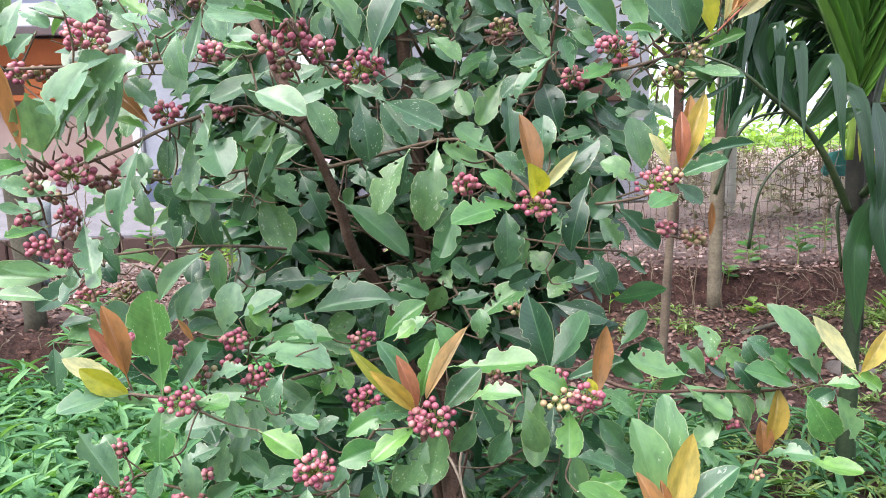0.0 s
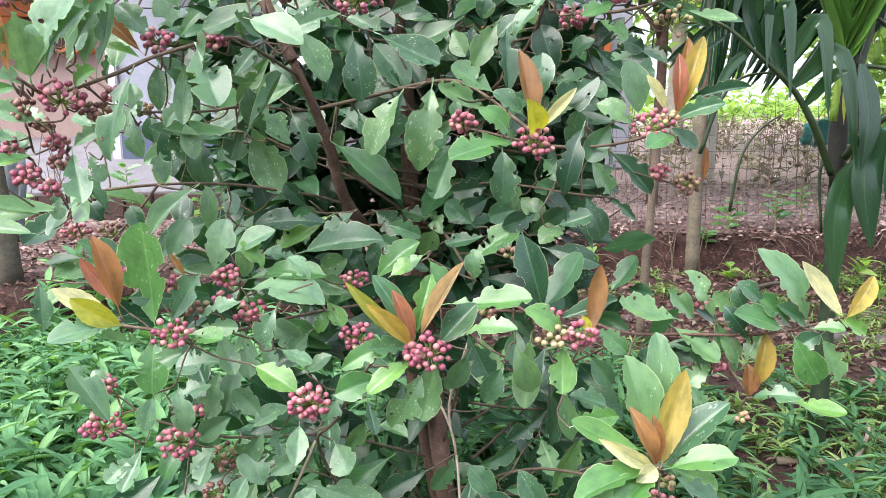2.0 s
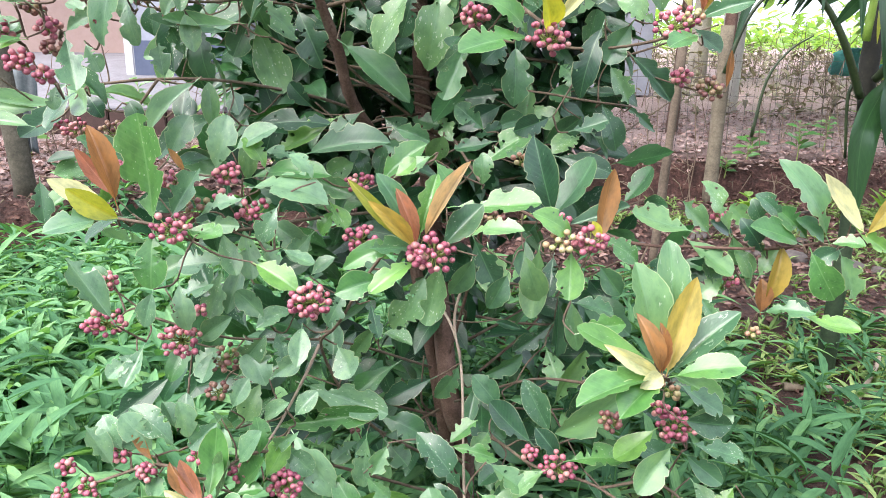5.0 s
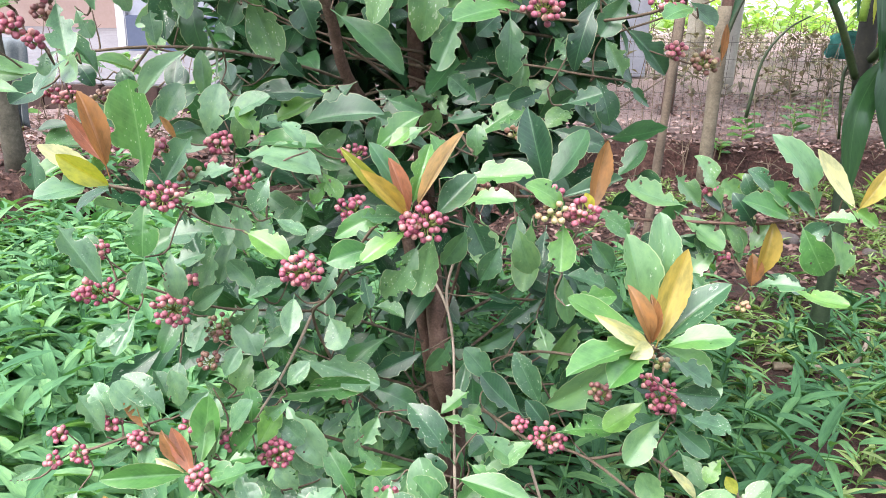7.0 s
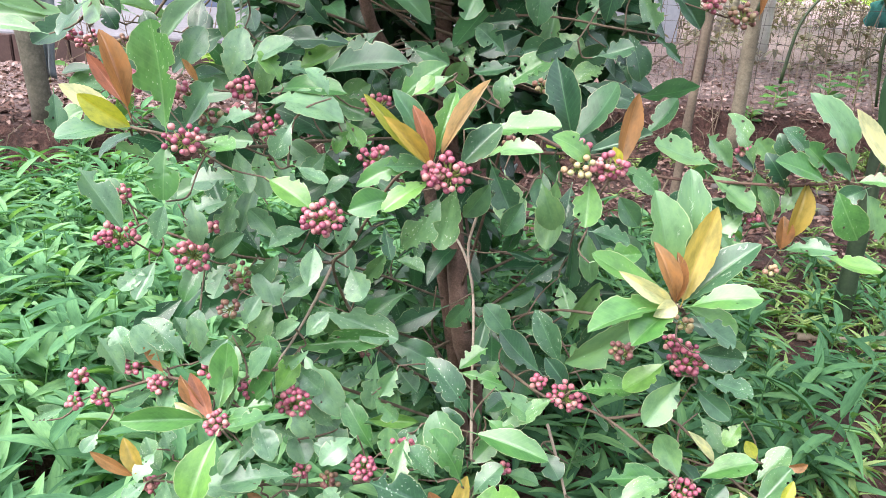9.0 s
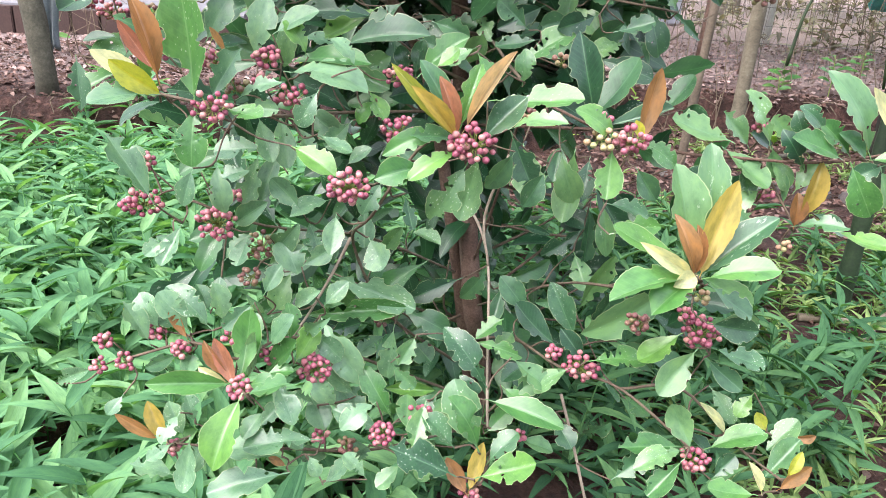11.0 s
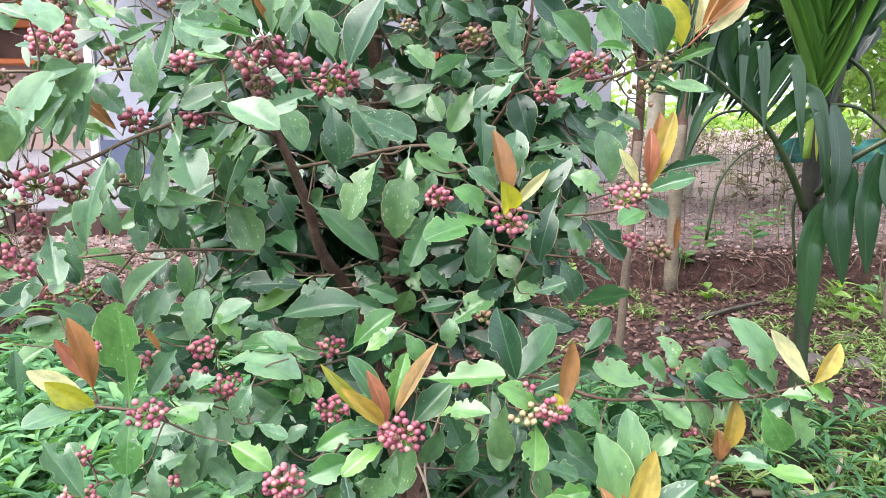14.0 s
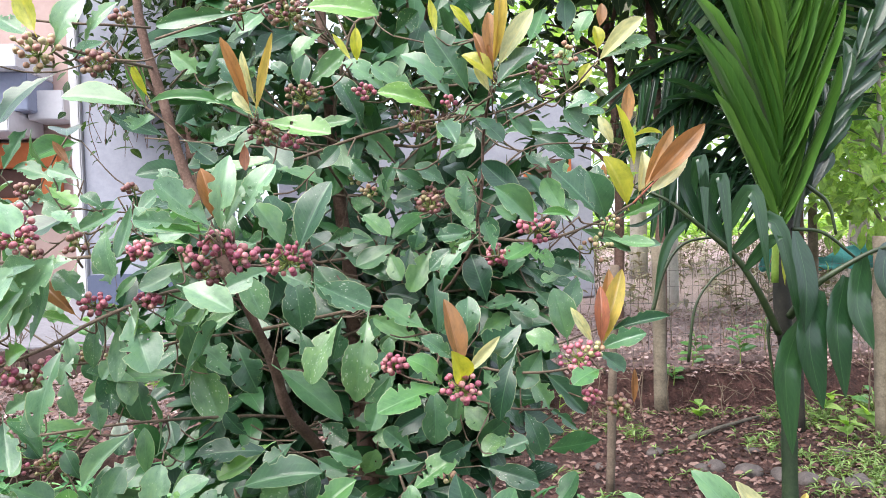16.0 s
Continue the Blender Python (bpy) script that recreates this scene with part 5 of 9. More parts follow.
leaf((0.336, 1.317, 1.446), (0.327, 1.320, 1.527), 0.048, "g", 5, (0.51, -0.85, 0.09))
leaf((0.394, 1.283, 1.438), (0.393, 1.286, 1.536), 0.040, "g", 6, (-0.47, -0.88, 0.02))
leaf((0.394, 1.367, 1.594), (0.245, 1.377, 1.605), 0.028, "g", 18, (-0.02, -0.86, 0.50))
leaf((0.472, 1.362, 1.567), (0.535, 1.358, 1.579), 0.023, "g", 14, (-0.16, -0.79, 0.58))
leaf((0.401, 1.262, 1.410), (0.482, 1.257, 1.396), 0.029, "g", 7, (0.05, -0.80, 0.60))
leaf((-0.499, 0.960, 1.247), (-0.541, 0.932, 1.263), 0.034, "p", 8, (0.61, -0.64, 0.47))
leaf((-0.534, 0.977, 1.224), (-0.562, 0.958, 1.234), 0.024, "p", 7, (0.56, -0.46, 0.69))
leaf((-0.505, 0.954, 1.206), (-0.538, 0.923, 1.199), 0.016, "l", 19, (0.39, -0.58, 0.72))
leaf((-0.588, 1.049, 1.235), (-0.558, 1.045, 1.204), 0.029, "p", 14, (0.61, -0.46, 0.65))
leaf((-0.478, 1.100, 1.237), (-0.518, 1.102, 1.250), 0.028, "p", 2, (0.20, -0.68, 0.71))
leaf((-0.426, 1.105, 1.272), (-0.445, 1.099, 1.230), 0.030, "p", 6, (-0.15, -0.97, 0.21))
leaf((-0.499, 1.010, 1.314), (-0.536, 1.014, 1.341), 0.030, "p", 6, (0.39, -0.67, 0.63))
leaf((-0.495, 1.095, 1.197), (-0.476, 1.089, 1.160), 0.026, "p", 16, (0.21, -0.94, 0.26))
leaf((-0.417, 1.052, 1.250), (-0.404, 1.044, 1.196), 0.034, "p", 9, (-0.39, -0.92, 0.04))
leaf((-0.376, 1.151, 1.239), (-0.363, 1.144, 1.186), 0.031, "p", 0, (0.37, -0.91, 0.21))
leaf((-0.359, 1.105, 1.270), (-0.388, 1.100, 1.235), 0.030, "p", 13, (-0.26, -0.90, 0.34))
leaf((-0.586, 1.133, 1.470), (-0.619, 1.127, 1.434), 0.032, "p", 13, (-0.06, -0.98, 0.21))
leaf((-0.554, 1.034, 1.484), (-0.514, 1.031, 1.461), 0.030, "p", 9, (0.33, -0.67, 0.67))
leaf((-0.560, 1.117, 1.356), (-0.580, 1.113, 1.331), 0.023, "p", 10, (-0.08, -0.97, 0.22))
leaf((-0.366, 1.133, 1.464), (-0.391, 1.129, 1.436), 0.026, "p", 10, (-0.17, -0.94, 0.29))
leaf((-0.408, 1.186, 1.485), (-0.440, 1.188, 1.505), 0.026, "g", 5, (0.24, -0.85, 0.47))
leaf((-0.315, 1.212, 1.309), (-0.278, 1.218, 1.352), 0.036, "g", 17, (-0.22, -0.92, 0.32))
leaf((-0.342, 1.231, 1.447), (-0.321, 1.226, 1.406), 0.030, "g", 6, (0.49, -0.80, 0.35))
leaf((-0.187, 1.228, 1.421), (-0.232, 1.226, 1.404), 0.031, "g", 1, (-0.13, -0.88, 0.45))
leaf((-0.165, 1.183, 1.457), (-0.177, 1.188, 1.491), 0.025, "g", 8, (0.06, -0.98, 0.17))
leaf((-0.018, 1.284, 1.458), (0.018, 1.280, 1.429), 0.030, "g", 6, (0.24, -0.88, 0.42))
leaf((-0.078, 1.329, 1.418), (-0.034, 1.332, 1.436), 0.031, "g", 2, (0.17, -0.95, -0.26))
leaf((0.205, 1.236, 1.468), (0.240, 1.233, 1.445), 0.028, "g", 5, (0.08, -0.96, 0.25))
leaf((-0.295, 1.076, 1.059), (-0.237, 1.080, 1.089), 0.040, "p", 8, (-0.29, -0.70, 0.66))
leaf((-0.255, 1.072, 1.033), (-0.286, 1.078, 1.074), 0.033, "l", 14, (0.52, -0.69, 0.50))
leaf((-0.215, 1.124, 1.037), (-0.266, 1.125, 1.046), 0.033, "p", 18, (0.14, -0.52, 0.84))
leaf((-0.159, 1.064, 0.974), (-0.180, 1.060, 0.942), 0.026, "l", 14, (-0.39, -0.84, 0.36))
leaf((-0.166, 1.066, 0.987), (-0.143, 1.061, 0.950), 0.029, "l", 10, (0.44, -0.81, 0.38))
leaf((-0.229, 1.016, 0.991), (-0.254, 1.010, 0.945), 0.033, "p", 9, (-0.02, -0.99, 0.14))
leaf((-0.192, 1.060, 0.943), (-0.226, 1.055, 0.907), 0.032, "p", 10, (-0.08, -0.97, 0.21))
leaf((-0.266, 1.058, 0.933), (-0.242, 1.053, 0.896), 0.029, "p", 2, (0.67, -0.54, 0.51))
leaf((-0.128, 1.055, 0.909), (-0.079, 1.052, 0.883), 0.026, "p", 1, (0.19, -0.86, 0.47))
leaf((-0.072, 1.023, 1.033), (-0.045, 1.026, 1.056), 0.025, "l", 15, (-0.33, -0.80, 0.50))
leaf((-0.018, 1.075, 1.043), (0.005, 1.069, 1.002), 0.031, "l", 1, (0.38, -0.86, 0.34))
leaf((-0.026, 1.076, 1.051), (-0.059, 1.072, 1.028), 0.027, "g", 9, (-0.33, -0.73, 0.60))
leaf((0.036, 1.060, 0.937), (0.067, 1.051, 0.871), 0.044, "g", 19, (-0.03, -0.99, 0.12))
leaf((0.114, 1.106, 0.901), (0.138, 1.096, 0.833), 0.044, "g", 1, (-0.25, -0.97, 0.05))
leaf((0.084, 1.053, 0.887), (0.058, 1.046, 0.839), 0.035, "g", 0, (0.15, -0.99, 0.06))
leaf((0.034, 1.007, 0.923), (0.001, 1.001, 0.877), 0.036, "g", 8, (0.41, -0.90, -0.18))
leaf((0.215, 1.055, 0.900), (0.246, 1.050, 0.859), 0.033, "g", 0, (-0.03, -0.99, 0.10))
leaf((0.172, 1.000, 0.865), (0.226, 0.998, 0.848), 0.035, "g", 13, (0.23, -0.55, 0.80))
leaf((0.170, 0.946, 0.843), (0.230, 0.948, 0.855), 0.032, "l", 13, (-0.09, -0.82, 0.57))
leaf((0.292, 1.101, 0.863), (0.323, 1.106, 0.896), 0.030, "g", 16, (-0.02, -0.99, 0.17))
leaf((0.360, 1.050, 0.856), (0.384, 1.045, 0.823), 0.027, "g", 17, (0.26, -0.91, 0.33))
leaf((-0.145, 1.049, 0.861), (-0.171, 1.042, 0.813), 0.035, "p", 18, (-0.12, -0.97, 0.21))
leaf((-0.193, 1.052, 0.886), (-0.160, 1.055, 0.910), 0.027, "p", 0, (-0.41, -0.65, 0.64))
leaf((-0.272, 1.090, 0.802), (-0.314, 1.096, 0.845), 0.037, "p", 15, (-0.10, -0.99, 0.04))
leaf((-0.181, 1.021, 1.028), (-0.212, 1.026, 1.060), 0.029, "p", 14, (0.52, -0.62, 0.60))
leaf((0.186, 1.181, 1.076), (0.240, 1.183, 1.092), 0.034, "g", 19, (-0.13, -0.83, 0.54))
leaf((0.151, 1.183, 1.095), (0.097, 1.180, 1.074), 0.036, "g", 6, (0.09, -0.99, -0.09))
leaf((0.055, 1.230, 1.070), (0.010, 1.235, 1.108), 0.037, "g", 16, (-0.01, -0.99, 0.12))
leaf((-0.221, 1.283, 1.097), (-0.259, 1.289, 1.136), 0.034, "g", 9, (-0.32, -0.93, -0.17))
leaf((-0.087, 1.279, 1.065), (-0.030, 1.277, 1.044), 0.036, "g", 13, (0.07, -0.95, 0.29))
leaf((-0.139, 1.233, 1.094), (-0.186, 1.228, 1.058), 0.037, "g", 2, (-0.36, -0.74, 0.57))
leaf((-0.383, 1.077, 0.718), (-0.343, 1.091, 0.751), 0.034, "p", 6, (-0.31, -0.68, 0.66))
leaf((-0.422, 1.097, 0.851), (-0.449, 1.108, 0.881), 0.028, "p", 17, (0.39, -0.69, 0.61))
leaf((-0.397, 1.069, 0.835), (-0.342, 1.081, 0.860), 0.038, "p", 18, (-0.21, -0.62, 0.75))
leaf((-0.257, 1.051, 0.727), (-0.217, 1.062, 0.752), 0.031, "p", 7, (0.20, -0.97, 0.11))
leaf((-0.227, 1.058, 0.661), (-0.194, 1.072, 0.694), 0.031, "p", 0, (-0.13, -0.86, 0.50))
leaf((-0.236, 1.015, 0.635), (-0.192, 1.001, 0.598), 0.037, "p", 1, (-0.06, -0.96, 0.29))
leaf((-0.177, 1.009, 0.536), (-0.213, 1.021, 0.567), 0.031, "p", 9, (-0.29, -0.96, 0.03))
leaf((-0.117, 1.001, 0.594), (-0.082, 0.990, 0.564), 0.031, "g", 19, (-0.29, -0.96, 0.01))
leaf((-0.147, 0.922, 0.451), (-0.181, 0.933, 0.480), 0.030, "p", 16, (0.49, -0.44, 0.75))
leaf((-0.204, 0.917, 0.441), (-0.173, 0.930, 0.473), 0.030, "p", 15, (-0.47, -0.56, 0.68))
leaf((-0.099, 0.930, 0.468), (-0.130, 0.917, 0.437), 0.030, "g", 15, (-0.35, -0.68, 0.64))
leaf((-0.052, 0.941, 0.493), (-0.065, 0.923, 0.447), 0.033, "g", 13, (-0.20, -0.89, 0.41))
leaf((-0.086, 1.018, 0.634), (-0.109, 1.002, 0.594), 0.031, "g", 17, (0.19, -0.94, 0.27))
leaf((0.065, 1.011, 0.609), (0.117, 0.998, 0.573), 0.039, "g", 2, (0.31, -0.66, 0.69))
leaf((0.049, 0.978, 0.581), (0.092, 0.965, 0.545), 0.036, "l", 18, (0.29, -0.73, 0.62))
leaf((-0.048, 0.989, 0.558), (-0.080, 0.975, 0.526), 0.030, "g", 7, (-0.20, -0.81, 0.55))
leaf((0.218, 1.056, 0.632), (0.174, 1.067, 0.662), 0.034, "g", 10, (-0.23, -0.97, 0.02))
leaf((0.273, 1.013, 0.602), (0.229, 1.027, 0.639), 0.036, "g", 2, (-0.13, -0.97, 0.22))
leaf((0.219, 0.936, 0.466), (0.266, 0.950, 0.499), 0.037, "g", 19, (-0.08, -0.87, 0.48))
leaf((0.365, 0.942, 0.473), (0.396, 0.955, 0.504), 0.030, "g", 2, (-0.05, -0.90, 0.43))
leaf((-0.306, 0.943, 0.513), (-0.275, 0.957, 0.544), 0.030, "p", 10, (-0.28, -0.74, 0.61))
leaf((-0.280, 0.938, 0.499), (-0.239, 0.934, 0.485), 0.029, "p", 13, (0.28, -0.32, 0.91))
leaf((-0.378, 0.935, 0.495), (-0.400, 0.916, 0.448), 0.035, "p", 9, (-0.24, -0.86, 0.46))
leaf((-0.313, 1.034, 0.686), (-0.290, 1.050, 0.726), 0.031, "p", 5, (-0.07, -0.91, 0.41))
leaf((-0.235, 1.001, 0.518), (-0.270, 1.006, 0.532), 0.026, "p", 16, (-0.04, -0.97, 0.24))
leaf((-0.310, 0.916, 0.444), (-0.350, 0.909, 0.427), 0.029, "p", 15, (-0.25, -0.54, 0.81))
leaf((0.416, 0.989, 0.588), (0.393, 0.976, 0.557), 0.027, "l", 9, (-0.44, -0.66, 0.60))
leaf((-0.282, 1.208, 1.586), (-0.239, 1.205, 1.549), 0.036, "g", 2, (0.23, -0.91, 0.34))
leaf((-0.080, 1.195, 1.535), (-0.043, 1.193, 1.569), 0.032, "g", 7, (-0.23, -0.95, 0.19))
leaf((-0.289, 1.162, 1.717), (-0.248, 1.159, 1.681), 0.033, "g", 17, (0.01, -1.00, 0.09))
leaf((-0.032, 1.293, 1.560), (0.005, 1.289, 1.521), 0.034, "g", 13, (-0.29, -0.94, -0.17))
leaf((0.045, 1.287, 1.538), (0.092, 1.284, 1.508), 0.035, "g", 14, (-0.19, -0.96, -0.21))
leaf((-0.014, 1.239, 1.462), (0.031, 1.235, 1.424), 0.037, "g", 5, (0.32, -0.83, 0.46))
leaf((0.132, 1.228, 1.402), (0.094, 1.230, 1.366), 0.033, "g", 8, (-0.36, -0.87, 0.33))
leaf((0.240, 1.277, 1.628), (0.277, 1.274, 1.588), 0.034, "g", 0, (0.11, -0.98, 0.17))
leaf((0.299, 1.274, 1.645), (0.262, 1.277, 1.685), 0.034, "g", 7, (0.29, -0.90, 0.34))
leaf((-0.152, 1.198, 1.502), (-0.186, 1.201, 1.538), 0.032, "g", 15, (0.29, -0.89, 0.35))
leaf((-0.316, 1.057, 1.468), (-0.283, 1.056, 1.498), 0.029, "p", 10, (-0.31, -0.90, 0.31))
leaf((-0.267, 1.105, 1.484), (-0.298, 1.108, 1.534), 0.035, "p", 18, (0.20, -0.96, 0.18))
leaf((-0.434, 1.013, 1.405), (-0.470, 1.016, 1.428), 0.028, "p", 0, (0.37, -0.66, 0.66))
leaf((-0.382, 1.010, 1.410), (-0.427, 1.012, 1.397), 0.030, "p", 9, (-0.20, -0.79, 0.58))
leaf((-0.473, 1.014, 1.339), (-0.435, 1.012, 1.382), 0.036, "p", 0, (-0.25, -0.95, 0.18))
leaf((-0.486, 1.016, 1.406), (-0.443, 1.013, 1.368), 0.036, "p", 8, (0.43, -0.72, 0.54))
leaf((0.351, 1.267, 1.499), (0.314, 1.271, 1.539), 0.034, "g", 19, (0.21, -0.93, 0.29))
leaf((0.261, 1.270, 1.396), (0.308, 1.267, 1.365), 0.035, "l", 16, (0.24, -0.87, 0.44))
leaf((-0.481, 0.959, 1.314), (-0.508, 0.967, 1.367), 0.036, "p", 6, (0.69, -0.58, 0.44))
leaf((-0.459, 0.970, 1.316), (-0.434, 0.977, 1.365), 0.035, "p", 10, (-0.25, -0.93, 0.26))
leaf((-0.445, 0.980, 1.313), (-0.414, 0.990, 1.383), 0.036, "p", 17, (-0.24, -0.94, 0.24))
leaf((-0.502, 1.015, 1.347), (-0.550, 1.014, 1.348), 0.031, "p", 18, (0.03, -0.90, 0.44))
leaf((-0.488, 1.033, 1.475), (-0.532, 1.035, 1.490), 0.021, "p", 0, (0.13, -0.86, 0.50))
leaf((-0.527, 0.980, 1.246), (-0.570, 0.983, 1.267), 0.031, "p", 19, (0.32, -0.60, 0.73))
leaf((-0.501, 0.999, 1.239), (-0.545, 1.002, 1.257), 0.031, "p", 9, (0.25, -0.64, 0.73))
leaf((-0.526, 0.994, 1.203), (-0.578, 0.993, 1.194), 0.024, "l", 10, (-0.07, -0.86, 0.51))
leaf((-0.472, 0.996, 1.214), (-0.431, 0.999, 1.237), 0.025, "p", 13, (-0.08, -0.96, 0.26))
leaf((-0.568, 0.997, 1.226), (-0.531, 0.997, 1.219), 0.026, "p", 15, (0.11, -0.79, 0.60))
leaf((-0.513, 1.037, 1.145), (-0.518, 1.032, 1.114), 0.023, "p", 16, (-0.09, -0.98, 0.17))
leaf((-0.424, 1.102, 1.248), (-0.435, 1.109, 1.296), 0.026, "p", 9, (0.17, -0.97, 0.18))
leaf((-0.408, 1.139, 1.151), (-0.415, 1.145, 1.198), 0.031, "p", 17, (0.16, -0.97, 0.15))
leaf((-0.394, 1.193, 1.179), (-0.416, 1.199, 1.222), 0.029, "g", 18, (0.40, -0.86, 0.33))
leaf((-0.518, 1.196, 1.200), (-0.521, 1.202, 1.244), 0.029, "g", 13, (0.08, -0.99, 0.14))
leaf((0.567, 1.130, 0.917), (0.521, 1.135, 0.953), 0.036, "g", 13, (0.34, -0.77, 0.54))
leaf((0.593, 1.129, 0.908), (0.545, 1.125, 0.883), 0.032, "g", 5, (-0.14, -0.90, 0.41))
leaf((0.611, 1.133, 0.942), (0.663, 1.129, 0.906), 0.027, "l", 19, (0.15, -0.93, 0.32))
leaf((0.509, 1.127, 0.829), (0.561, 1.123, 0.800), 0.032, "g", 1, (0.27, -0.76, 0.59))
leaf((0.480, 1.137, 0.899), (0.442, 1.144, 0.952), 0.033, "g", 6, (-0.11, -0.99, 0.05))
leaf((0.440, 1.158, 0.902), (0.474, 1.151, 0.857), 0.036, "g", 1, (0.23, -0.92, 0.31))
leaf((0.395, 1.158, 0.903), (0.416, 1.149, 0.846), 0.038, "g", 10, (0.35, -0.90, 0.27))
leaf((-0.408, 0.965, 0.655), (-0.446, 0.964, 0.710), 0.041, "p", 16, (0.55, -0.75, 0.37))
leaf((-0.463, 0.958, 0.636), (-0.495, 0.959, 0.695), 0.034, "p", 17, (0.73, -0.56, 0.40))
leaf((-0.358, 0.970, 0.671), (-0.369, 0.970, 0.727), 0.034, "p", 13, (0.71, -0.69, 0.14))
leaf((-0.287, 0.959, 0.641), (-0.253, 0.956, 0.691), 0.037, "p", 0, (-0.60, -0.71, 0.37))
leaf((-0.270, 0.920, 0.596), (-0.241, 0.885, 0.559), 0.036, "p", 14, (0.20, -0.63, 0.75))
leaf((-0.415, 0.921, 0.538), (-0.429, 0.889, 0.510), 0.029, "p", 18, (-0.03, -0.65, 0.76))
leaf((-0.496, 0.929, 0.560), (-0.508, 0.903, 0.545), 0.023, "p", 7, (0.14, -0.54, 0.83))
leaf((-0.303, 0.891, 0.603), (-0.248, 0.879, 0.629), 0.038, "l", 19, (-0.46, -0.30, 0.84))
leaf((-0.219, 0.912, 0.518), (-0.315, 0.889, 0.513), 0.043, "p", 16, (0.07, -0.49, 0.87))
leaf((-0.419, 0.891, 0.459), (-0.473, 0.879, 0.482), 0.034, "p", 17, (0.43, -0.37, 0.82))
leaf((0.012, 0.896, 0.534), (-0.033, 0.902, 0.608), 0.051, "l", 18, (0.67, -0.58, 0.46))
leaf((-0.333, 1.032, 0.778), (-0.344, 0.997, 0.742), 0.033, "p", 19, (-0.25, -0.65, 0.71))
leaf((-0.426, 1.015, 0.790), (-0.444, 0.977, 0.744), 0.029, "p", 2, (-0.06, -0.76, 0.65))
leaf((-0.309, 1.110, 0.761), (-0.271, 1.068, 0.704), 0.048, "p", 6, (0.08, -0.78, 0.63))
leaf((-0.266, 1.133, 0.765), (-0.240, 1.094, 0.717), 0.041, "p", 16, (0.45, -0.56, 0.70))
leaf((-0.184, 1.170, 0.779), (-0.178, 1.130, 0.728), 0.040, "g", 10, (-0.17, -0.78, 0.60))
leaf((-0.439, 1.012, 0.780), (-0.467, 0.982, 0.756), 0.028, "p", 2, (0.25, -0.74, 0.63))
leaf((-0.295, 0.924, 0.549), (-0.316, 0.894, 0.525), 0.029, "p", 8, (-0.07, -0.59, 0.80))
leaf((-0.200, 0.973, 0.538), (-0.229, 0.969, 0.584), 0.034, "p", 14, (0.17, -0.99, 0.02))
leaf((-0.140, 0.948, 0.559), (-0.183, 0.918, 0.533), 0.036, "p", 14, (0.07, -0.71, 0.71))
leaf((-0.065, 0.949, 0.563), (-0.079, 0.910, 0.513), 0.034, "g", 17, (0.06, -0.80, 0.60))

# ---- berry clusters: centre, radius, number, kind ----
berries((-0.452, 0.997, 1.439), 0.0285, 32, "p")
berries((-0.552, 1.022, 1.402), 0.0187, 14, "p")
berries((-0.526, 1.022, 1.403), 0.0120, 10, "d")
berries((-0.408, 1.077, 1.431), 0.0210, 12, "d")
berries((-0.286, 0.975, 1.419), 0.0165, 15, "p")
berries((-0.192, 0.884, 1.414), 0.0195, 16, "p")
berries((-0.165, 0.886, 1.426), 0.0195, 16, "p")
berries((-0.142, 0.893, 1.410), 0.0209, 16, "p")
berries((-0.181, 0.901, 1.390), 0.0164, 12, "d")
berries((-0.106, 1.023, 1.399), 0.0320, 34, "p")
berries((-0.370, 1.046, 1.350), 0.0206, 20, "p")
berries((-0.307, 1.066, 1.349), 0.0168, 15, "p")
berries((-0.462, 0.944, 1.273), 0.0288, 26, "p")
berries((-0.511, 0.952, 1.262), 0.0165, 9, "d")
berries((-0.410, 0.975, 1.278), 0.0129, 9, "p")
berries((-0.427, 0.982, 1.256), 0.0157, 11, "d")
berries((-0.407, 1.202, 1.241), 0.0224, 17, "d")
berries((-0.435, 1.154, 1.260), 0.0123, 8, "d")
berries((-0.464, 1.048, 1.225), 0.0098, 7, "p")
berries((-0.550, 0.996, 1.214), 0.0120, 10, "p")
berries((-0.494, 0.996, 1.217), 0.0147, 13, "p")
berries((-0.491, 0.993, 1.195), 0.0120, 9, "d")
berries((-0.530, 0.991, 1.177), 0.0187, 22, "p")
berries((-0.674, 1.338, 1.064), 0.0136, 14, "p")
berries((-0.633, 1.336, 1.051), 0.0245, 26, "p")
berries((-0.575, 1.355, 1.043), 0.0313, 26, "d")
berries((-0.439, 1.032, 1.035), 0.0170, 18, "p")
berries((-0.348, 0.943, 0.978), 0.0248, 22, "p")
berries((-0.364, 1.020, 1.025), 0.0168, 13, "p")
berries((-0.309, 1.071, 1.025), 0.0191, 20, "p")
berries((-0.269, 1.044, 0.977), 0.0230, 19, "p")
berries((-0.340, 1.026, 0.989), 0.0170, 10, "d")
berries((-0.316, 1.066, 0.993), 0.0117, 9, "p")
berries((-0.123, 1.050, 0.939), 0.0240, 24, "p")
berries((-0.133, 1.169, 0.996), 0.0232, 18, "p")
berries((-0.173, 0.912, 0.895), 0.0269, 40, "p")
berries((-0.019, 0.921, 0.958), 0.0294, 26, "p")
berries((-0.037, 0.921, 0.955), 0.0192, 14, "p")
berries((0.070, 1.113, 0.955), 0.0169, 10, "d")
berries((0.116, 1.224, 1.023), 0.0142, 7, "w")
berries((0.181, 0.963, 0.963), 0.0227, 22, "p")
berries((0.140, 0.963, 0.963), 0.0200, 10, "w")
berries((0.152, 1.015, 0.975), 0.0112, 7, "p")
berries((0.124, 1.028, 1.213), 0.0275, 28, "p")
berries((0.032, 1.092, 1.240), 0.0182, 20, "p")
berries((0.104, 1.390, 1.490), 0.0297, 30, "d")
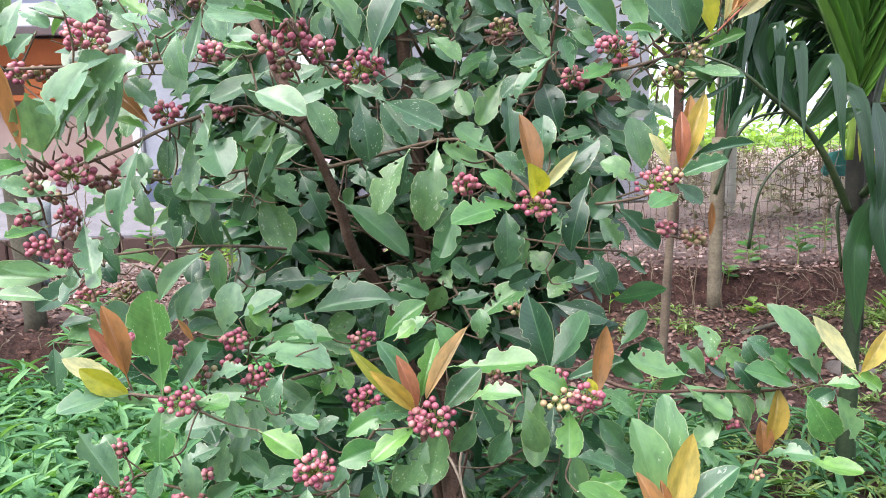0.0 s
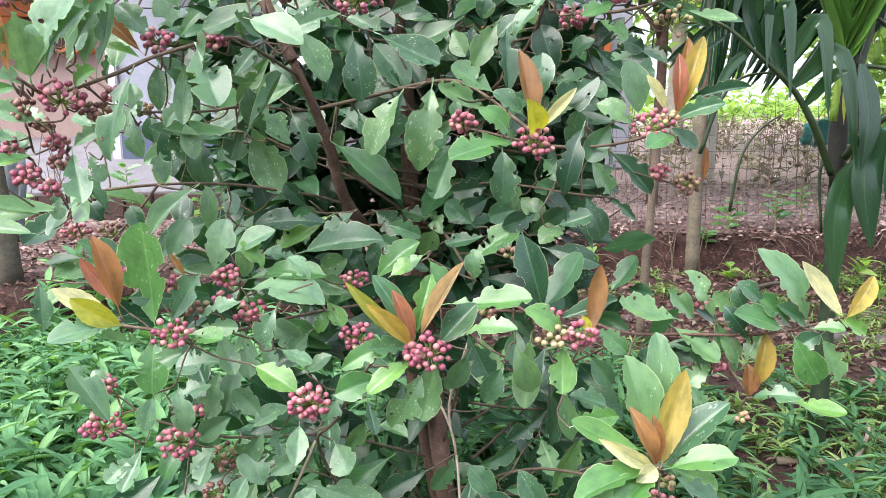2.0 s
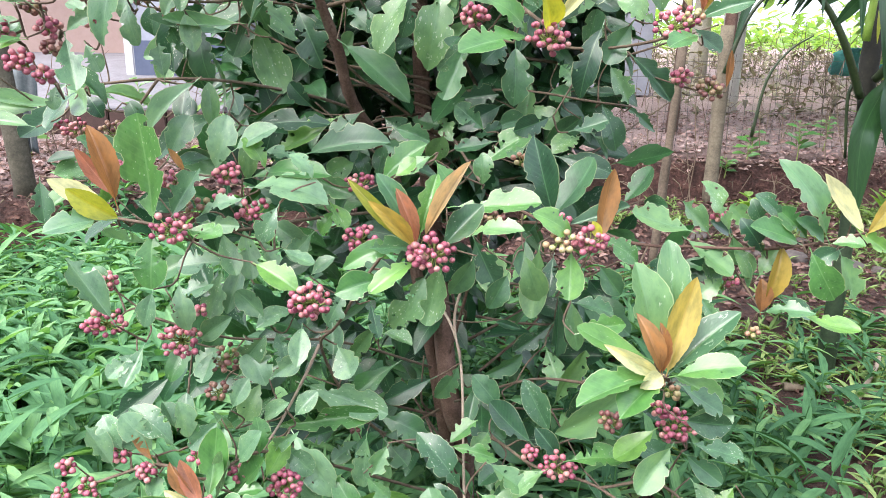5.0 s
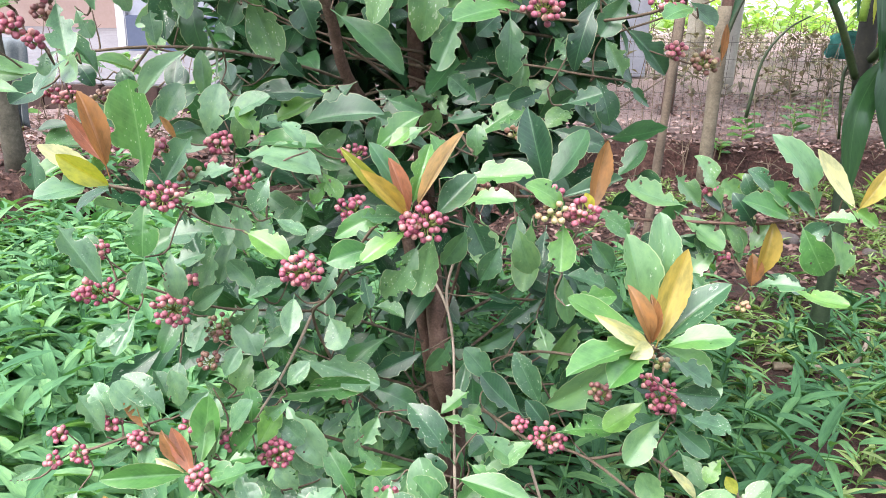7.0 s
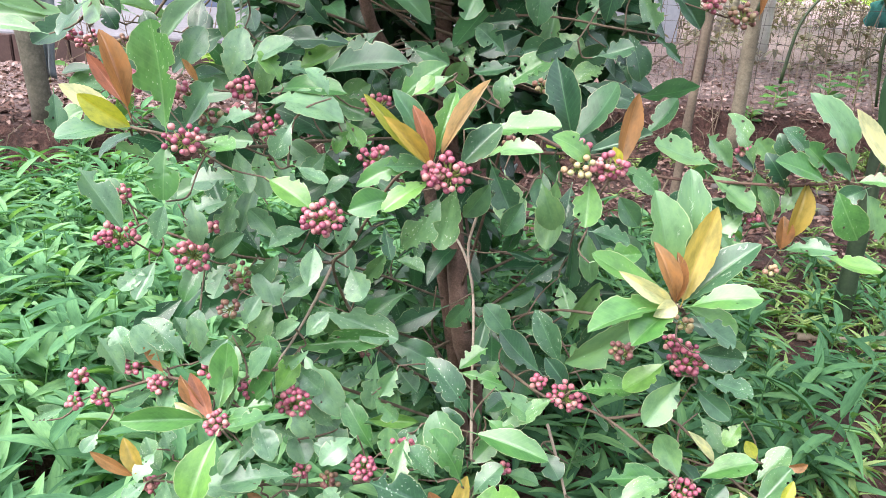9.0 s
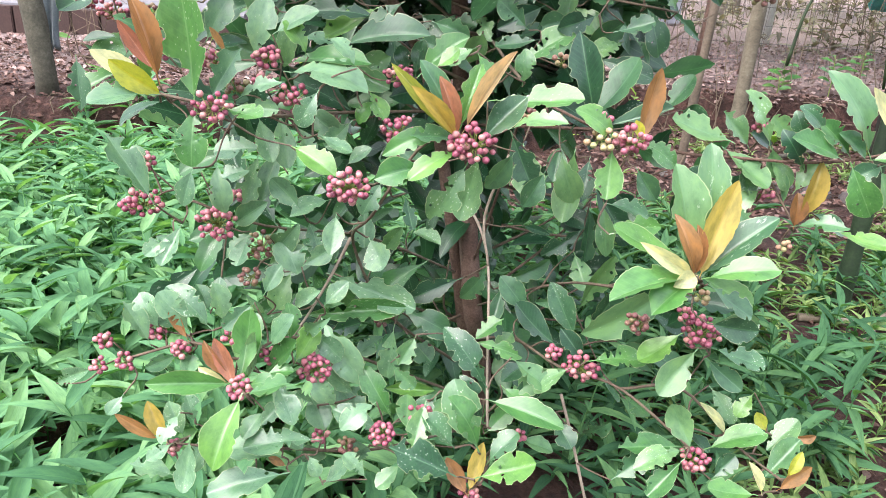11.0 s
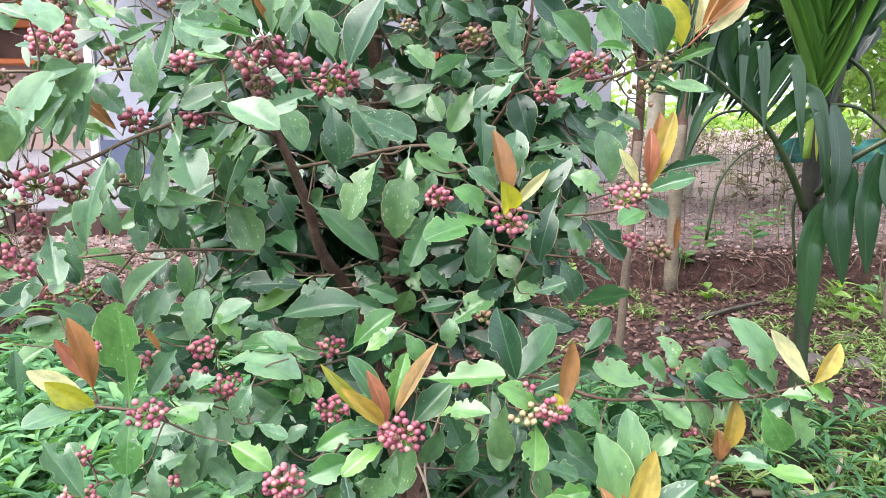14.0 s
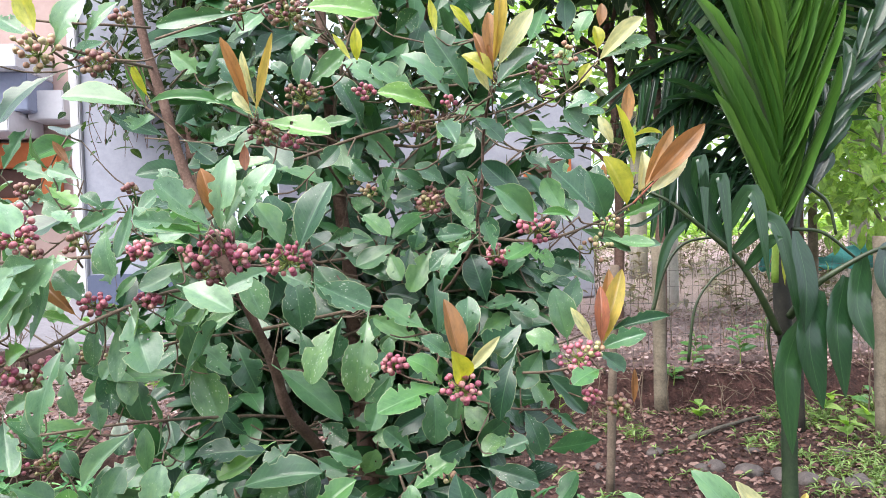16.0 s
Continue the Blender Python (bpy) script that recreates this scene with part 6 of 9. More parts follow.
berries((-0.029, 1.447, 1.538), 0.0168, 10, "w")
berries((0.313, 1.133, 1.232), 0.0332, 24, "p")
berries((0.338, 1.134, 1.241), 0.0166, 9, "w")
berries((0.347, 1.193, 1.156), 0.0152, 14, "p")
berries((0.393, 1.191, 1.139), 0.0216, 22, "d")
berries((0.260, 1.150, 1.429), 0.0314, 28, "p")
berries((0.199, 1.174, 1.389), 0.0230, 22, "p")
berries((0.379, 1.277, 1.394), 0.0317, 12, "w")
berries((0.412, 1.283, 1.435), 0.0217, 7, "w")
berries((0.417, 1.164, 0.951), 0.0104, 8, "p")
berries((0.475, 1.159, 0.914), 0.0136, 8, "w")
berries((0.439, 1.150, 0.848), 0.0128, 7, "p")
berries((0.473, 1.120, 0.776), 0.0110, 5, "w")
berries((-0.484, 1.050, 0.873), 0.0157, 16, "p")
berries((-0.487, 1.038, 0.815), 0.0288, 30, "p")
berries((-0.376, 1.022, 0.797), 0.0300, 36, "p")
berries((-0.360, 1.066, 0.825), 0.0095, 8, "p")
berries((-0.333, 1.087, 0.740), 0.0276, 20, "d")
berries((-0.344, 1.069, 0.696), 0.0184, 12, "d")
berries((-0.538, 0.981, 0.619), 0.0125, 10, "p")
berries((-0.459, 0.980, 0.640), 0.0160, 14, "p")
berries((-0.420, 0.963, 0.622), 0.0144, 14, "p")
berries((-0.545, 0.967, 0.585), 0.0132, 10, "p")
berries((-0.506, 0.970, 0.592), 0.0161, 11, "p")
berries((-0.229, 0.978, 0.596), 0.0257, 30, "p")
berries((-0.326, 0.921, 0.592), 0.0189, 18, "p")
berries((-0.351, 0.972, 0.642), 0.0130, 8, "p")
berries((-0.295, 0.982, 0.610), 0.0161, 10, "p")
berries((-0.124, 0.930, 0.523), 0.0187, 26, "p")
berries((-0.072, 0.959, 0.539), 0.0205, 14, "p")
berries((-0.428, 0.928, 0.480), 0.0125, 9, "p")
berries((-0.224, 0.984, 0.475), 0.0138, 10, "p")
berries((-0.181, 0.979, 0.461), 0.0153, 11, "d")
berries((0.165, 1.020, 0.599), 0.0271, 28, "p")
berries((0.126, 1.036, 0.613), 0.0129, 9, "p")
berries((0.077, 0.954, 0.517), 0.0095, 5, "p")
berries((0.228, 0.976, 0.701), 0.0182, 16, "d")
berries((0.327, 1.002, 0.679), 0.0274, 34, "p")
berries((0.302, 1.010, 0.702), 0.0144, 9, "p")
berries((0.296, 0.948, 0.762), 0.0147, 7, "w")
berries((0.335, 0.951, 0.498), 0.0220, 24, "p")
berries((-0.148, 1.171, 0.588), 0.0222, 14, "d")
berries((0.008, 0.922, 0.441), 0.0176, 14, "p")
berries((-0.388, 0.946, 1.667), 0.0310, 26, "w")
berries((-0.324, 0.962, 1.655), 0.0203, 20, "d")
berries((-0.308, 1.013, 1.726), 0.0133, 10, "d")
berries((-0.117, 1.203, 1.780), 0.0368, 38, "d")
berries((-0.200, 1.259, 1.801), 0.0250, 16, "d")
berries((-0.101, 1.249, 1.660), 0.0333, 28, "d")
berries((-0.003, 1.293, 1.671), 0.0199, 14, "p")
berries((0.083, 1.337, 1.626), 0.0378, 28, "d")
berries((0.134, 1.234, 1.641), 0.0142, 7, "p")
berries((0.100, 1.242, 1.475), 0.0227, 20, "d")
berries((-0.150, 1.150, 1.588), 0.0261, 26, "d")
berries((-0.110, 1.147, 1.574), 0.0184, 14, "p")
berries((-0.456, 1.016, 1.465), 0.0267, 22, "p")
berries((-0.490, 1.119, 1.508), 0.0147, 12, "d")
berries((-0.355, 1.161, 1.511), 0.0123, 9, "d")
berries((-0.003, 1.390, 1.507), 0.0168, 9, "w")
berries((0.328, 1.224, 1.714), 0.0250, 9, "w")
berries((0.276, 1.176, 1.673), 0.0208, 12, "d")
berries((-0.502, 0.989, 1.161), 0.0133, 10, "p")
berries((-0.441, 0.972, 1.261), 0.0129, 9, "d")
berries((-0.512, 1.000, 1.241), 0.0120, 8, "d")
berries((-0.423, 0.985, 1.421), 0.0141, 10, "d")

# ---- deeper leaves of the shrub ----
leaf((-0.294, 1.400, 1.341), (-0.247, 1.371, 1.294), 0.042, "g", 18, (-0.15, -0.98, 0.10))
leaf((-0.312, 1.450, 1.299), (-0.354, 1.409, 1.284), 0.026, "g", 1, (0.09, -0.82, 0.57))
leaf((-0.508, 1.450, 1.297), (-0.464, 1.394, 1.316), 0.018, "l", 6, (-0.03, -0.99, 0.13))
leaf((-0.112, 1.420, 1.375), (-0.050, 1.387, 1.292), 0.062, "g", 8, (0.20, -0.98, 0.07))
leaf((-0.059, 1.400, 1.400), (0.019, 1.372, 1.355), 0.042, "g", 19, (0.09, -0.90, 0.42))
leaf((-0.059, 1.360, 1.285), (-0.080, 1.357, 1.207), 0.041, "g", 16, (0.24, -0.89, 0.40))
leaf((-0.142, 1.400, 1.255), (-0.103, 1.382, 1.165), 0.046, "g", 9, (0.16, -0.98, 0.11))
leaf((0.034, 1.250, 1.199), (-0.018, 1.217, 1.160), 0.036, "g", 9, (0.29, -0.85, 0.44))
leaf((0.022, 1.400, 1.210), (-0.012, 1.353, 1.172), 0.034, "g", 5, (-0.34, -0.89, 0.30))
leaf((0.181, 1.280, 1.296), (0.240, 1.248, 1.311), 0.029, "g", 2, (0.19, -0.85, 0.49))
leaf((0.295, 1.380, 1.316), (0.316, 1.326, 1.285), 0.032, "g", 10, (-0.07, -0.94, 0.34))
leaf((0.208, 1.220, 1.181), (0.219, 1.215, 1.253), 0.041, "g", 2, (0.34, -0.84, 0.42))
leaf((-0.368, 1.340, 1.119), (-0.346, 1.297, 1.082), 0.036, "g", 10, (-0.17, -0.95, 0.27))
leaf((-0.451, 1.360, 1.108), (-0.436, 1.320, 1.064), 0.044, "g", 1, (-0.19, -0.95, 0.25))
leaf((-0.357, 1.160, 1.031), (-0.395, 1.118, 1.025), 0.027, "g", 5, (-0.49, -0.86, 0.12))
leaf((-0.339, 1.320, 1.075), (-0.352, 1.283, 1.045), 0.036, "g", 2, (-0.30, -0.92, 0.27))
leaf((-0.116, 1.360, 1.028), (-0.057, 1.308, 1.014), 0.036, "g", 9, (-0.08, -0.99, 0.07))
leaf((-0.121, 1.500, 1.058), (-0.068, 1.469, 1.023), 0.051, "g", 2, (-0.60, -0.72, 0.35))
leaf((0.018, 1.470, 1.096), (0.095, 1.460, 1.108), 0.046, "g", 17, (0.13, -0.98, 0.14))
leaf((0.098, 1.460, 1.086), (0.019, 1.439, 1.046), 0.046, "g", 0, (0.31, -0.94, 0.15))
leaf((-0.015, 1.460, 1.065), (0.012, 1.415, 1.026), 0.035, "g", 18, (-0.31, -0.78, 0.55))
leaf((0.049, 1.440, 1.033), (0.097, 1.400, 1.053), 0.040, "g", 19, (0.35, -0.78, 0.51))
leaf((-0.032, 1.380, 0.990), (-0.009, 1.345, 1.045), 0.040, "g", 1, (0.23, -0.96, 0.15))
leaf((-0.214, 1.320, 0.973), (-0.156, 1.275, 1.009), 0.040, "g", 1, (0.39, -0.89, 0.24))
leaf((-0.015, 1.220, 0.997), (-0.059, 1.171, 1.031), 0.029, "g", 15, (0.04, -0.82, 0.57))
leaf((-0.225, 1.220, 0.996), (-0.151, 1.213, 0.967), 0.036, "g", 15, (-0.30, -0.90, 0.31))
leaf((0.242, 1.420, 1.120), (0.294, 1.382, 1.117), 0.026, "g", 15, (0.01, -0.86, 0.51))
leaf((0.179, 1.420, 1.024), (0.243, 1.413, 1.073), 0.050, "g", 8, (0.57, -0.82, 0.07))
leaf((0.161, 1.460, 1.088), (0.199, 1.426, 1.049), 0.046, "g", 1, (0.08, -0.99, 0.15))
leaf((0.236, 1.360, 1.068), (0.274, 1.329, 1.009), 0.016, "g", 16, (0.54, -0.82, 0.21))
leaf((0.182, 1.280, 1.021), (0.269, 1.245, 0.998), 0.040, "g", 1, (-0.46, -0.80, 0.38))
leaf((0.147, 1.440, 1.066), (0.089, 1.408, 1.054), 0.044, "g", 5, (0.37, -0.91, 0.18))
leaf((0.156, 1.480, 1.127), (0.144, 1.468, 1.028), 0.046, "g", 13, (-0.28, -0.87, 0.41))
leaf((0.192, 1.440, 1.119), (0.212, 1.382, 1.102), 0.040, "g", 8, (-0.40, -0.82, 0.41))
leaf((0.241, 1.420, 1.036), (0.187, 1.381, 1.010), 0.044, "g", 6, (-0.54, -0.82, 0.20))
leaf((0.336, 1.300, 0.943), (0.360, 1.237, 0.946), 0.026, "g", 8, (0.01, -0.99, 0.14))
leaf((0.087, 1.300, 1.021), (0.142, 1.271, 1.047), 0.040, "g", 17, (0.21, -0.90, 0.38))
leaf((-0.054, 1.460, 1.347), (-0.028, 1.426, 1.295), 0.040, "g", 5, (0.38, -0.93, 0.06))
leaf((-0.213, 1.520, 1.165), (-0.173, 1.468, 1.214), 0.037, "g", 7, (0.36, -0.81, 0.46))
leaf((-0.255, 1.540, 1.278), (-0.223, 1.490, 1.225), 0.037, "g", 10, (0.37, -0.91, 0.17))
leaf((0.018, 1.440, 1.275), (-0.018, 1.390, 1.240), 0.036, "g", 2, (0.15, -0.94, 0.32))
leaf((0.039, 1.460, 1.240), (0.012, 1.408, 1.205), 0.040, "g", 8, (-0.56, -0.78, 0.29))
leaf((-0.002, 1.440, 1.384), (0.038, 1.408, 1.343), 0.048, "g", 0, (-0.32, -0.88, 0.35))
leaf((0.050, 1.460, 1.396), (0.079, 1.416, 1.353), 0.040, "g", 14, (0.39, -0.91, 0.10))
leaf((-0.190, 1.540, 1.257), (-0.143, 1.490, 1.219), 0.044, "g", 18, (-0.08, -0.93, 0.35))
leaf((-0.073, 1.560, 1.053), (-0.016, 1.526, 1.040), 0.044, "g", 19, (0.20, -0.89, 0.41))
leaf((0.098, 1.400, 1.205), (0.056, 1.361, 1.167), 0.046, "g", 6, (0.34, -0.94, 0.10))
leaf((0.199, 1.420, 1.163), (0.232, 1.366, 1.131), 0.044, "g", 16, (-0.38, -0.87, 0.32))
leaf((0.242, 1.360, 1.282), (0.274, 1.321, 1.253), 0.036, "g", 15, (0.14, -0.98, 0.15))
leaf((-0.310, 1.140, 0.878), (-0.334, 1.110, 0.802), 0.033, "p", 0, (-0.14, -0.97, 0.22))
leaf((-0.330, 1.100, 0.932), (-0.306, 1.075, 0.875), 0.033, "p", 15, (0.25, -0.89, 0.37))
leaf((-0.309, 1.140, 0.930), (-0.292, 1.112, 0.857), 0.038, "p", 2, (0.01, -0.91, 0.41))
leaf((-0.361, 1.060, 0.783), (-0.300, 1.017, 0.834), 0.032, "p", 0, (-0.06, -0.98, 0.17))
leaf((-0.393, 1.180, 0.703), (-0.345, 1.129, 0.769), 0.033, "g", 14, (0.22, -0.94, 0.25))
leaf((-0.275, 1.150, 0.945), (-0.204, 1.123, 0.901), 0.040, "p", 14, (-0.55, -0.78, 0.30))
leaf((-0.305, 1.160, 0.828), (-0.314, 1.116, 0.790), 0.029, "g", 17, (-0.30, -0.94, 0.14))
leaf((-0.235, 1.120, 0.807), (-0.285, 1.082, 0.791), 0.032, "p", 5, (-0.35, -0.84, 0.42))
leaf((-0.321, 1.120, 0.713), (-0.268, 1.070, 0.786), 0.040, "p", 18, (0.18, -0.97, 0.18))
leaf((-0.335, 1.140, 0.684), (-0.267, 1.097, 0.746), 0.033, "p", 10, (0.33, -0.79, 0.51))
leaf((-0.210, 1.050, 0.806), (-0.212, 1.010, 0.762), 0.032, "p", 0, (0.21, -0.95, 0.24))
leaf((-0.110, 1.050, 0.843), (-0.095, 1.002, 0.810), 0.021, "g", 19, (0.00, -0.96, 0.28))
leaf((-0.012, 1.020, 0.911), (-0.031, 1.014, 0.824), 0.045, "g", 15, (-0.13, -0.91, 0.40))
leaf((-0.113, 1.300, 0.695), (-0.058, 1.243, 0.696), 0.034, "g", 5, (0.48, -0.72, 0.50))
leaf((-0.171, 1.280, 0.653), (-0.126, 1.241, 0.727), 0.030, "g", 9, (0.29, -0.84, 0.45))
leaf((0.064, 1.180, 0.892), (0.079, 1.150, 0.823), 0.054, "g", 15, (-0.25, -0.95, 0.20))
leaf((0.147, 1.200, 0.883), (0.135, 1.175, 0.774), 0.050, "g", 7, (-0.52, -0.83, 0.21))
leaf((0.165, 1.160, 0.884), (0.155, 1.121, 0.831), 0.032, "g", 16, (-0.29, -0.83, 0.48))
leaf((0.137, 1.300, 0.869), (0.126, 1.261, 0.817), 0.036, "g", 0, (-0.06, -0.94, 0.32))
leaf((0.183, 1.200, 0.794), (0.182, 1.191, 0.691), 0.029, "g", 17, (0.26, -0.89, 0.38))
leaf((0.197, 1.160, 0.809), (0.208, 1.146, 0.731), 0.032, "g", 0, (-0.21, -0.93, 0.29))
leaf((0.177, 1.220, 0.748), (0.113, 1.215, 0.698), 0.034, "g", 18, (0.55, -0.68, 0.48))
leaf((0.089, 1.300, 0.721), (0.131, 1.256, 0.723), 0.015, "g", 8, (0.34, -0.93, 0.11))
leaf((-0.330, 0.980, 0.569), (-0.305, 0.941, 0.669), 0.024, "p", 7, (-0.40, -0.91, 0.09))
leaf((-0.325, 1.000, 0.681), (-0.357, 0.964, 0.659), 0.031, "p", 19, (0.06, -0.99, 0.09))
leaf((-0.322, 1.060, 0.638), (-0.331, 1.000, 0.694), 0.024, "p", 7, (-0.61, -0.77, 0.18))
leaf((-0.433, 0.980, 0.602), (-0.465, 0.943, 0.599), 0.024, "p", 10, (-0.24, -0.97, 0.08))
leaf((-0.410, 0.980, 0.604), (-0.403, 0.933, 0.594), 0.027, "p", 5, (0.30, -0.87, 0.39))
leaf((-0.305, 0.980, 0.580), (-0.246, 0.938, 0.660), 0.037, "l", 2, (-0.26, -0.80, 0.54))
leaf((-0.616, 0.980, 0.543), (-0.538, 0.927, 0.600), 0.024, "p", 16, (-0.06, -0.93, 0.36))
leaf((-0.125, 1.100, 0.602), (-0.133, 1.092, 0.517), 0.038, "p", 2, (-0.37, -0.90, 0.23))
leaf((-0.243, 1.080, 0.596), (-0.228, 1.067, 0.515), 0.042, "p", 9, (0.32, -0.88, 0.35))
leaf((-0.210, 1.040, 0.547), (-0.166, 1.010, 0.489), 0.049, "p", 17, (0.50, -0.84, 0.23))
leaf((-0.257, 1.030, 0.619), (-0.204, 0.966, 0.686), 0.024, "p", 18, (-0.09, -0.97, 0.25))
leaf((-0.243, 1.020, 0.518), (-0.217, 0.986, 0.483), 0.043, "p", 0, (0.41, -0.83, 0.38))
leaf((-0.134, 1.060, 0.517), (-0.052, 1.052, 0.523), 0.023, "l", 5, (-0.30, -0.85, 0.44))
leaf((-0.104, 1.220, 0.525), (-0.063, 1.177, 0.502), 0.044, "g", 19, (-0.11, -0.88, 0.47))
leaf((-0.149, 1.200, 0.536), (-0.191, 1.165, 0.516), 0.034, "g", 16, (-0.19, -0.92, 0.34))
leaf((-0.284, 1.100, 0.629), (-0.232, 1.047, 0.689), 0.027, "p", 1, (-0.03, -0.84, 0.54))
leaf((-0.166, 1.100, 0.754), (-0.142, 1.061, 0.722), 0.049, "p", 15, (-0.43, -0.83, 0.36))
leaf((0.051, 1.200, 0.643), (0.037, 1.163, 0.591), 0.027, "g", 7, (-0.24, -0.83, 0.50))
leaf((0.175, 1.140, 0.641), (0.214, 1.109, 0.749), 0.038, "g", 10, (0.30, -0.85, 0.43))
leaf((0.167, 1.200, 0.711), (0.184, 1.149, 0.668), 0.038, "g", 2, (-0.30, -0.92, 0.26))
leaf((0.179, 1.060, 0.626), (0.217, 1.054, 0.720), 0.037, "g", 7, (0.31, -0.82, 0.48))
leaf((0.108, 1.200, 0.618), (0.169, 1.158, 0.648), 0.023, "g", 17, (0.10, -0.96, 0.27))
leaf((0.346, 1.020, 0.496), (0.366, 0.980, 0.488), 0.029, "g", 0, (0.49, -0.81, 0.31))
leaf((0.120, 1.040, 0.570), (0.067, 1.006, 0.544), 0.035, "g", 0, (-0.08, -0.97, 0.23))
leaf((0.234, 1.140, 0.515), (0.244, 1.076, 0.507), 0.027, "g", 7, (0.45, -0.88, 0.17))
leaf((0.383, 1.060, 0.552), (0.413, 1.021, 0.515), 0.034, "g", 9, (0.03, -0.86, 0.51))
leaf((-0.240, 1.200, 0.540), (-0.183, 1.149, 0.586), 0.034, "g", 2, (-0.15, -0.92, 0.35))
leaf((-0.209, 1.260, 0.566), (-0.228, 1.198, 0.628), 0.030, "g", 9, (0.11, -0.96, 0.24))
leaf((-0.066, 1.250, 0.545), (-0.102, 1.193, 0.551), 0.034, "g", 13, (-0.18, -0.98, 0.07))
leaf((0.070, 1.150, 0.583), (0.042, 1.106, 0.565), 0.033, "g", 13, (0.07, -0.87, 0.48))
leaf((0.090, 1.120, 0.538), (0.051, 1.057, 0.543), 0.033, "g", 8, (-0.41, -0.89, 0.17))
leaf((0.143, 1.050, 0.481), (0.168, 1.016, 0.455), 0.038, "g", 9, (0.28, -0.94, 0.21))
leaf((-0.155, 1.020, 0.433), (-0.181, 0.965, 0.442), 0.040, "p", 5, (-0.18, -0.82, 0.54))
leaf((-0.222, 1.000, 0.433), (-0.243, 0.942, 0.455), 0.036, "p", 8, (-0.15, -0.82, 0.55))
leaf((-0.083, 1.000, 0.421), (-0.047, 0.942, 0.508), 0.040, "g", 14, (-0.15, -0.95, 0.27))
leaf((0.195, 1.080, 0.442), (0.229, 1.039, 0.494), 0.031, "g", 18, (0.00, -0.99, 0.12))
leaf((0.266, 1.100, 0.497), (0.287, 1.036, 0.510), 0.031, "g", 2, (-0.11, -0.89, 0.43))
leaf((-0.428, 1.280, 1.762), (-0.455, 1.222, 1.724), 0.022, "g", 0, (0.33, -0.80, 0.51))
leaf((-0.185, 1.340, 1.591), (-0.136, 1.295, 1.541), 0.054, "g", 10, (-0.10, -0.91, 0.40))
leaf((0.122, 1.200, 1.605), (0.138, 1.140, 1.563), 0.038, "g", 5, (-0.19, -0.84, 0.51))
leaf((0.290, 1.260, 1.717), (0.278, 1.218, 1.748), 0.016, "g", 1, (0.57, -0.73, 0.37))
leaf((0.225, 1.300, 1.669), (0.302, 1.276, 1.694), 0.014, "g", 15, (-0.21, -0.95, 0.22))
leaf((0.227, 1.320, 1.643), (0.274, 1.285, 1.663), 0.018, "g", 10, (0.22, -0.90, 0.37))
leaf((0.122, 1.280, 1.553), (0.177, 1.231, 1.567), 0.016, "l", 1, (0.24, -0.83, 0.50))
leaf((-0.314, 1.020, 1.300), (-0.289, 0.974, 1.346), 0.053, "p", 19, (-0.08, -0.85, 0.52))
leaf((-0.435, 0.950, 1.343), (-0.377, 0.937, 1.413), 0.039, "p", 16, (0.27, -0.89, 0.36))
leaf((-0.451, 0.960, 1.399), (-0.389, 0.918, 1.408), 0.028, "p", 0, (-0.47, -0.87, 0.17))
leaf((-0.241, 1.080, 1.353), (-0.268, 1.037, 1.382), 0.032, "p", 10, (0.56, -0.74, 0.37))
leaf((-0.205, 1.060, 1.345), (-0.217, 1.004, 1.359), 0.037, "p", 17, (0.23, -0.86, 0.45))
leaf((-0.332, 1.420, 1.265), (-0.281, 1.414, 1.329), 0.020, "g", 14, (0.06, -0.82, 0.57))
leaf((-0.543, 1.300, 1.299), (-0.514, 1.265, 1.350), 0.023, "g", 13, (-0.10, -0.88, 0.47))
leaf((-0.123, 1.360, 1.491), (-0.154, 1.316, 1.457), 0.042, "g", 1, (-0.30, -0.87, 0.39))
leaf((-0.115, 1.420, 1.333), (-0.064, 1.389, 1.279), 0.056, "g", 5, (-0.63, -0.72, 0.29))
leaf((-0.122, 1.460, 1.430), (-0.073, 1.421, 1.403), 0.046, "g", 0, (0.10, -0.96, 0.26))
leaf((0.029, 1.380, 1.394), (0.050, 1.346, 1.345), 0.036, "g", 1, (-0.47, -0.87, 0.13))
leaf((0.068, 1.420, 1.402), (0.052, 1.376, 1.348), 0.037, "g", 10, (0.22, -0.96, 0.20))
leaf((0.023, 1.340, 1.502), (0.051, 1.304, 1.555), 0.034, "g", 18, (-0.08, -0.85, 0.51))
leaf((0.345, 1.340, 1.353), (0.293, 1.296, 1.333), 0.032, "g", 19, (-0.57, -0.76, 0.31))
leaf((0.348, 1.360, 1.360), (0.388, 1.310, 1.329), 0.026, "g", 6, (0.12, -0.98, 0.13))
leaf((0.361, 1.320, 1.343), (0.330, 1.291, 1.283), 0.038, "g", 1, (0.30, -0.85, 0.44))
leaf((0.239, 1.340, 1.304), (0.284, 1.302, 1.274), 0.040, "g", 16, (0.43, -0.90, 0.08))
leaf((0.181, 1.300, 1.249), (0.229, 1.264, 1.282), 0.038, "g", 15, (-0.19, -0.98, 0.09))
leaf((0.329, 1.260, 1.480), (0.329, 1.215, 1.439), 0.034, "g", 1, (-0.31, -0.88, 0.35))
leaf((0.015, 1.440, 1.317), (0.080, 1.410, 1.302), 0.046, "g", 0, (-0.38, -0.88, 0.29))
leaf((-0.089, 1.500, 1.826), (-0.145, 1.488, 1.769), 0.048, "g", 6, (-0.49, -0.84, 0.24))
leaf((0.228, 1.450, 1.807), (0.268, 1.419, 1.841), 0.044, "g", 1, (-0.39, -0.87, 0.29))
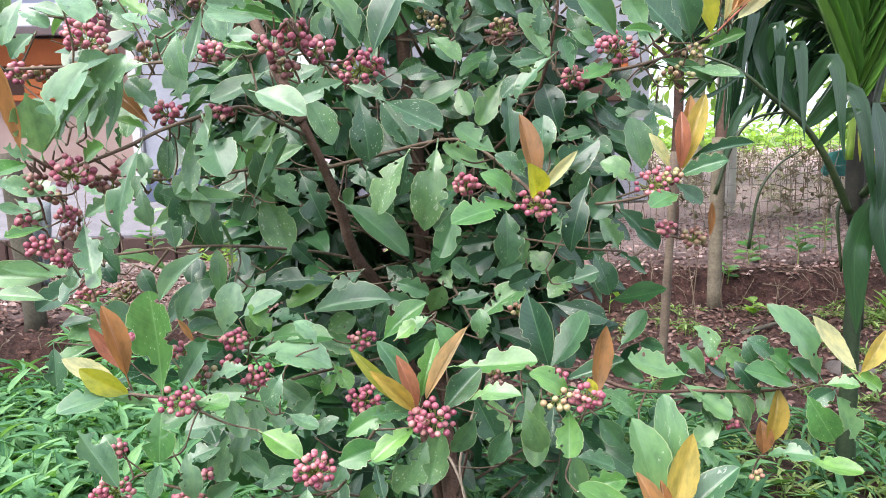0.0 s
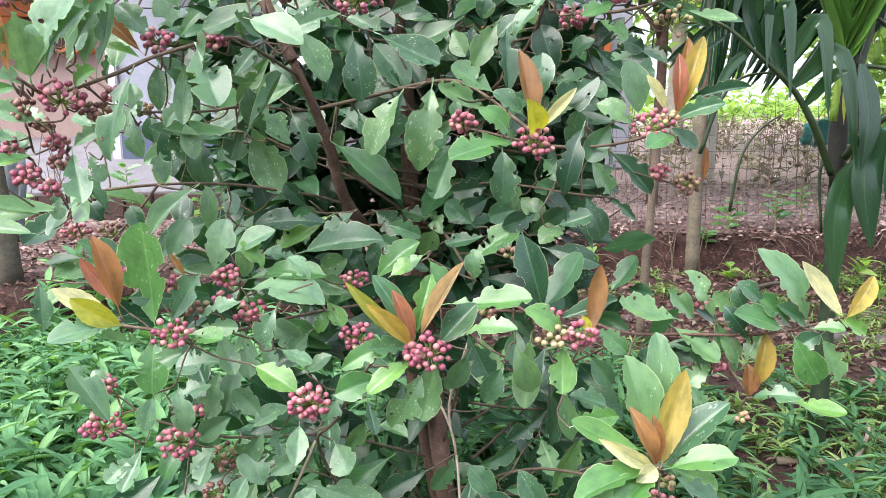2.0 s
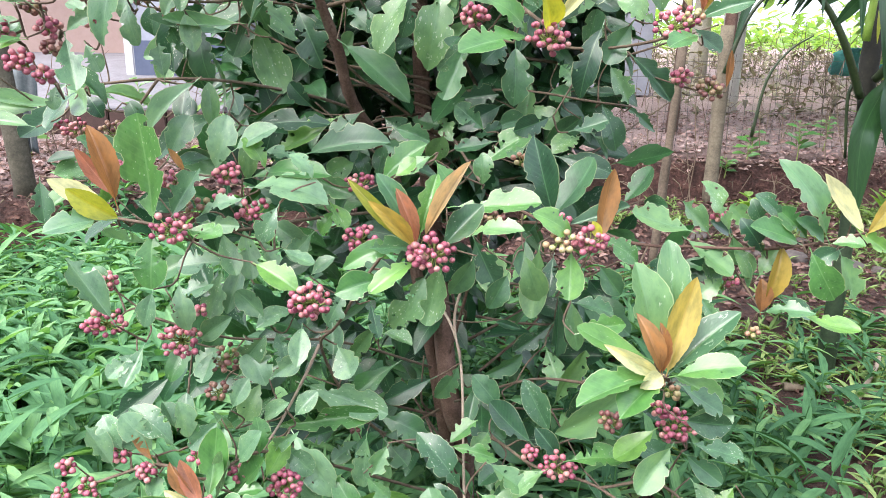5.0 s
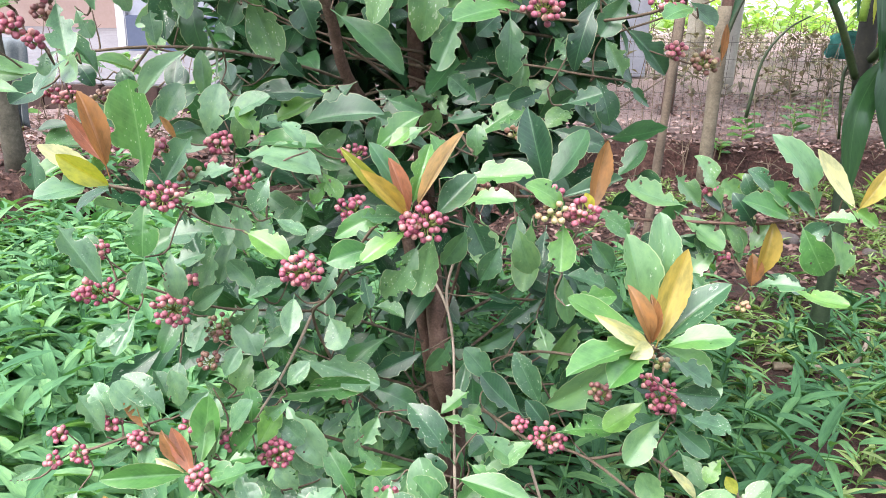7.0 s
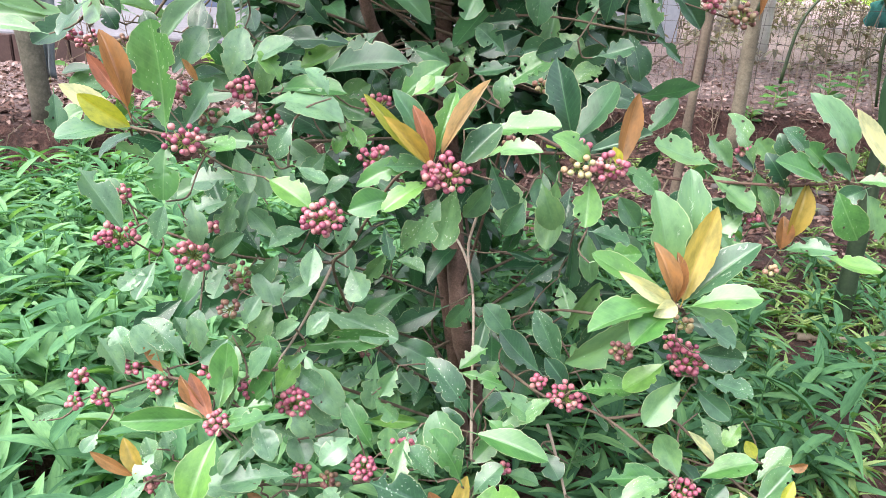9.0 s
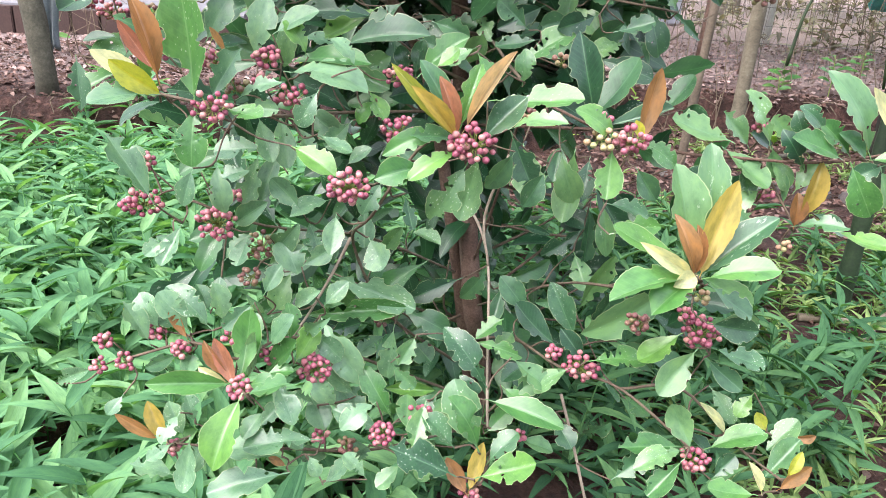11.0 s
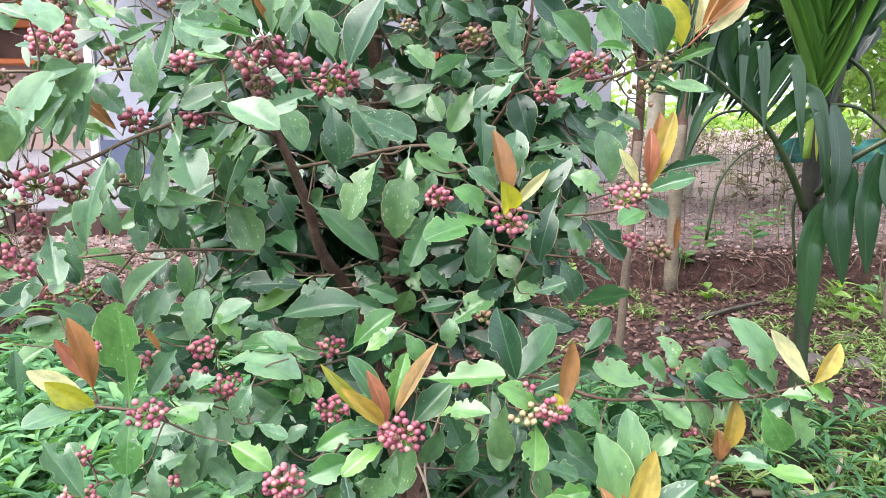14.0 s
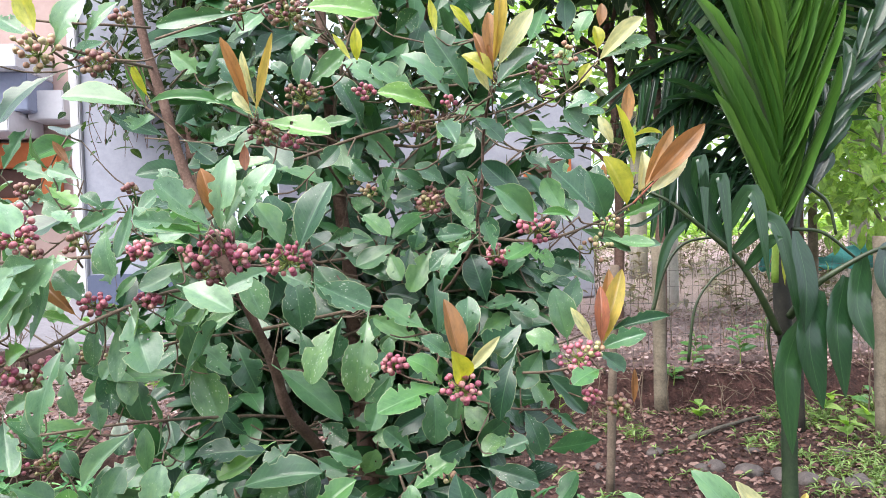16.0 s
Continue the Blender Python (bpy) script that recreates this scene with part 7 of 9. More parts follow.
leaf((0.054, 1.450, 1.810), (0.097, 1.401, 1.838), 0.044, "g", 2, (0.50, -0.85, 0.16))
leaf((-0.189, 1.450, 1.857), (-0.236, 1.415, 1.807), 0.044, "g", 0, (-0.17, -0.98, 0.06))
leaf((-0.239, 1.400, 1.412), (-0.189, 1.349, 1.431), 0.034, "g", 10, (-0.11, -0.92, 0.37))
leaf((-0.046, 1.500, 1.503), (-0.001, 1.451, 1.467), 0.037, "g", 1, (-0.02, -0.93, 0.36))
leaf((0.194, 1.400, 1.617), (0.158, 1.371, 1.563), 0.042, "g", 10, (-0.16, -0.98, 0.12))
leaf((0.282, 1.360, 1.568), (0.311, 1.307, 1.532), 0.034, "g", 17, (0.07, -0.99, 0.14))
leaf((-0.032, 1.460, 1.228), (0.014, 1.417, 1.274), 0.044, "g", 8, (-0.03, -1.00, 0.09))
leaf((0.144, 1.400, 1.387), (0.174, 1.363, 1.438), 0.042, "g", 18, (-0.02, -0.97, 0.25))
leaf((0.238, 1.400, 1.341), (0.276, 1.364, 1.373), 0.042, "g", 14, (-0.19, -0.81, 0.56))
leaf((0.116, 1.360, 1.246), (0.164, 1.317, 1.279), 0.040, "g", 0, (0.24, -0.87, 0.42))


# ---- trunk, limbs and twigs ----
stem("trunk", [(0.060, 1.620, -0.030), (0.045, 1.600, 0.300), (0.010, 1.500, 0.488), (-0.048, 1.698, 1.025), (-0.062, 1.717, 1.303), (-0.080, 1.702, 1.486), (-0.085, 1.619, 1.653), (-0.098, 1.604, 1.853), (-0.102, 1.610, 2.066)], 0.0240, 0.0100, BARK, 10)
stem("limb", [(0.050, 1.600, 0.050), (-0.040, 1.551, 0.620), (-0.109, 1.565, 0.940), (-0.179, 1.484, 1.086), (-0.201, 1.448, 1.190), (-0.228, 1.410, 1.276), (-0.254, 1.399, 1.343)], 0.0145, 0.0080, BARK, 10)
stem("limb", [(-0.254, 1.399, 1.343), (-0.272, 1.403, 1.381), (-0.357, 1.463, 1.565), (-0.390, 1.468, 1.695), (-0.423, 1.473, 1.814), (-0.440, 1.477, 1.933)], 0.0120, 0.0080, BARK, 8)
stem("branch", [(-0.232, 1.427, 1.255), (-0.105, 1.370, 1.282), (-0.004, 1.313, 1.303), (0.052, 1.261, 1.293), (0.115, 1.082, 1.235), (0.126, 1.039, 1.220)], 0.0035, 0.0026, TWIG_BARK, 6)
stem("branch", [(-0.183, 1.483, 1.077), (-0.237, 1.386, 1.106), (-0.341, 1.238, 1.140), (-0.443, 1.188, 1.145), (-0.541, 1.187, 1.135)], 0.0030, 0.0020, TWIG_BARK, 6)
stem("branch", [(-0.435, 1.188, 1.145), (-0.477, 1.202, 1.099), (-0.535, 1.277, 1.058)], 0.0025, 0.0016, TWIG_BARK, 6)
stem("branch", [(-0.196, 1.526, 1.028), (-0.126, 1.530, 1.052), (-0.056, 1.681, 1.047)], 0.0030, 0.0026, TWIG_BARK, 6)
stem("branch", [(-0.048, 1.677, 1.016), (0.005, 1.476, 1.026), (0.037, 1.271, 1.005), (0.049, 1.120, 1.004)], 0.0030, 0.0026, TWIG_BARK, 6)
stem("branch", [(-0.249, 1.395, 1.318), (-0.278, 1.218, 1.348), (-0.290, 1.097, 1.356), (-0.358, 1.013, 1.329), (-0.401, 0.968, 1.303), (-0.470, 0.945, 1.279), (-0.490, 0.907, 1.297)], 0.0030, 0.0020, TWIG_BARK, 6)
stem("branch", [(-0.266, 1.543, 1.507), (-0.302, 1.231, 1.441), (-0.329, 1.045, 1.417), (-0.430, 1.024, 1.411), (-0.559, 1.003, 1.407)], 0.0030, 0.0020, TWIG_BARK, 6)
stem("branch", [(-0.237, 1.427, 1.255), (-0.318, 1.286, 1.263), (-0.360, 1.204, 1.256), (-0.436, 1.103, 1.256)], 0.0025, 0.0020, TWIG_BARK, 6)
stem("branch", [(0.007, 1.522, 0.544), (0.043, 1.374, 0.766), (0.058, 1.269, 0.905), (0.080, 1.185, 0.963), (0.159, 1.013, 0.958), (0.198, 0.983, 0.957)], 0.0030, 0.0020, BARK, 6)
stem("branch", [(-0.005, 1.552, 0.844), (0.198, 1.259, 0.910), (0.289, 1.158, 0.906), (0.386, 1.157, 0.902), (0.511, 1.138, 0.907), (0.627, 1.132, 0.933)], 0.0035, 0.0020, BARK, 6)
stem("branch", [(0.422, 1.157, 0.901), (0.465, 1.149, 0.840), (0.484, 1.124, 0.808)], 0.0020, 0.0016, TWIG_BARK, 6)
stem("branch", [(0.028, 0.956, 0.527), (0.028, 1.080, 0.567), (0.026, 1.228, 0.669), (0.004, 1.303, 0.723), (-0.040, 1.371, 0.762)], 0.0022, 0.0026, PALE_TWIG, 6)
stem("branch", [(0.026, 1.228, 0.669), (0.015, 1.260, 0.749), (0.047, 1.251, 0.862)], 0.0025, 0.0026, PALE_TWIG, 6)
stem("branch", [(0.149, 1.065, 0.523), (0.171, 1.039, 0.457), (0.198, 1.004, 0.367), (0.229, 1.022, 0.275)], 0.0027, 0.0026, PALE_TWIG, 6)
stem("branch", [(-0.018, 1.385, 0.388), (-0.142, 1.234, 0.559), (-0.197, 1.140, 0.732), (-0.159, 1.063, 0.807), (-0.092, 1.004, 0.925), (-0.043, 0.932, 0.964)], 0.0030, 0.0020, TWIG_BARK, 6)
stem("branch", [(-0.201, 1.143, 0.740), (-0.229, 1.119, 0.681), (-0.257, 1.099, 0.630), (-0.275, 1.037, 0.612)], 0.0027, 0.0020, PALE_TWIG, 6)
stem("branch", [(-0.004, 1.317, 0.352), (-0.172, 1.160, 0.508), (-0.275, 1.037, 0.612), (-0.337, 0.961, 0.613), (-0.403, 0.967, 0.632), (-0.506, 0.972, 0.595)], 0.0030, 0.0020, TWIG_BARK, 6)
stem("branch", [(0.011, 1.293, 0.291), (-0.149, 1.062, 0.397), (-0.259, 0.950, 0.472), (-0.345, 0.930, 0.481), (-0.423, 0.921, 0.491)], 0.0030, 0.0020, TWIG_BARK, 6)
stem("branch", [(0.025, 1.403, 0.433), (0.076, 1.184, 0.555), (0.136, 1.037, 0.589), (0.225, 1.002, 0.577), (0.331, 0.956, 0.509)], 0.0030, 0.0020, TWIG_BARK, 6)
stem("branch", [(0.020, 1.383, 0.519), (0.142, 1.176, 0.667), (0.225, 0.994, 0.745), (0.261, 0.871, 0.819)], 0.0025, 0.0020, TWIG_BARK, 6)
stem("branch", [(0.225, 1.002, 0.577), (0.316, 1.006, 0.581), (0.403, 0.978, 0.507), (0.467, 0.935, 0.476)], 0.0025, 0.0020, TWIG_BARK, 6)
stem("branch", [(0.027, 1.256, 0.198), (0.043, 1.028, 0.435), (0.023, 0.910, 0.464)], 0.0025, 0.0020, TWIG_BARK, 6)
stem("branch", [(-0.063, 1.555, 0.869), (-0.226, 1.258, 0.916), (-0.306, 1.060, 0.946), (-0.352, 0.963, 0.976), (-0.408, 0.935, 0.993)], 0.0030, 0.0020, TWIG_BARK, 6)
stem("branch", [(-0.028, 1.498, 0.539), (-0.183, 1.238, 0.705), (-0.326, 1.098, 0.768), (-0.430, 1.043, 0.825)], 0.0025, 0.0020, TWIG_BARK, 6)
stem("branch", [(-0.079, 1.613, 1.425), (-0.153, 1.296, 1.411), (-0.167, 0.997, 1.417), (-0.163, 0.867, 1.436)], 0.0030, 0.0020, TWIG_BARK, 6)
stem("branch", [(-0.201, 1.453, 1.560), (-0.115, 1.398, 1.578), (-0.025, 1.373, 1.604), (0.068, 1.338, 1.622), (0.152, 1.263, 1.623), (0.197, 1.160, 1.637)], 0.0030, 0.0020, TWIG_BARK, 6)
stem("branch", [(-0.084, 1.618, 1.617), (-0.133, 1.350, 1.599), (-0.162, 1.131, 1.603)], 0.0025, 0.0020, TWIG_BARK, 6)
stem("branch", [(-0.028, 1.583, 1.163), (0.141, 1.377, 1.336), (0.186, 1.297, 1.467), (0.196, 1.279, 1.591), (0.196, 1.170, 1.648)], 0.0030, 0.0026, BARK, 6)
stem("branch", [(0.190, 1.325, 1.417), (0.290, 1.269, 1.409), (0.395, 1.293, 1.438), (0.455, 1.290, 1.467)], 0.0030, 0.0020, TWIG_BARK, 6)
stem("branch", [(0.455, 1.290, 1.467), (0.482, 1.279, 1.495), (0.498, 1.279, 1.509)], 0.0020, 0.0013, RED_STALK, 6)
stem("branch", [(0.197, 1.299, 1.574), (0.240, 1.277, 1.614), (0.326, 1.222, 1.650), (0.368, 1.171, 1.690)], 0.0020, 0.0013, TWIG_BARK, 6)
stem("branch", [(0.201, 1.307, 1.506), (0.286, 1.323, 1.574), (0.444, 1.344, 1.577)], 0.0020, 0.0013, TWIG_BARK, 6)
stem("branch", [(-0.409, 1.471, 1.760), (-0.375, 1.217, 1.714), (-0.372, 1.016, 1.684), (-0.399, 0.958, 1.692)], 0.0030, 0.0020, TWIG_BARK, 6)
stem("branch", [(-0.411, 1.473, 1.836), (-0.445, 1.374, 1.815), (-0.523, 1.329, 1.809), (-0.599, 1.334, 1.821)], 0.0025, 0.0020, TWIG_BARK, 6)
stem("branch", [(-0.401, 1.472, 1.814), (-0.295, 1.365, 1.810), (-0.196, 1.258, 1.802), (-0.082, 1.151, 1.799)], 0.0025, 0.0020, TWIG_BARK, 6)
stem("branch", [(-0.319, 1.416, 1.798), (-0.320, 1.436, 1.772), (-0.378, 1.468, 1.722)], 0.0025, 0.0020, TWIG_BARK, 6)
stem("branch", [(-0.096, 1.619, 1.618), (-0.034, 1.499, 1.825), (0.012, 1.497, 1.856)], 0.0030, 0.0026, TWIG_BARK, 6)
stem("branch", [(-0.051, 1.708, 1.241), (0.077, 1.402, 1.217), (0.197, 1.248, 1.195), (0.293, 1.150, 1.209), (0.350, 1.144, 1.242)], 0.0030, 0.0020, TWIG_BARK, 6)
stem("branch", [(-0.055, 1.687, 1.091), (0.120, 1.439, 1.117), (0.241, 1.337, 1.107), (0.318, 1.366, 1.096)], 0.0025, 0.0020, TWIG_BARK, 6)


# ---- inner foliage ----
def inner_foliage():
    """Leaves behind the outermost ones, coloured dark for shade: a chewed middle layer and a simpler core."""
    rng = random.Random(5)
    core, middle = [], []
    while len(core) < 2600:
        x, y, z = rng.uniform(-0.6, 0.5), rng.uniform(1.5, 2.25), rng.uniform(0.3, 2.15)
        half = 0.41 + 0.06 * math.sin(z * 5 + 1)
        if ((x + 0.07) / half) ** 2 + ((y - 1.85) / 0.38) ** 2 > 1:
            continue
        if rng.random() > (0.2 if z < 0.88 else 1.0 if z < 1.45 else 0.45):
            continue
        if z > 1.4 and noise.noise(Vector((x, y * 0.4, z)) * 6) < -0.1:
            continue
        if y < 1.8 and (abs(x + 0.055) < 0.06 or abs(x + 0.2 + 0.3 * (z - 1.1)) < 0.06) and 0.9 < z < 1.5:
            continue
        core.append(((x, y, z), (x * 1.2, (y - 1.8) * 1.2, 0.1)))
    while len(middle) < 260:
        z = rng.uniform(0.42, 2.05)
        wide = 0.58 if z < 0.82 else (0.5 if z < 1.25 else 0.46)
        x = rng.uniform(-wide, wide - (0.04 if z < 0.82 or z > 1.25 else 0.14))
        y = (rng.uniform(1.5, 1.95) if z > 0.98 else rng.uniform(1.24, 1.7)) + 0.25 * (x / 0.6) ** 2
        if z > 1.1 and x < -0.3 and rng.random() < 0.6:
            continue
        if 0.5 < z < 0.9 and -0.2 < x < 0.2 and rng.random() < 0.75:
            continue
        if y > 1.35 and (abs(x + 0.055) < 0.09 or abs(x + 0.2 + 0.3 * (z - 1.1)) < 0.09) and 0.95 < z < 1.5:
            continue
        if noise.noise(Vector((x, y, z)) * 5) < -0.2:
            continue
        way = Vector((x * 1.4 + rng.gauss(0, 0.5), -0.35 + rng.gauss(0, 0.35), rng.gauss(-0.05, 0.6))).normalized()
        facing = (rng.gauss(0, 0.35), -0.8 + rng.gauss(0, 0.25), 0.55 + rng.gauss(0, 0.3))
        middle.append(((x, y, z), way, facing))
    leaf_cloud("foliage", core, LEAF_SHADED, shrub, "dense inner leaves, their green darkened for shade", rng, (0.08, 0.13), 0.42, inverse=SHRUB_INVERSE)
    leaf_fill("foliage", middle, LEAF_SHADED, shrub, "crowded chewed green leaves behind the outer ones", rng, (0.085, 0.135), 0.44, SHRUB_INVERSE)


inner_foliage()


def side_boughs():
    """Leaves on the boughs that reach sideways out of the crown."""
    rng = random.Random(41)
    for lo, hi, n in (((-0.74, 1.1, 1.06), (-0.28, 1.42, 1.52), 60), ((-0.6, 1.15, 1.5), (-0.15, 1.45, 1.72), 22), ((-0.72, 1.2, 0.86), (-0.42, 1.45, 1.02), 16)):
        for k in range(n):
            at = Vector([rng.uniform(a, b) for a, b in zip(lo, hi)])
            if noise.noise(at * 6) < -0.12:
                continue
            way = Vector((rng.gauss(-0.2, 0.6), rng.gauss(-0.35, 0.35), rng.gauss(0.0, 0.6))).normalized()
            ln = rng.uniform(0.075, 0.12)
            leaf(at, at + way * ln, ln * rng.uniform(0.36, 0.48), "g" if rng.random() < 0.8 else "l", rng.randrange(16), (rng.gauss(0, 0.35), -0.7 + rng.gauss(0, 0.25), 0.65 + rng.gauss(0, 0.3)))


side_boughs()


def twiglets():
    """Thin shoots that join the foot of each leaf and berry stalk to the nearest wood."""
    nodes = np.array([tuple(p) for p in STEM_NODES])
    left = [Vector(p) for p in LEAF_FEET]
    bm = bmesh.new()
    rng = random.Random(12)
    gaps = [float(np.min(np.linalg.norm(nodes - np.array(tuple(p)), axis=1))) for p in left]
    for k in sorted(range(len(left)), key=lambda i: gaps[i]):
        p = left[k]
        far = np.linalg.norm(nodes - np.array(tuple(p)), axis=1) + 1.6 * np.maximum(0, p.y - 0.003 - nodes[:, 1])
        i = int(np.argmin(far))
        q = Vector(nodes[i])
        if (q - p).length > 0.3:
            continue
        mid = p.lerp(q, 0.5) + Vector((rng.gauss(0, 0.006), 0.012, -0.008 + rng.gauss(0, 0.006)))
        path = smooth_path([q, mid, p], 3)
        tube(bm, path, [0.0018 - 0.00012 * j for j in range(len(path))], 5)
        nodes = np.vstack([nodes, np.array([tuple(v) for v in path[2:]])])
    ob = part("twigwork", bm, TWIG_BARK, shrub, "thin brown shoots that bear the leaves")
    ob.matrix_parent_inverse = SHRUB_INVERSE
    tagged(ob, kind="stuff")


twiglets()


def inner_twigs():
    rng = random.Random(8)
    bm = bmesh.new()
    for _ in range(70):
        z = rng.uniform(0.25, 1.9)
        a = rng.uniform(0, 2 * math.pi)
        p = Vector((0.02 + rng.uniform(-0.06, 0.06), 1.62, z))
        q = p + Vector((math.cos(a) * rng.uniform(0.2, 0.5), math.sin(a) * rng.uniform(0.15, 0.35), rng.uniform(-0.05, 0.28)))
        m = (p + q) / 2 + Vector((rng.uniform(-0.05, 0.05), 0, rng.uniform(-0.06, 0.02)))
        tube(bm, smooth_path([p, m, q], 4), [0.004 - 0.0003 * k for k in range(9)], 5)
    ob = part("twigwork", bm, TWIG_BARK, shrub, "tangle of thin brown twigs")
    ob.matrix_parent_inverse = SHRUB_INVERSE
    tagged(ob, kind="stuff")


inner_twigs()


# ---- fence posts ----
def fence_post(x, y, top, r, lean, mat, label, group="", lean_y=0.0):
    z0 = ground_height(x, y) - 0.05
    ob = thing("fence_post", (x, y, z0), label, "post", group)
    bm = tube(bmesh.new(), [(lean * k / 7 * (top - z0), lean_y * k / 7 * (top - z0), (top - z0) * k / 7) for k in range(8)], [r * (1.06 - 0.015 * k) for k in range(8)], 12, 0.3)
    part("post_body", bm, mat, ob)
    return ob


POST_WOOD = rough_material("grey_post_wood", [(0.3, (0.07, 0.058, 0.042)), (0.5, (0.15, 0.125, 0.09)), (0.75, (0.26, 0.225, 0.17))], 9, 0.9, 0.004)
# Post wood darkened for the left post's shade; a dark fallen branch reuses it.
SHADED_POST = rough_material("shaded_post_wood", [(0.3, (0.03, 0.026, 0.02)), (0.5, (0.075, 0.066, 0.05)), (0.75, (0.16, 0.14, 0.11))], 9, 0.9, 0.004)
STAKE_WOOD = rough_material("stake_wood", [(0.3, (0.06, 0.045, 0.034)), (0.5, (0.12, 0.09, 0.066)), (0.75, (0.22, 0.17, 0.13))], 12, 0.85, 0.003)
fence_post(1.115, 3.9, 1.22, 0.022, 0.05, STAKE_WOOD, "slim brown wooden stake in the soil")
fence_post(2.0, 5.6, 1.28, 0.05, 0.0, POST_WOOD, "weathered grey-brown fence post", "fence posts")
fence_post(-2.27, 4.12, 1.3, 0.058, -0.06, SHADED_POST, "weathered grey wooden fence post", "fence posts")
fence_post(3.08, 4.6, 1.3, 0.045, 0.0, POST_WOOD, "weathered pale fence post beside the palm", "fence posts")
fence_post(4.9, 8.6, 1.6, 0.05, 0.0, POST_WOOD, "weathered grey fence post on the raised bed", "fence posts")
fence_post(3.6, 9.8, 3.2, 0.13, 0.0, rough_material("pale_trunk", [(0.3, (0.4, 0.37, 0.32)), (0.6, (0.6, 0.57, 0.52)), (0.8, (0.7, 0.68, 0.63))], 6, 0.9, 0.004), "pale grey upright pillar behind the bed")


# ---- creeper on the white wall ----
def creeper():
    rng = random.Random(19)
    ob = thing("creeper", (-2.5, 7.55, 2.9), "dry dark creeper hanging over the white wall ledge", "creeper")
    spots = []
    for k in range(26):
        x = rng.uniform(-0.3, 0.32)
        p = Vector((x, rng.uniform(-0.03, 0.0), 0.05))
        drop = rng.uniform(0.15, 0.75)
        q = p + Vector((rng.gauss(0, 0.05), -0.03, -drop))
        m = p.lerp(q, 0.5) + Vector((rng.gauss(0, 0.04), -0.04, 0))
        path = smooth_path([p, m, q], 4)
        part("vine", tube(bmesh.new(), path, [0.006 - 0.0004 * i for i in range(9)], 5), BARK, ob)
        spots += [(v, (rng.gauss(0, 0.4), -0.5, -0.6)) for v in path[2:] if rng.random() < 0.45]
    leaf_cloud("vine_leaves", spots, TREE_LEAF, ob, "small dark leaves", rng, (0.04, 0.09), 0.45)


# ---- wire fence along the bed ----
def wire_fence():
    wire = rough_material("fence_wire", [(0.3, (0.05, 0.045, 0.045)), (0.7, (0.12, 0.11, 0.1))], 20, 0.6, 0.001)
    ob = thing("wire_fence", (1.7, 6.6, 0.2), "thin grey wire mesh fence on the bed", "fence")
    bm = bmesh.new()
    rng = random.Random(3)
    for k in range(64):
        x = -1.0 + 0.115 * k + rng.uniform(-0.02, 0.02)
        tube(bm, [(x - 1.7, 0, 0), (x - 1.7 + rng.uniform(-0.03, 0.03), 0, 0.45), (x - 1.7, 0, 0.86)], [0.0019] * 3, 4)
    for z in (0.1, 0.24, 0.38, 0.52, 0.66, 0.8):
        tube(bm, [(-2.7 + 0.92 * k, rng.uniform(-0.01, 0.01), z + rng.uniform(-0.015, 0.015)) for k in range(9)], [0.0019] * 9, 4)
    tagged(part("mesh", bm, wire, ob), kind="stuff")


wire_fence()


# ---- house ----
def wall_paint(name, a, b, c, scale=1.3):
    return rough_material(name, [(0.3, a), (0.55, b), (0.8, c)], scale, 0.8, 0.001, 14)


WHITE = wall_paint("white_wall_paint", (0.25, 0.265, 0.32), (0.335, 0.35, 0.42), (0.41, 0.42, 0.485))
TRIM_WHITE = wall_paint("white_trim_paint", (0.42, 0.42, 0.45), (0.5, 0.5, 0.53), (0.57, 0.57, 0.6))
PINK_WALL = wall_paint("pale_pink_wall_paint", (0.31, 0.215, 0.19), (0.37, 0.265, 0.24), (0.42, 0.32, 0.285), 1.5)
ORANGE = wall_paint("orange_paint", (0.36, 0.10, 0.03), (0.44, 0.13, 0.04), (0.5, 0.17, 0.06), 3)
# Blue-grey is the shadow under the canopy, put into the colour.
SOFFIT_SHADE = wall_paint("soffit_shade_tone", (0.16, 0.18, 0.25), (0.2, 0.23, 0.32), (0.25, 0.28, 0.37), 2)
PLINTH_BLUE = wall_paint("plinth_blue_paint", (0.06, 0.075, 0.13), (0.085, 0.105, 0.17), (0.12, 0.14, 0.21), 2)
DARK = wall_paint("dark_brown_shutter", (0.05, 0.025, 0.02), (0.09, 0.045, 0.035), (0.12, 0.06, 0.05), 3)
PAVING = rough_material("grey_concrete", [(0.3, (0.12, 0.115, 0.13)), (0.5, (0.175, 0.168, 0.19)), (0.75, (0.235, 0.225, 0.25))], 4, 0.9, 0.003)
BRICK = rough_material("dark_brick", [(0.3, (0.035, 0.02, 0.018)), (0.6, (0.065, 0.036, 0.032)), (0.8, (0.11, 0.065, 0.058))], 8, 0.9, 0.005)


def box(bm, lo, hi, bevel=0.01):
    v = bmesh.ops.create_cube(bm, size=1)["verts"]
    bmesh.ops.scale(bm, vec=[h - l for l, h in zip(lo, hi)], verts=v)
    bmesh.ops.translate(bm, vec=[(h + l) / 2 for l, h in zip(lo, hi)], verts=v)
    if bevel:
        edges = list({e for q in v for e in q.link_edges})
        bmesh.ops.bevel(bm, geom=edges, offset=bevel, segments=2, affect="EDGES")
    return bm


house = thing("house", (-2.5, 9, 0.36), "white and pale pink house with orange window frames", "house")
HOUSE_INV = Matrix.Translation((2.5, -9, -0.36))


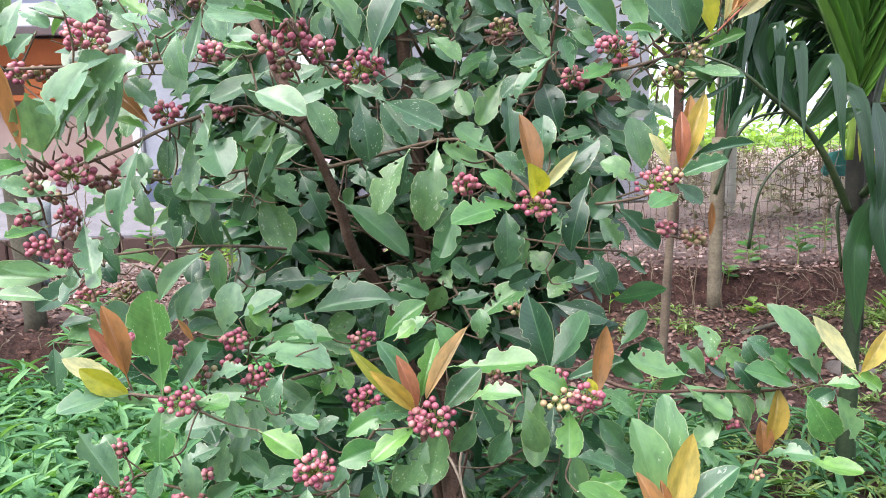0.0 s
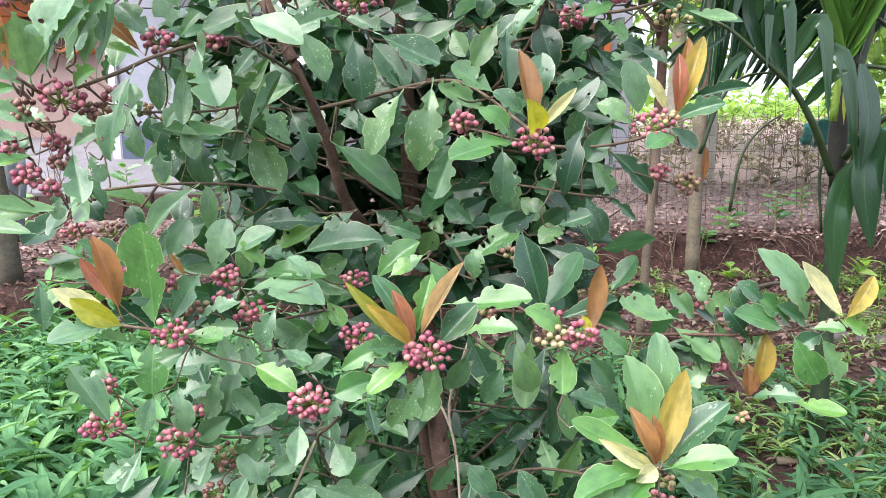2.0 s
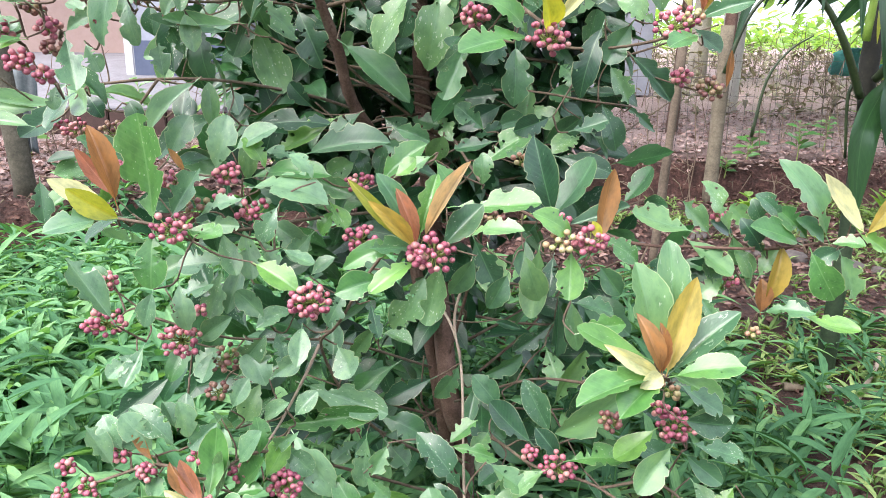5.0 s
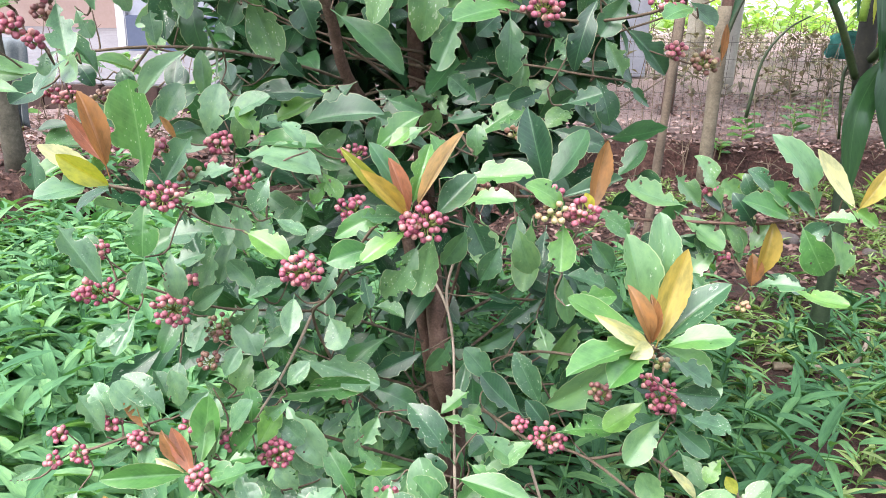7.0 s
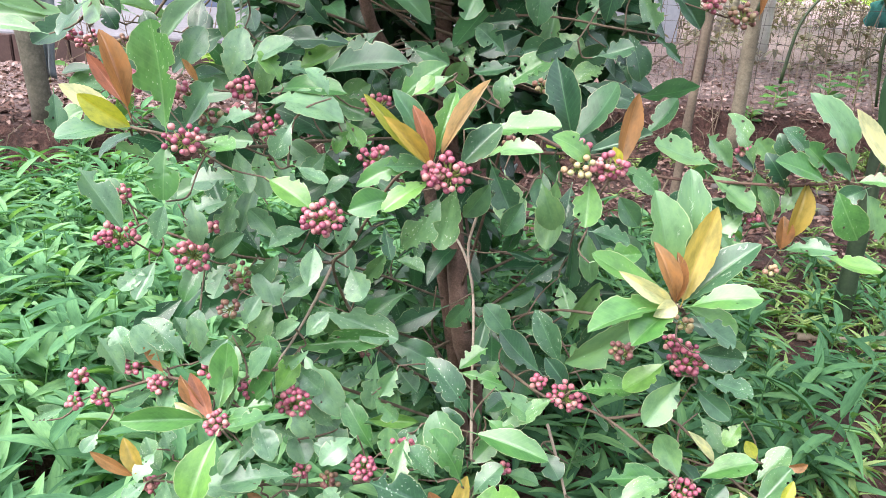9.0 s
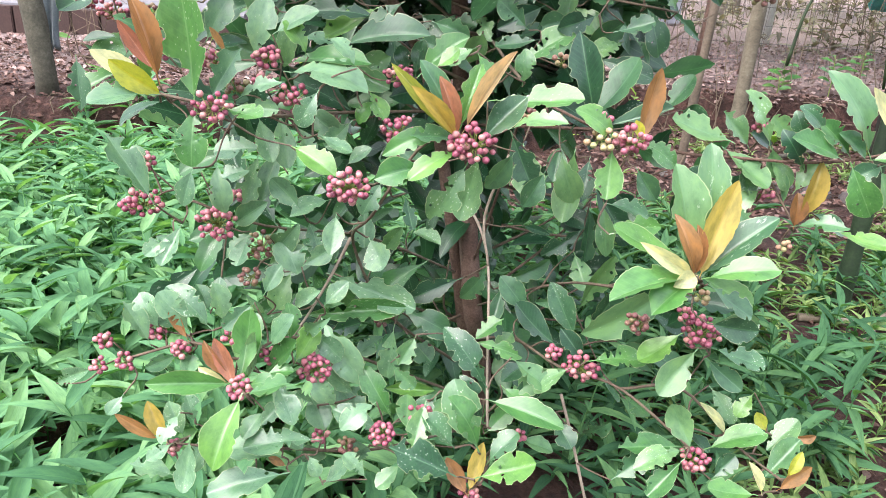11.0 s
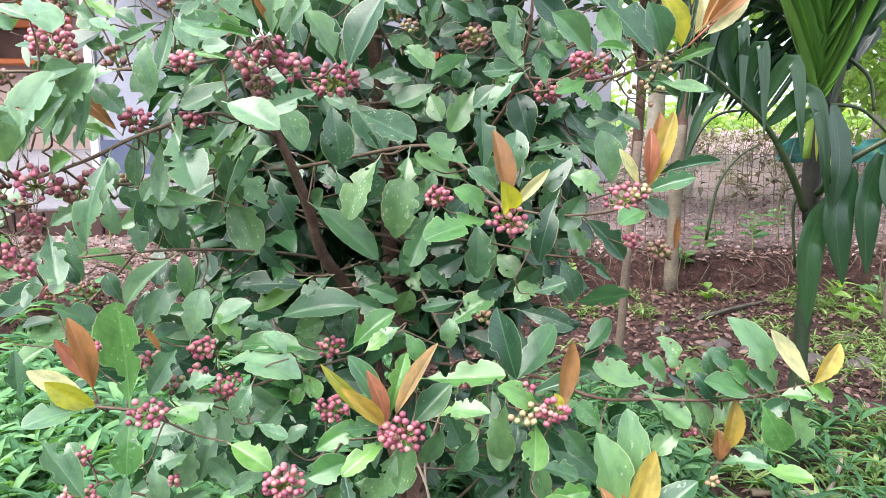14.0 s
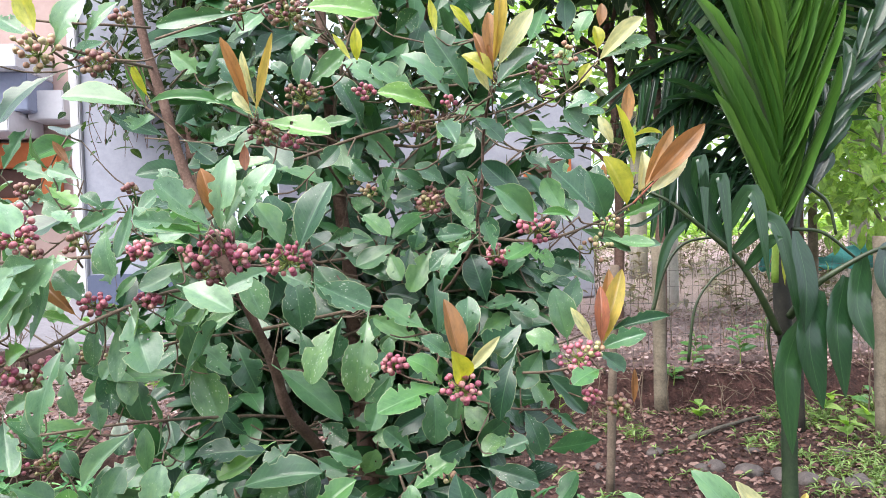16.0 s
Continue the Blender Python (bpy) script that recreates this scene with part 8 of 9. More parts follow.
def house_part(name, lo, hi, mat, label="", bevel=0.012, parent=None):
    ob = part(name, box(bmesh.new(), lo, hi, bevel), mat, parent or house, label, smooth=False)
    if parent is None:
        ob.matrix_parent_inverse = HOUSE_INV
    return ob


house_part("wall", (-3.1, 8.0, 0.3), (-2.05, 10.2, 5.2), WHITE, "white rendered wall with dark stains")
house_part("ledge", (-2.76, 7.6, 2.76), (-2.0, 7.997, 2.92), TRIM_WHITE)
house_part("wall", (-12.0, 10.5, 0.3), (-3.203, 11.5, 6.2), PINK_WALL, "pale pink rendered wall")
house_part("corner_trim", (-3.2, 7.94, 0.3), (-3.103, 10.2, 5.2), TRIM_WHITE)
house_part("plinth", (-3.1, 7.93, 0.3), (-2.0, 7.997, 1.1), PLINTH_BLUE, "blue-grey painted plinth band")
house_part("canopy_rim", (-10.12, 9.488, 3.577), (-4.428, 10.496, 3.855), TRIM_WHITE)
# Soffit drawn as a band in its shadow tone.
house_part("canopy_band", (-10.12, 9.741, 3.096), (-4.428, 10.496, 3.573), SOFFIT_SHADE)
house_part("canopy", (-10.12, 9.551, 2.818), (-4.58, 10.496, 3.093), TRIM_WHITE)
house_part("bracket", (-4.554, 9.994, 3.02), (-4.111, 10.496, 3.387), TRIM_WHITE)
win = house_part("window", (-8.349, 10.373, 2.059), (-4.554, 10.496, 2.439), DARK, "dark shuttered window in an orange frame")
for lo, hi in (((-8.476, 10.247, 2.442), (-4.327, 10.496, 2.767)), ((-8.476, 10.247, 1.983), (-4.327, 10.496, 2.055)), ((-4.554, 10.272, 2.059), (-4.352, 10.496, 2.439)), ((-5.503, 10.247, 2.059), (-5.25, 10.37, 2.439))):
    house_part("frame", lo, hi, ORANGE, parent=win)
house_part("rear_wall", (-1.747, 12.0, 0.3), (3.2, 12.3, 3.4), WHITE, "white rendered wall of the rear wing")
win = house_part("window", (0.55, 11.93, 1.6), (1.25, 11.997, 2.4), DARK, "small dark window in an orange frame")
for lo, hi in (((0.45, 11.88, 2.403), (1.35, 11.997, 2.5)), ((0.45, 11.88, 1.5), (1.35, 11.997, 1.597)), ((0.45, 11.88, 1.6), (0.547, 11.997, 2.4)), ((1.253, 11.88, 1.6), (1.35, 11.997, 2.4))):
    house_part("frame", lo, hi, ORANGE, parent=win)
win = house_part("window", (2.2, 11.93, 1.85), (2.75, 11.997, 2.5), DARK, "tall dark window in an orange frame")
for lo, hi in (((2.1, 11.88, 1.85), (2.197, 11.997, 2.5)), ((2.753, 11.88, 1.85), (2.85, 11.997, 2.5))):
    house_part("frame", lo, hi, ORANGE, parent=win)

creeper()
terrace = tagged(new("terrace"), "grey concrete terrace before the house with a dark brick edge", "terrace", kind="structure")
slab = bmesh.new()
rows = [[slab.verts.new((x, y, z)) for x in (-9.5, -1.9)] for y, z in ((6.7, 0.3), (6.7, 0.555), (6.72, 0.57), (8.0, 0.77), (9.3, 0.86), (10.52, 0.9), (10.52, 0.3))]
for p, q in zip(rows, rows[1:] + rows[:1]):
    slab.faces.new((p[0], p[1], q[1], q[0]))
for k in (0, 1):
    slab.faces.new([r[k] for r in rows])
bmesh.ops.recalc_face_normals(slab, faces=slab.faces)
part("slab", slab, PAVING, terrace, smooth=False)
for k in range(19):
    part("brick", box(bmesh.new(), (-6.5 + 0.245 * k, 6.56, 0.3), (-6.27 + 0.245 * k, 6.695, 0.535 + 0.006 * (k % 3)), 0.008), BRICK, terrace, smooth=False)


# grey cloth hung over the fence beside the post
def hung_cloth():
    mat = rough_material("grey_blue_cloth", [(0.3, (0.1, 0.115, 0.13)), (0.55, (0.17, 0.19, 0.21)), (0.8, (0.25, 0.27, 0.29))], 14, 0.85, 0.002)
    verts, faces = [], []
    for j in range(17):
        v = j / 16
        for i in range(9):
            u = i / 8 - 0.5
            verts.append((u * 0.15 * (1 - 0.35 * v) - 0.02 * v + 0.02 * u * math.sin(v * 6), 0.02 * math.sin(i * 1.5 + v) * (0.4 + v) - 0.02 * (v > 0), -0.47 * v + 0.02 * math.cos(i * 1.1) * v))
    for j in range(16):
        for i in range(8):
            a = j * 9 + i
            faces.append((a, a + 1, a + 10, a + 9))
    ob = new("cloth", mesh_from("cloth", verts, faces, mat))
    ob.location = (-2.29, 4.3, 1.02)
    ob.modifiers.new("thickness", "SOLIDIFY").thickness = 0.004
    tagged(ob, "faded grey-blue cloth hung beside the fence post", "cloth")


hung_cloth()


# blue-green netting on the far bed
def netting():
    net_mat = rough_material("teal_netting", [(0.3, (0.05, 0.26, 0.24)), (0.6, (0.1, 0.4, 0.36)), (0.8, (0.2, 0.5, 0.46))], 12, 0.7, 0.01)
    rng = random.Random(2)
    verts, faces = [], []
    nx, nz = 44, 6
    for i in range(nx + 1):
        for j in range(nz + 1):
            x = -1.0 + 3.6 * i / nx
            z = 0.3 * j / nz * (0.8 + 0.25 * math.sin(i * 0.5)) + 0.03 * rng.random()
            verts.append((x, 0.06 * math.sin(i * 1.1 + j) + 0.2 * (1 - j / nz) * math.sin(i * 0.37), z))
    for i in range(nx):
        for j in range(nz):
            a = i * (nz + 1) + j
            faces.append((a, a + 1, a + nz + 2, a + nz + 1))
    ob = new("netting", mesh_from("netting", verts, faces, net_mat))
    ob.location = (5.6, 9.3, ground_height(5.6, 9.3) + 0.49)
    s = ob.modifiers.new("thickness", "SOLIDIFY")
    s.thickness = 0.012
    tagged(ob, "crumpled teal netting strung over the far bed", "netting")


netting()


# ---- palm beside the path ----
PALM_TRUNK = rough_material("palm_trunk", [(0.3, (0.008, 0.018, 0.008)), (0.5, (0.018, 0.036, 0.014)), (0.75, (0.045, 0.07, 0.03))], 10, 0.6, 0.003)
PALM_DARK_TRUNK = rough_material("palm_old_sheath", [(0.3, (0.008, 0.008, 0.006)), (0.5, (0.018, 0.017, 0.012)), (0.75, (0.06, 0.05, 0.035))], 10, 0.8, 0.004)
PALM_RIB = rough_material("palm_rib", [(0.3, (0.012, 0.022, 0.01)), (0.55, (0.03, 0.048, 0.018)), (0.8, (0.07, 0.09, 0.03))], 18, 0.45, 0.001)
PALM_RIB_BRIGHT = rough_material("palm_rib_bright", [(0.3, (0.16, 0.28, 0.04)), (0.55, (0.25, 0.38, 0.06)), (0.8, (0.35, 0.45, 0.09))], 18, 0.45, 0.001)
palm = thing("palm", (1.42, 2.62, 0.0), "young palm with a green ringed trunk and glossy dark fronds", "palm")
PALM_INV = Matrix.Translation((-1.447, -2.62, 0.0))


palm_back = thing("palm", (2.68, 4.9, 0.0), "dark feathery palm behind the young palm", "palm")
OWNER = {"front": (palm, PALM_INV), "back": (palm_back, Matrix.Translation((-2.68, -4.9, 0.0)))}


def palm_part(name, bm, mat, parent=None, label="", owner="front"):
    ob = part(name, bm, mat, parent or OWNER[owner][0], label)
    if parent is None:
        ob.matrix_parent_inverse = OWNER[owner][1]
    return ob


def leaflet_mesh(mat, rows=9):
    verts, faces, uvs = [], [], []
    for i in range(rows + 1):
        u = i / rows
        w = 0.5 * (min(1, 0.35 + 4 * u) * (1 - max(0, (u - 0.72) / 0.28) ** 2 * 0.85))
        for v in (-1, -0.5, 0, 0.5, 1):
            verts.append((v * w, u, -0.35 * u * u * 0.35 + 0.16 * w * abs(v) * (1 if i % 2 else 0.9)))
            uvs.append((0.5 + 0.5 * v * w / 0.5, u))
    for i in range(rows):
        for j in range(4):
            a = i * 5 + j
            faces.append((a, a + 1, a + 6, a + 5))
    return mesh_from("leaflet", verts, faces, mat, uvs)


LEAFLET = leaflet_mesh(PALM_LEAF)
LEAFLET_BRIGHT = leaflet_mesh(PALM_BRIGHT)


def frond(pts, thick, n, length, width, hang, seed, start=0.3, bright=False, sides=(-1, 1), label="", spread=0.9, face=(0, -1, 0.4), owner="front"):
    """One frond: a tapering rib along pts and n leaflets on each side; hang bends them down."""
    rng = random.Random(seed)
    path = smooth_path(pts, 8)
    k = len(path) - 1
    rib = palm_part("frond", tube(bmesh.new(), path, [thick * (1 - 0.8 * i / k) + 0.0015 for i in range(k + 1)], 7), PALM_RIB_BRIGHT if bright else PALM_RIB, None, label, owner)
    for i in range(n):
        u = start + (0.99 - start) * i / max(1, n - 1)
        at = path[min(k, int(u * k))]
        d = (path[min(k, int(u * k) + 1)] - path[max(0, int(u * k) - 1)]).normalized()
        across = d.cross(Vector((0, -1, 0.15))).normalized()
        for s in sides:
            way = (across * s * spread + d * 0.75 + Vector((0, 0, -hang)) + Vector((rng.gauss(0, 0.06), rng.gauss(0, 0.1), rng.gauss(0, 0.06)))).normalized()
            ln = length * (0.72 + 0.5 * math.sin(math.pi * min(1, 0.15 + u * 0.8))) * rng.uniform(0.9, 1.08)
            m, _ = frame_matrix(at, at + way, Vector(face) + Vector((rng.gauss(0, 0.2), 0, rng.gauss(0, 0.2))))
            ob = new("leaflet", LEAFLET_BRIGHT if bright else LEAFLET)
            ob.parent = rib
            ob.matrix_basis = m @ Matrix.Diagonal((width * rng.uniform(0.85, 1.1), ln, ln, 1))
    return rib


def blade(top, mid, tip, width, parent=None, mat=PALM_LEAF, label=""):
    """One leaflet that bends over: a pleated strip through three places."""
    path = smooth_path([top, mid, tip], 6)
    verts, faces, uvs = [], [], []
    k = len(path) - 1
    for i, p in enumerate(path):
        u = i / k
        dv = (path[min(i + 1, k)] - path[max(i - 1, 0)]).normalized()
        side = dv.cross(Vector((0.15, -1, 0.1))).normalized()
        out = side.cross(dv)
        w = 0.5 * width * min(1, 0.3 + 3.2 * u) * (1 - max(0, (u - 0.55) / 0.45) ** 1.6 * 0.96)
        for v in (-1, -0.5, 0, 0.5, 1):
            verts.append(p + side * v * w + out * w * (0.22 * abs(v) + (0.1 if abs(v) == 0.5 else 0)))
            uvs.append((0.5 + 0.5 * v, u))
    for i in range(k):
        for j in range(4):
            a = i * 5 + j
            faces.append((a, a + 1, a + 6, a + 5))
    ob = child("leaflet", mesh_from("leaflet", verts, faces, mat, uvs), parent or palm, label)
    if parent is None:
        ob.matrix_parent_inverse = PALM_INV
    return ob

palm_part("trunk", tube(bmesh.new(), smooth_path([(1.447, 2.62, -0.05), (1.447, 2.62, 0.25), (1.46, 2.64, 0.62), (1.479, 2.688, 0.989)], 6), [0.036 - 0.0008 * i + (0.003 if i % 4 == 0 else 0) for i in range(19)], 14), PALM_TRUNK, None, "green ringed trunk")
palm_part("crownshaft", tube(bmesh.new(), smooth_path([(1.479, 2.688, 0.968), (1.473, 2.693, 1.155), (1.499, 2.716, 1.341), (1.556, 2.749, 1.613)], 5), [0.024, 0.026, 0.029, 0.03, 0.031, 0.031, 0.031, 0.031, 0.03, 0.03, 0.028, 0.026, 0.024, 0.02, 0.016, 0.01], 12), PALM_DARK_TRUNK, None, "dark brown leaf sheaths")
frond([(1.425, 2.647, 1.202), (1.445, 2.654, 1.548), (1.478, 2.672, 1.977), (1.525, 2.703, 2.515), (1.566, 2.732, 3.020)], 0.012, 34, 0.58, 0.04, -0.4, 4, start=0.14, bright=True, label="upright bright green pleated frond", spread=0.4)
frond([(1.514, 2.742, 1.234), (1.534, 2.749, 1.550), (1.569, 2.768, 1.995), (1.617, 2.798, 2.553)], 0.012, 16, 0.5, 0.05, -0.5, 5, start=0.2, sides=(1,), label="upright dark green frond", spread=0.2)
frond([(1.532, 2.742, 1.255), (1.623, 2.793, 1.550), (1.781, 2.841, 1.854), (1.978, 2.887, 2.189), (2.166, 2.882, 2.471)], 0.014, 16, 0.2, 0.05, 0.1, 6, start=0.22, label="dark arching frond", spread=0.2)
arch = frond([(1.434, 2.642, 1.018), (1.331, 2.602, 1.198), (1.243, 2.591, 1.318), (1.123, 2.581, 1.419), (1.009, 2.590, 1.514), (0.886, 2.639, 1.574)], 0.013, 0, 0.3, 0.06, 0.3, 7, label="low arching frond with hanging leaflets")
blade((1.243, 2.591, 1.318), (1.389, 2.564, 1.416), (1.456, 2.531, 1.032), 0.065, arch)
blade((1.198, 2.594, 1.353), (1.314, 2.572, 1.531), (1.352, 2.541, 1.212), 0.058, arch)
blade((1.151, 2.599, 1.405), (1.204, 2.580, 1.586), (1.223, 2.551, 1.275), 0.050, arch)
blade((1.083, 2.604, 1.457), (1.136, 2.586, 1.652), (1.141, 2.558, 1.376), 0.047, arch)
blade((1.016, 2.610, 1.509), (1.059, 2.591, 1.698), (1.016, 2.569, 1.493), 0.043, arch)
blade((1.227, 2.592, 1.333), (1.146, 2.581, 1.494), (1.146, 2.564, 1.610), 0.054, arch)
blade((1.170, 2.597, 1.384), (1.079, 2.587, 1.555), (1.095, 2.568, 1.671), 0.050, arch)
blade((1.284, 2.587, 1.251), (1.357, 2.564, 1.348), (1.406, 2.542, 1.366), 0.043, arch)
blade((1.035, 2.608, 1.498), (0.927, 2.593, 1.432), (0.861, 2.577, 1.425), 0.014, arch)
blade((0.996, 2.611, 1.519), (0.931, 2.595, 1.531), (0.845, 2.580, 1.507), 0.013, arch)
blade((1.103, 2.603, 1.446), (1.013, 2.586, 1.360), (0.954, 2.565, 1.186), 0.036, arch)
low = frond([(1.473, 2.641, 1.078), (1.503, 2.541, 1.186), (1.593, 2.488, 1.264), (1.698, 2.462, 1.318), (1.846, 2.474, 1.332)], 0.014, 0, 0.3, 0.06, 0.3, 8, label="drooping frond with broad glossy leaflets")
blade((1.424, 2.500, 1.387), (1.427, 2.440, 1.217), (1.408, 2.420, 1.050), 0.078, low)
blade((1.509, 2.500, 1.181), (1.432, 2.440, 1.028), (1.464, 2.420, 0.794), 0.115, low)
blade((1.600, 2.500, 1.226), (1.530, 2.440, 1.061), (1.542, 2.420, 0.828), 0.101, low)
blade((1.666, 2.500, 1.301), (1.601, 2.440, 1.134), (1.643, 2.420, 0.984), 0.093, low)
blade((1.763, 2.500, 1.336), (1.694, 2.440, 1.244), (1.705, 2.420, 1.132), 0.089, low)
blade((1.436, 2.500, 1.077), (1.349, 2.440, 0.918), (1.355, 2.420, 0.648), 0.101, low)
palm_part("rib", tube(bmesh.new(), smooth_path([(1.424, 3.488, 0.772), (1.465, 3.492, 1.024), (1.550, 3.490, 1.155), (1.645, 3.486, 1.218)], 5), [0.008 - 0.0003 * i for i in range(16)], 6), PALM_RIB, None, "thin bare leaf rib")
palm_part("rib", tube(bmesh.new(), smooth_path([(0.992, 2.721, 1.089), (1.050, 2.722, 1.264), (1.126, 2.719, 1.354), (1.262, 2.711, 1.374)], 5), [0.008 - 0.0003 * i for i in range(16)], 6), PALM_RIB, None, "thin bare leaf rib")
palm_part("rib", tube(bmesh.new(), smooth_path([(1.521, 2.696, 1.392), (1.634, 2.688, 1.374), (1.745, 2.679, 1.281)], 5), [0.008 - 0.0003 * i for i in range(11)], 6), PALM_RIB, None, "thin bare leaf rib")
palm_part("rib", tube(bmesh.new(), smooth_path([(1.579, 2.696, 1.550), (1.655, 2.690, 1.481), (1.680, 2.685, 1.366)], 5), [0.008 - 0.0003 * i for i in range(11)], 6), PALM_RIB, None, "thin bare leaf rib")
palm_part("rib", tube(bmesh.new(), smooth_path([(1.474, 2.691, 1.072), (1.419, 2.693, 1.033), (1.437, 2.687, 0.804)], 5), [0.008 - 0.0003 * i for i in range(11)], 6), PALM_RIB, None, "thin bare leaf rib")
blade((1.450, 2.638, 1.323), (1.447, 2.627, 1.263), (1.451, 2.625, 1.192), 0.015, None, LEAF["y"], "yellow spear leaf")
palm_part("trunk", tube(bmesh.new(), smooth_path([(2.68, 4.9, -0.05), (2.67, 4.9, 0.9), (2.66, 4.9, 1.5), (2.66, 4.9, 2.1)], 5), [0.05 - 0.001 * i for i in range(16)], 10), PALM_DARK_TRUNK, None, "slim dark trunk", "back")
frond([(2.640, 4.837, 1.641), (2.283, 4.622, 2.167), (1.843, 4.405, 2.423), (1.392, 4.177, 2.238)], 0.014, 20, 0.42, 0.035, 0.75, 60, start=0.15, label="dark arching frond", spread=0.5, owner="back")
frond([(2.621, 4.839, 1.642), (2.240, 4.619, 1.957), (1.867, 4.397, 2.172), (1.445, 4.167, 1.953)], 0.014, 20, 0.42, 0.035, 0.75, 61, start=0.15, label="dark arching frond", spread=0.5, owner="back")
frond([(2.641, 4.838, 1.678), (2.396, 4.620, 2.374), (2.057, 4.400, 2.799), (1.670, 4.178, 2.953)], 0.014, 20, 0.42, 0.035, 0.75, 62, start=0.15, label="dark arching frond", spread=0.5, owner="back")
frond([(2.644, 4.840, 1.752), (2.609, 4.608, 2.437), (2.691, 4.362, 2.843), (2.799, 4.106, 2.882)], 0.014, 20, 0.42, 0.035, 0.75, 63, start=0.15, label="dark arching frond", spread=0.5, owner="back")
frond([(2.640, 4.837, 1.641), (2.164, 4.620, 1.783), (1.822, 4.392, 1.840), (1.465, 4.158, 1.637)], 0.014, 20, 0.42, 0.035, 0.75, 64, start=0.15, label="dark arching frond", spread=0.5, owner="back")



# ---- trees behind ----
def tree(x, y, height, r, crown, label, mat, n, size, seed, trunk_mat=None, crown_base=0.35, leaf_len=(0.1, 0.18)):
    rng = random.Random(seed)
    z0 = ground_height(x, y) - 0.05
    ob = thing("tree", (x, y, z0), label, "tree")
    bm = bmesh.new()
    top = Vector((rng.uniform(-0.2, 0.2), rng.uniform(-0.2, 0.2), height))
    tube(bm, smooth_path([(0, 0, 0), (0.05, 0, height * 0.35), (-0.04, 0.05, height * 0.7), top], 4), [r * (1 - 0.065 * i) for i in range(13)], 10, 0.2)
    tips = []
    for k in range(14):
        h = height * rng.uniform(crown_base, 0.95)
        a = rng.uniform(0, 2 * math.pi)
        p = Vector((0, 0, h))
        q = p + Vector((math.cos(a) * crown * rng.uniform(0.5, 1), math.sin(a) * crown * rng.uniform(0.5, 1), height * rng.uniform(0.02, 0.25)))
        tube(bm, smooth_path([p, (p + q) / 2 + Vector((0, 0, 0.1)), q], 3), [r * 0.4 * (1 - 0.12 * i) for i in range(7)], 6)
        tips += [p.lerp(q, t) for t in (0.45, 0.7, 0.9, 1.0)]
    part("trunk", bm, trunk_mat or BARK, ob)
    spots = []
    for _ in range(n):
        c = rng.choice(tips)
        dv = Vector((rng.gauss(0, 1), rng.gauss(0, 1), rng.gauss(0, 0.8))) * size
        spots.append((c + dv, dv))
    leaf_cloud("crown", spots, mat, ob, "", rng, leaf_len, 0.45)
    return ob


PALE_BARK = rough_material("pale_bark", [(0.3, (0.2, 0.18, 0.15)), (0.6, (0.36, 0.33, 0.29)), (0.8, (0.5, 0.47, 0.43))], 8, 0.9, 0.004)
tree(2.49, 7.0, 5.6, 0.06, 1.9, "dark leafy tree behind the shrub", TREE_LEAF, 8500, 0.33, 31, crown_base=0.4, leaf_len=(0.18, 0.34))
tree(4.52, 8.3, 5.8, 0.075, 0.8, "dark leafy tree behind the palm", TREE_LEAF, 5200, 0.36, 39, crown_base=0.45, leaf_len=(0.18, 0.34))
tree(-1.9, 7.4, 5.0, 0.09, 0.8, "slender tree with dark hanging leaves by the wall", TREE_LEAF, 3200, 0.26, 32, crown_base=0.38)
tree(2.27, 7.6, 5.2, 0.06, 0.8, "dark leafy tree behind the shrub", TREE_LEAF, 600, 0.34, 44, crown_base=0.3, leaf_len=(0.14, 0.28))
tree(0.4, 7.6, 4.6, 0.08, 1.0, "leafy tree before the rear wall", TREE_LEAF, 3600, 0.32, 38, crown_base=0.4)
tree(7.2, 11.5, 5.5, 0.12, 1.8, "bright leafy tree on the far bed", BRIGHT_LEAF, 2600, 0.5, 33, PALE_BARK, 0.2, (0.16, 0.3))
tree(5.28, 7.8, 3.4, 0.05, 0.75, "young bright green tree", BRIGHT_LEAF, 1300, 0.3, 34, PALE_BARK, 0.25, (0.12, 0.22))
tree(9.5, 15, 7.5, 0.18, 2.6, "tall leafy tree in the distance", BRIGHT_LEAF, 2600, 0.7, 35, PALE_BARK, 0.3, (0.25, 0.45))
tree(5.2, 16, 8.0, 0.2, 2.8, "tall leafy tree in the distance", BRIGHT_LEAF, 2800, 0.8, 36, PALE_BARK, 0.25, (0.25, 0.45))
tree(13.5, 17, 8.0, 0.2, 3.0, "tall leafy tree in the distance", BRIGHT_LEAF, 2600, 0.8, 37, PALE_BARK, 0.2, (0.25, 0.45))



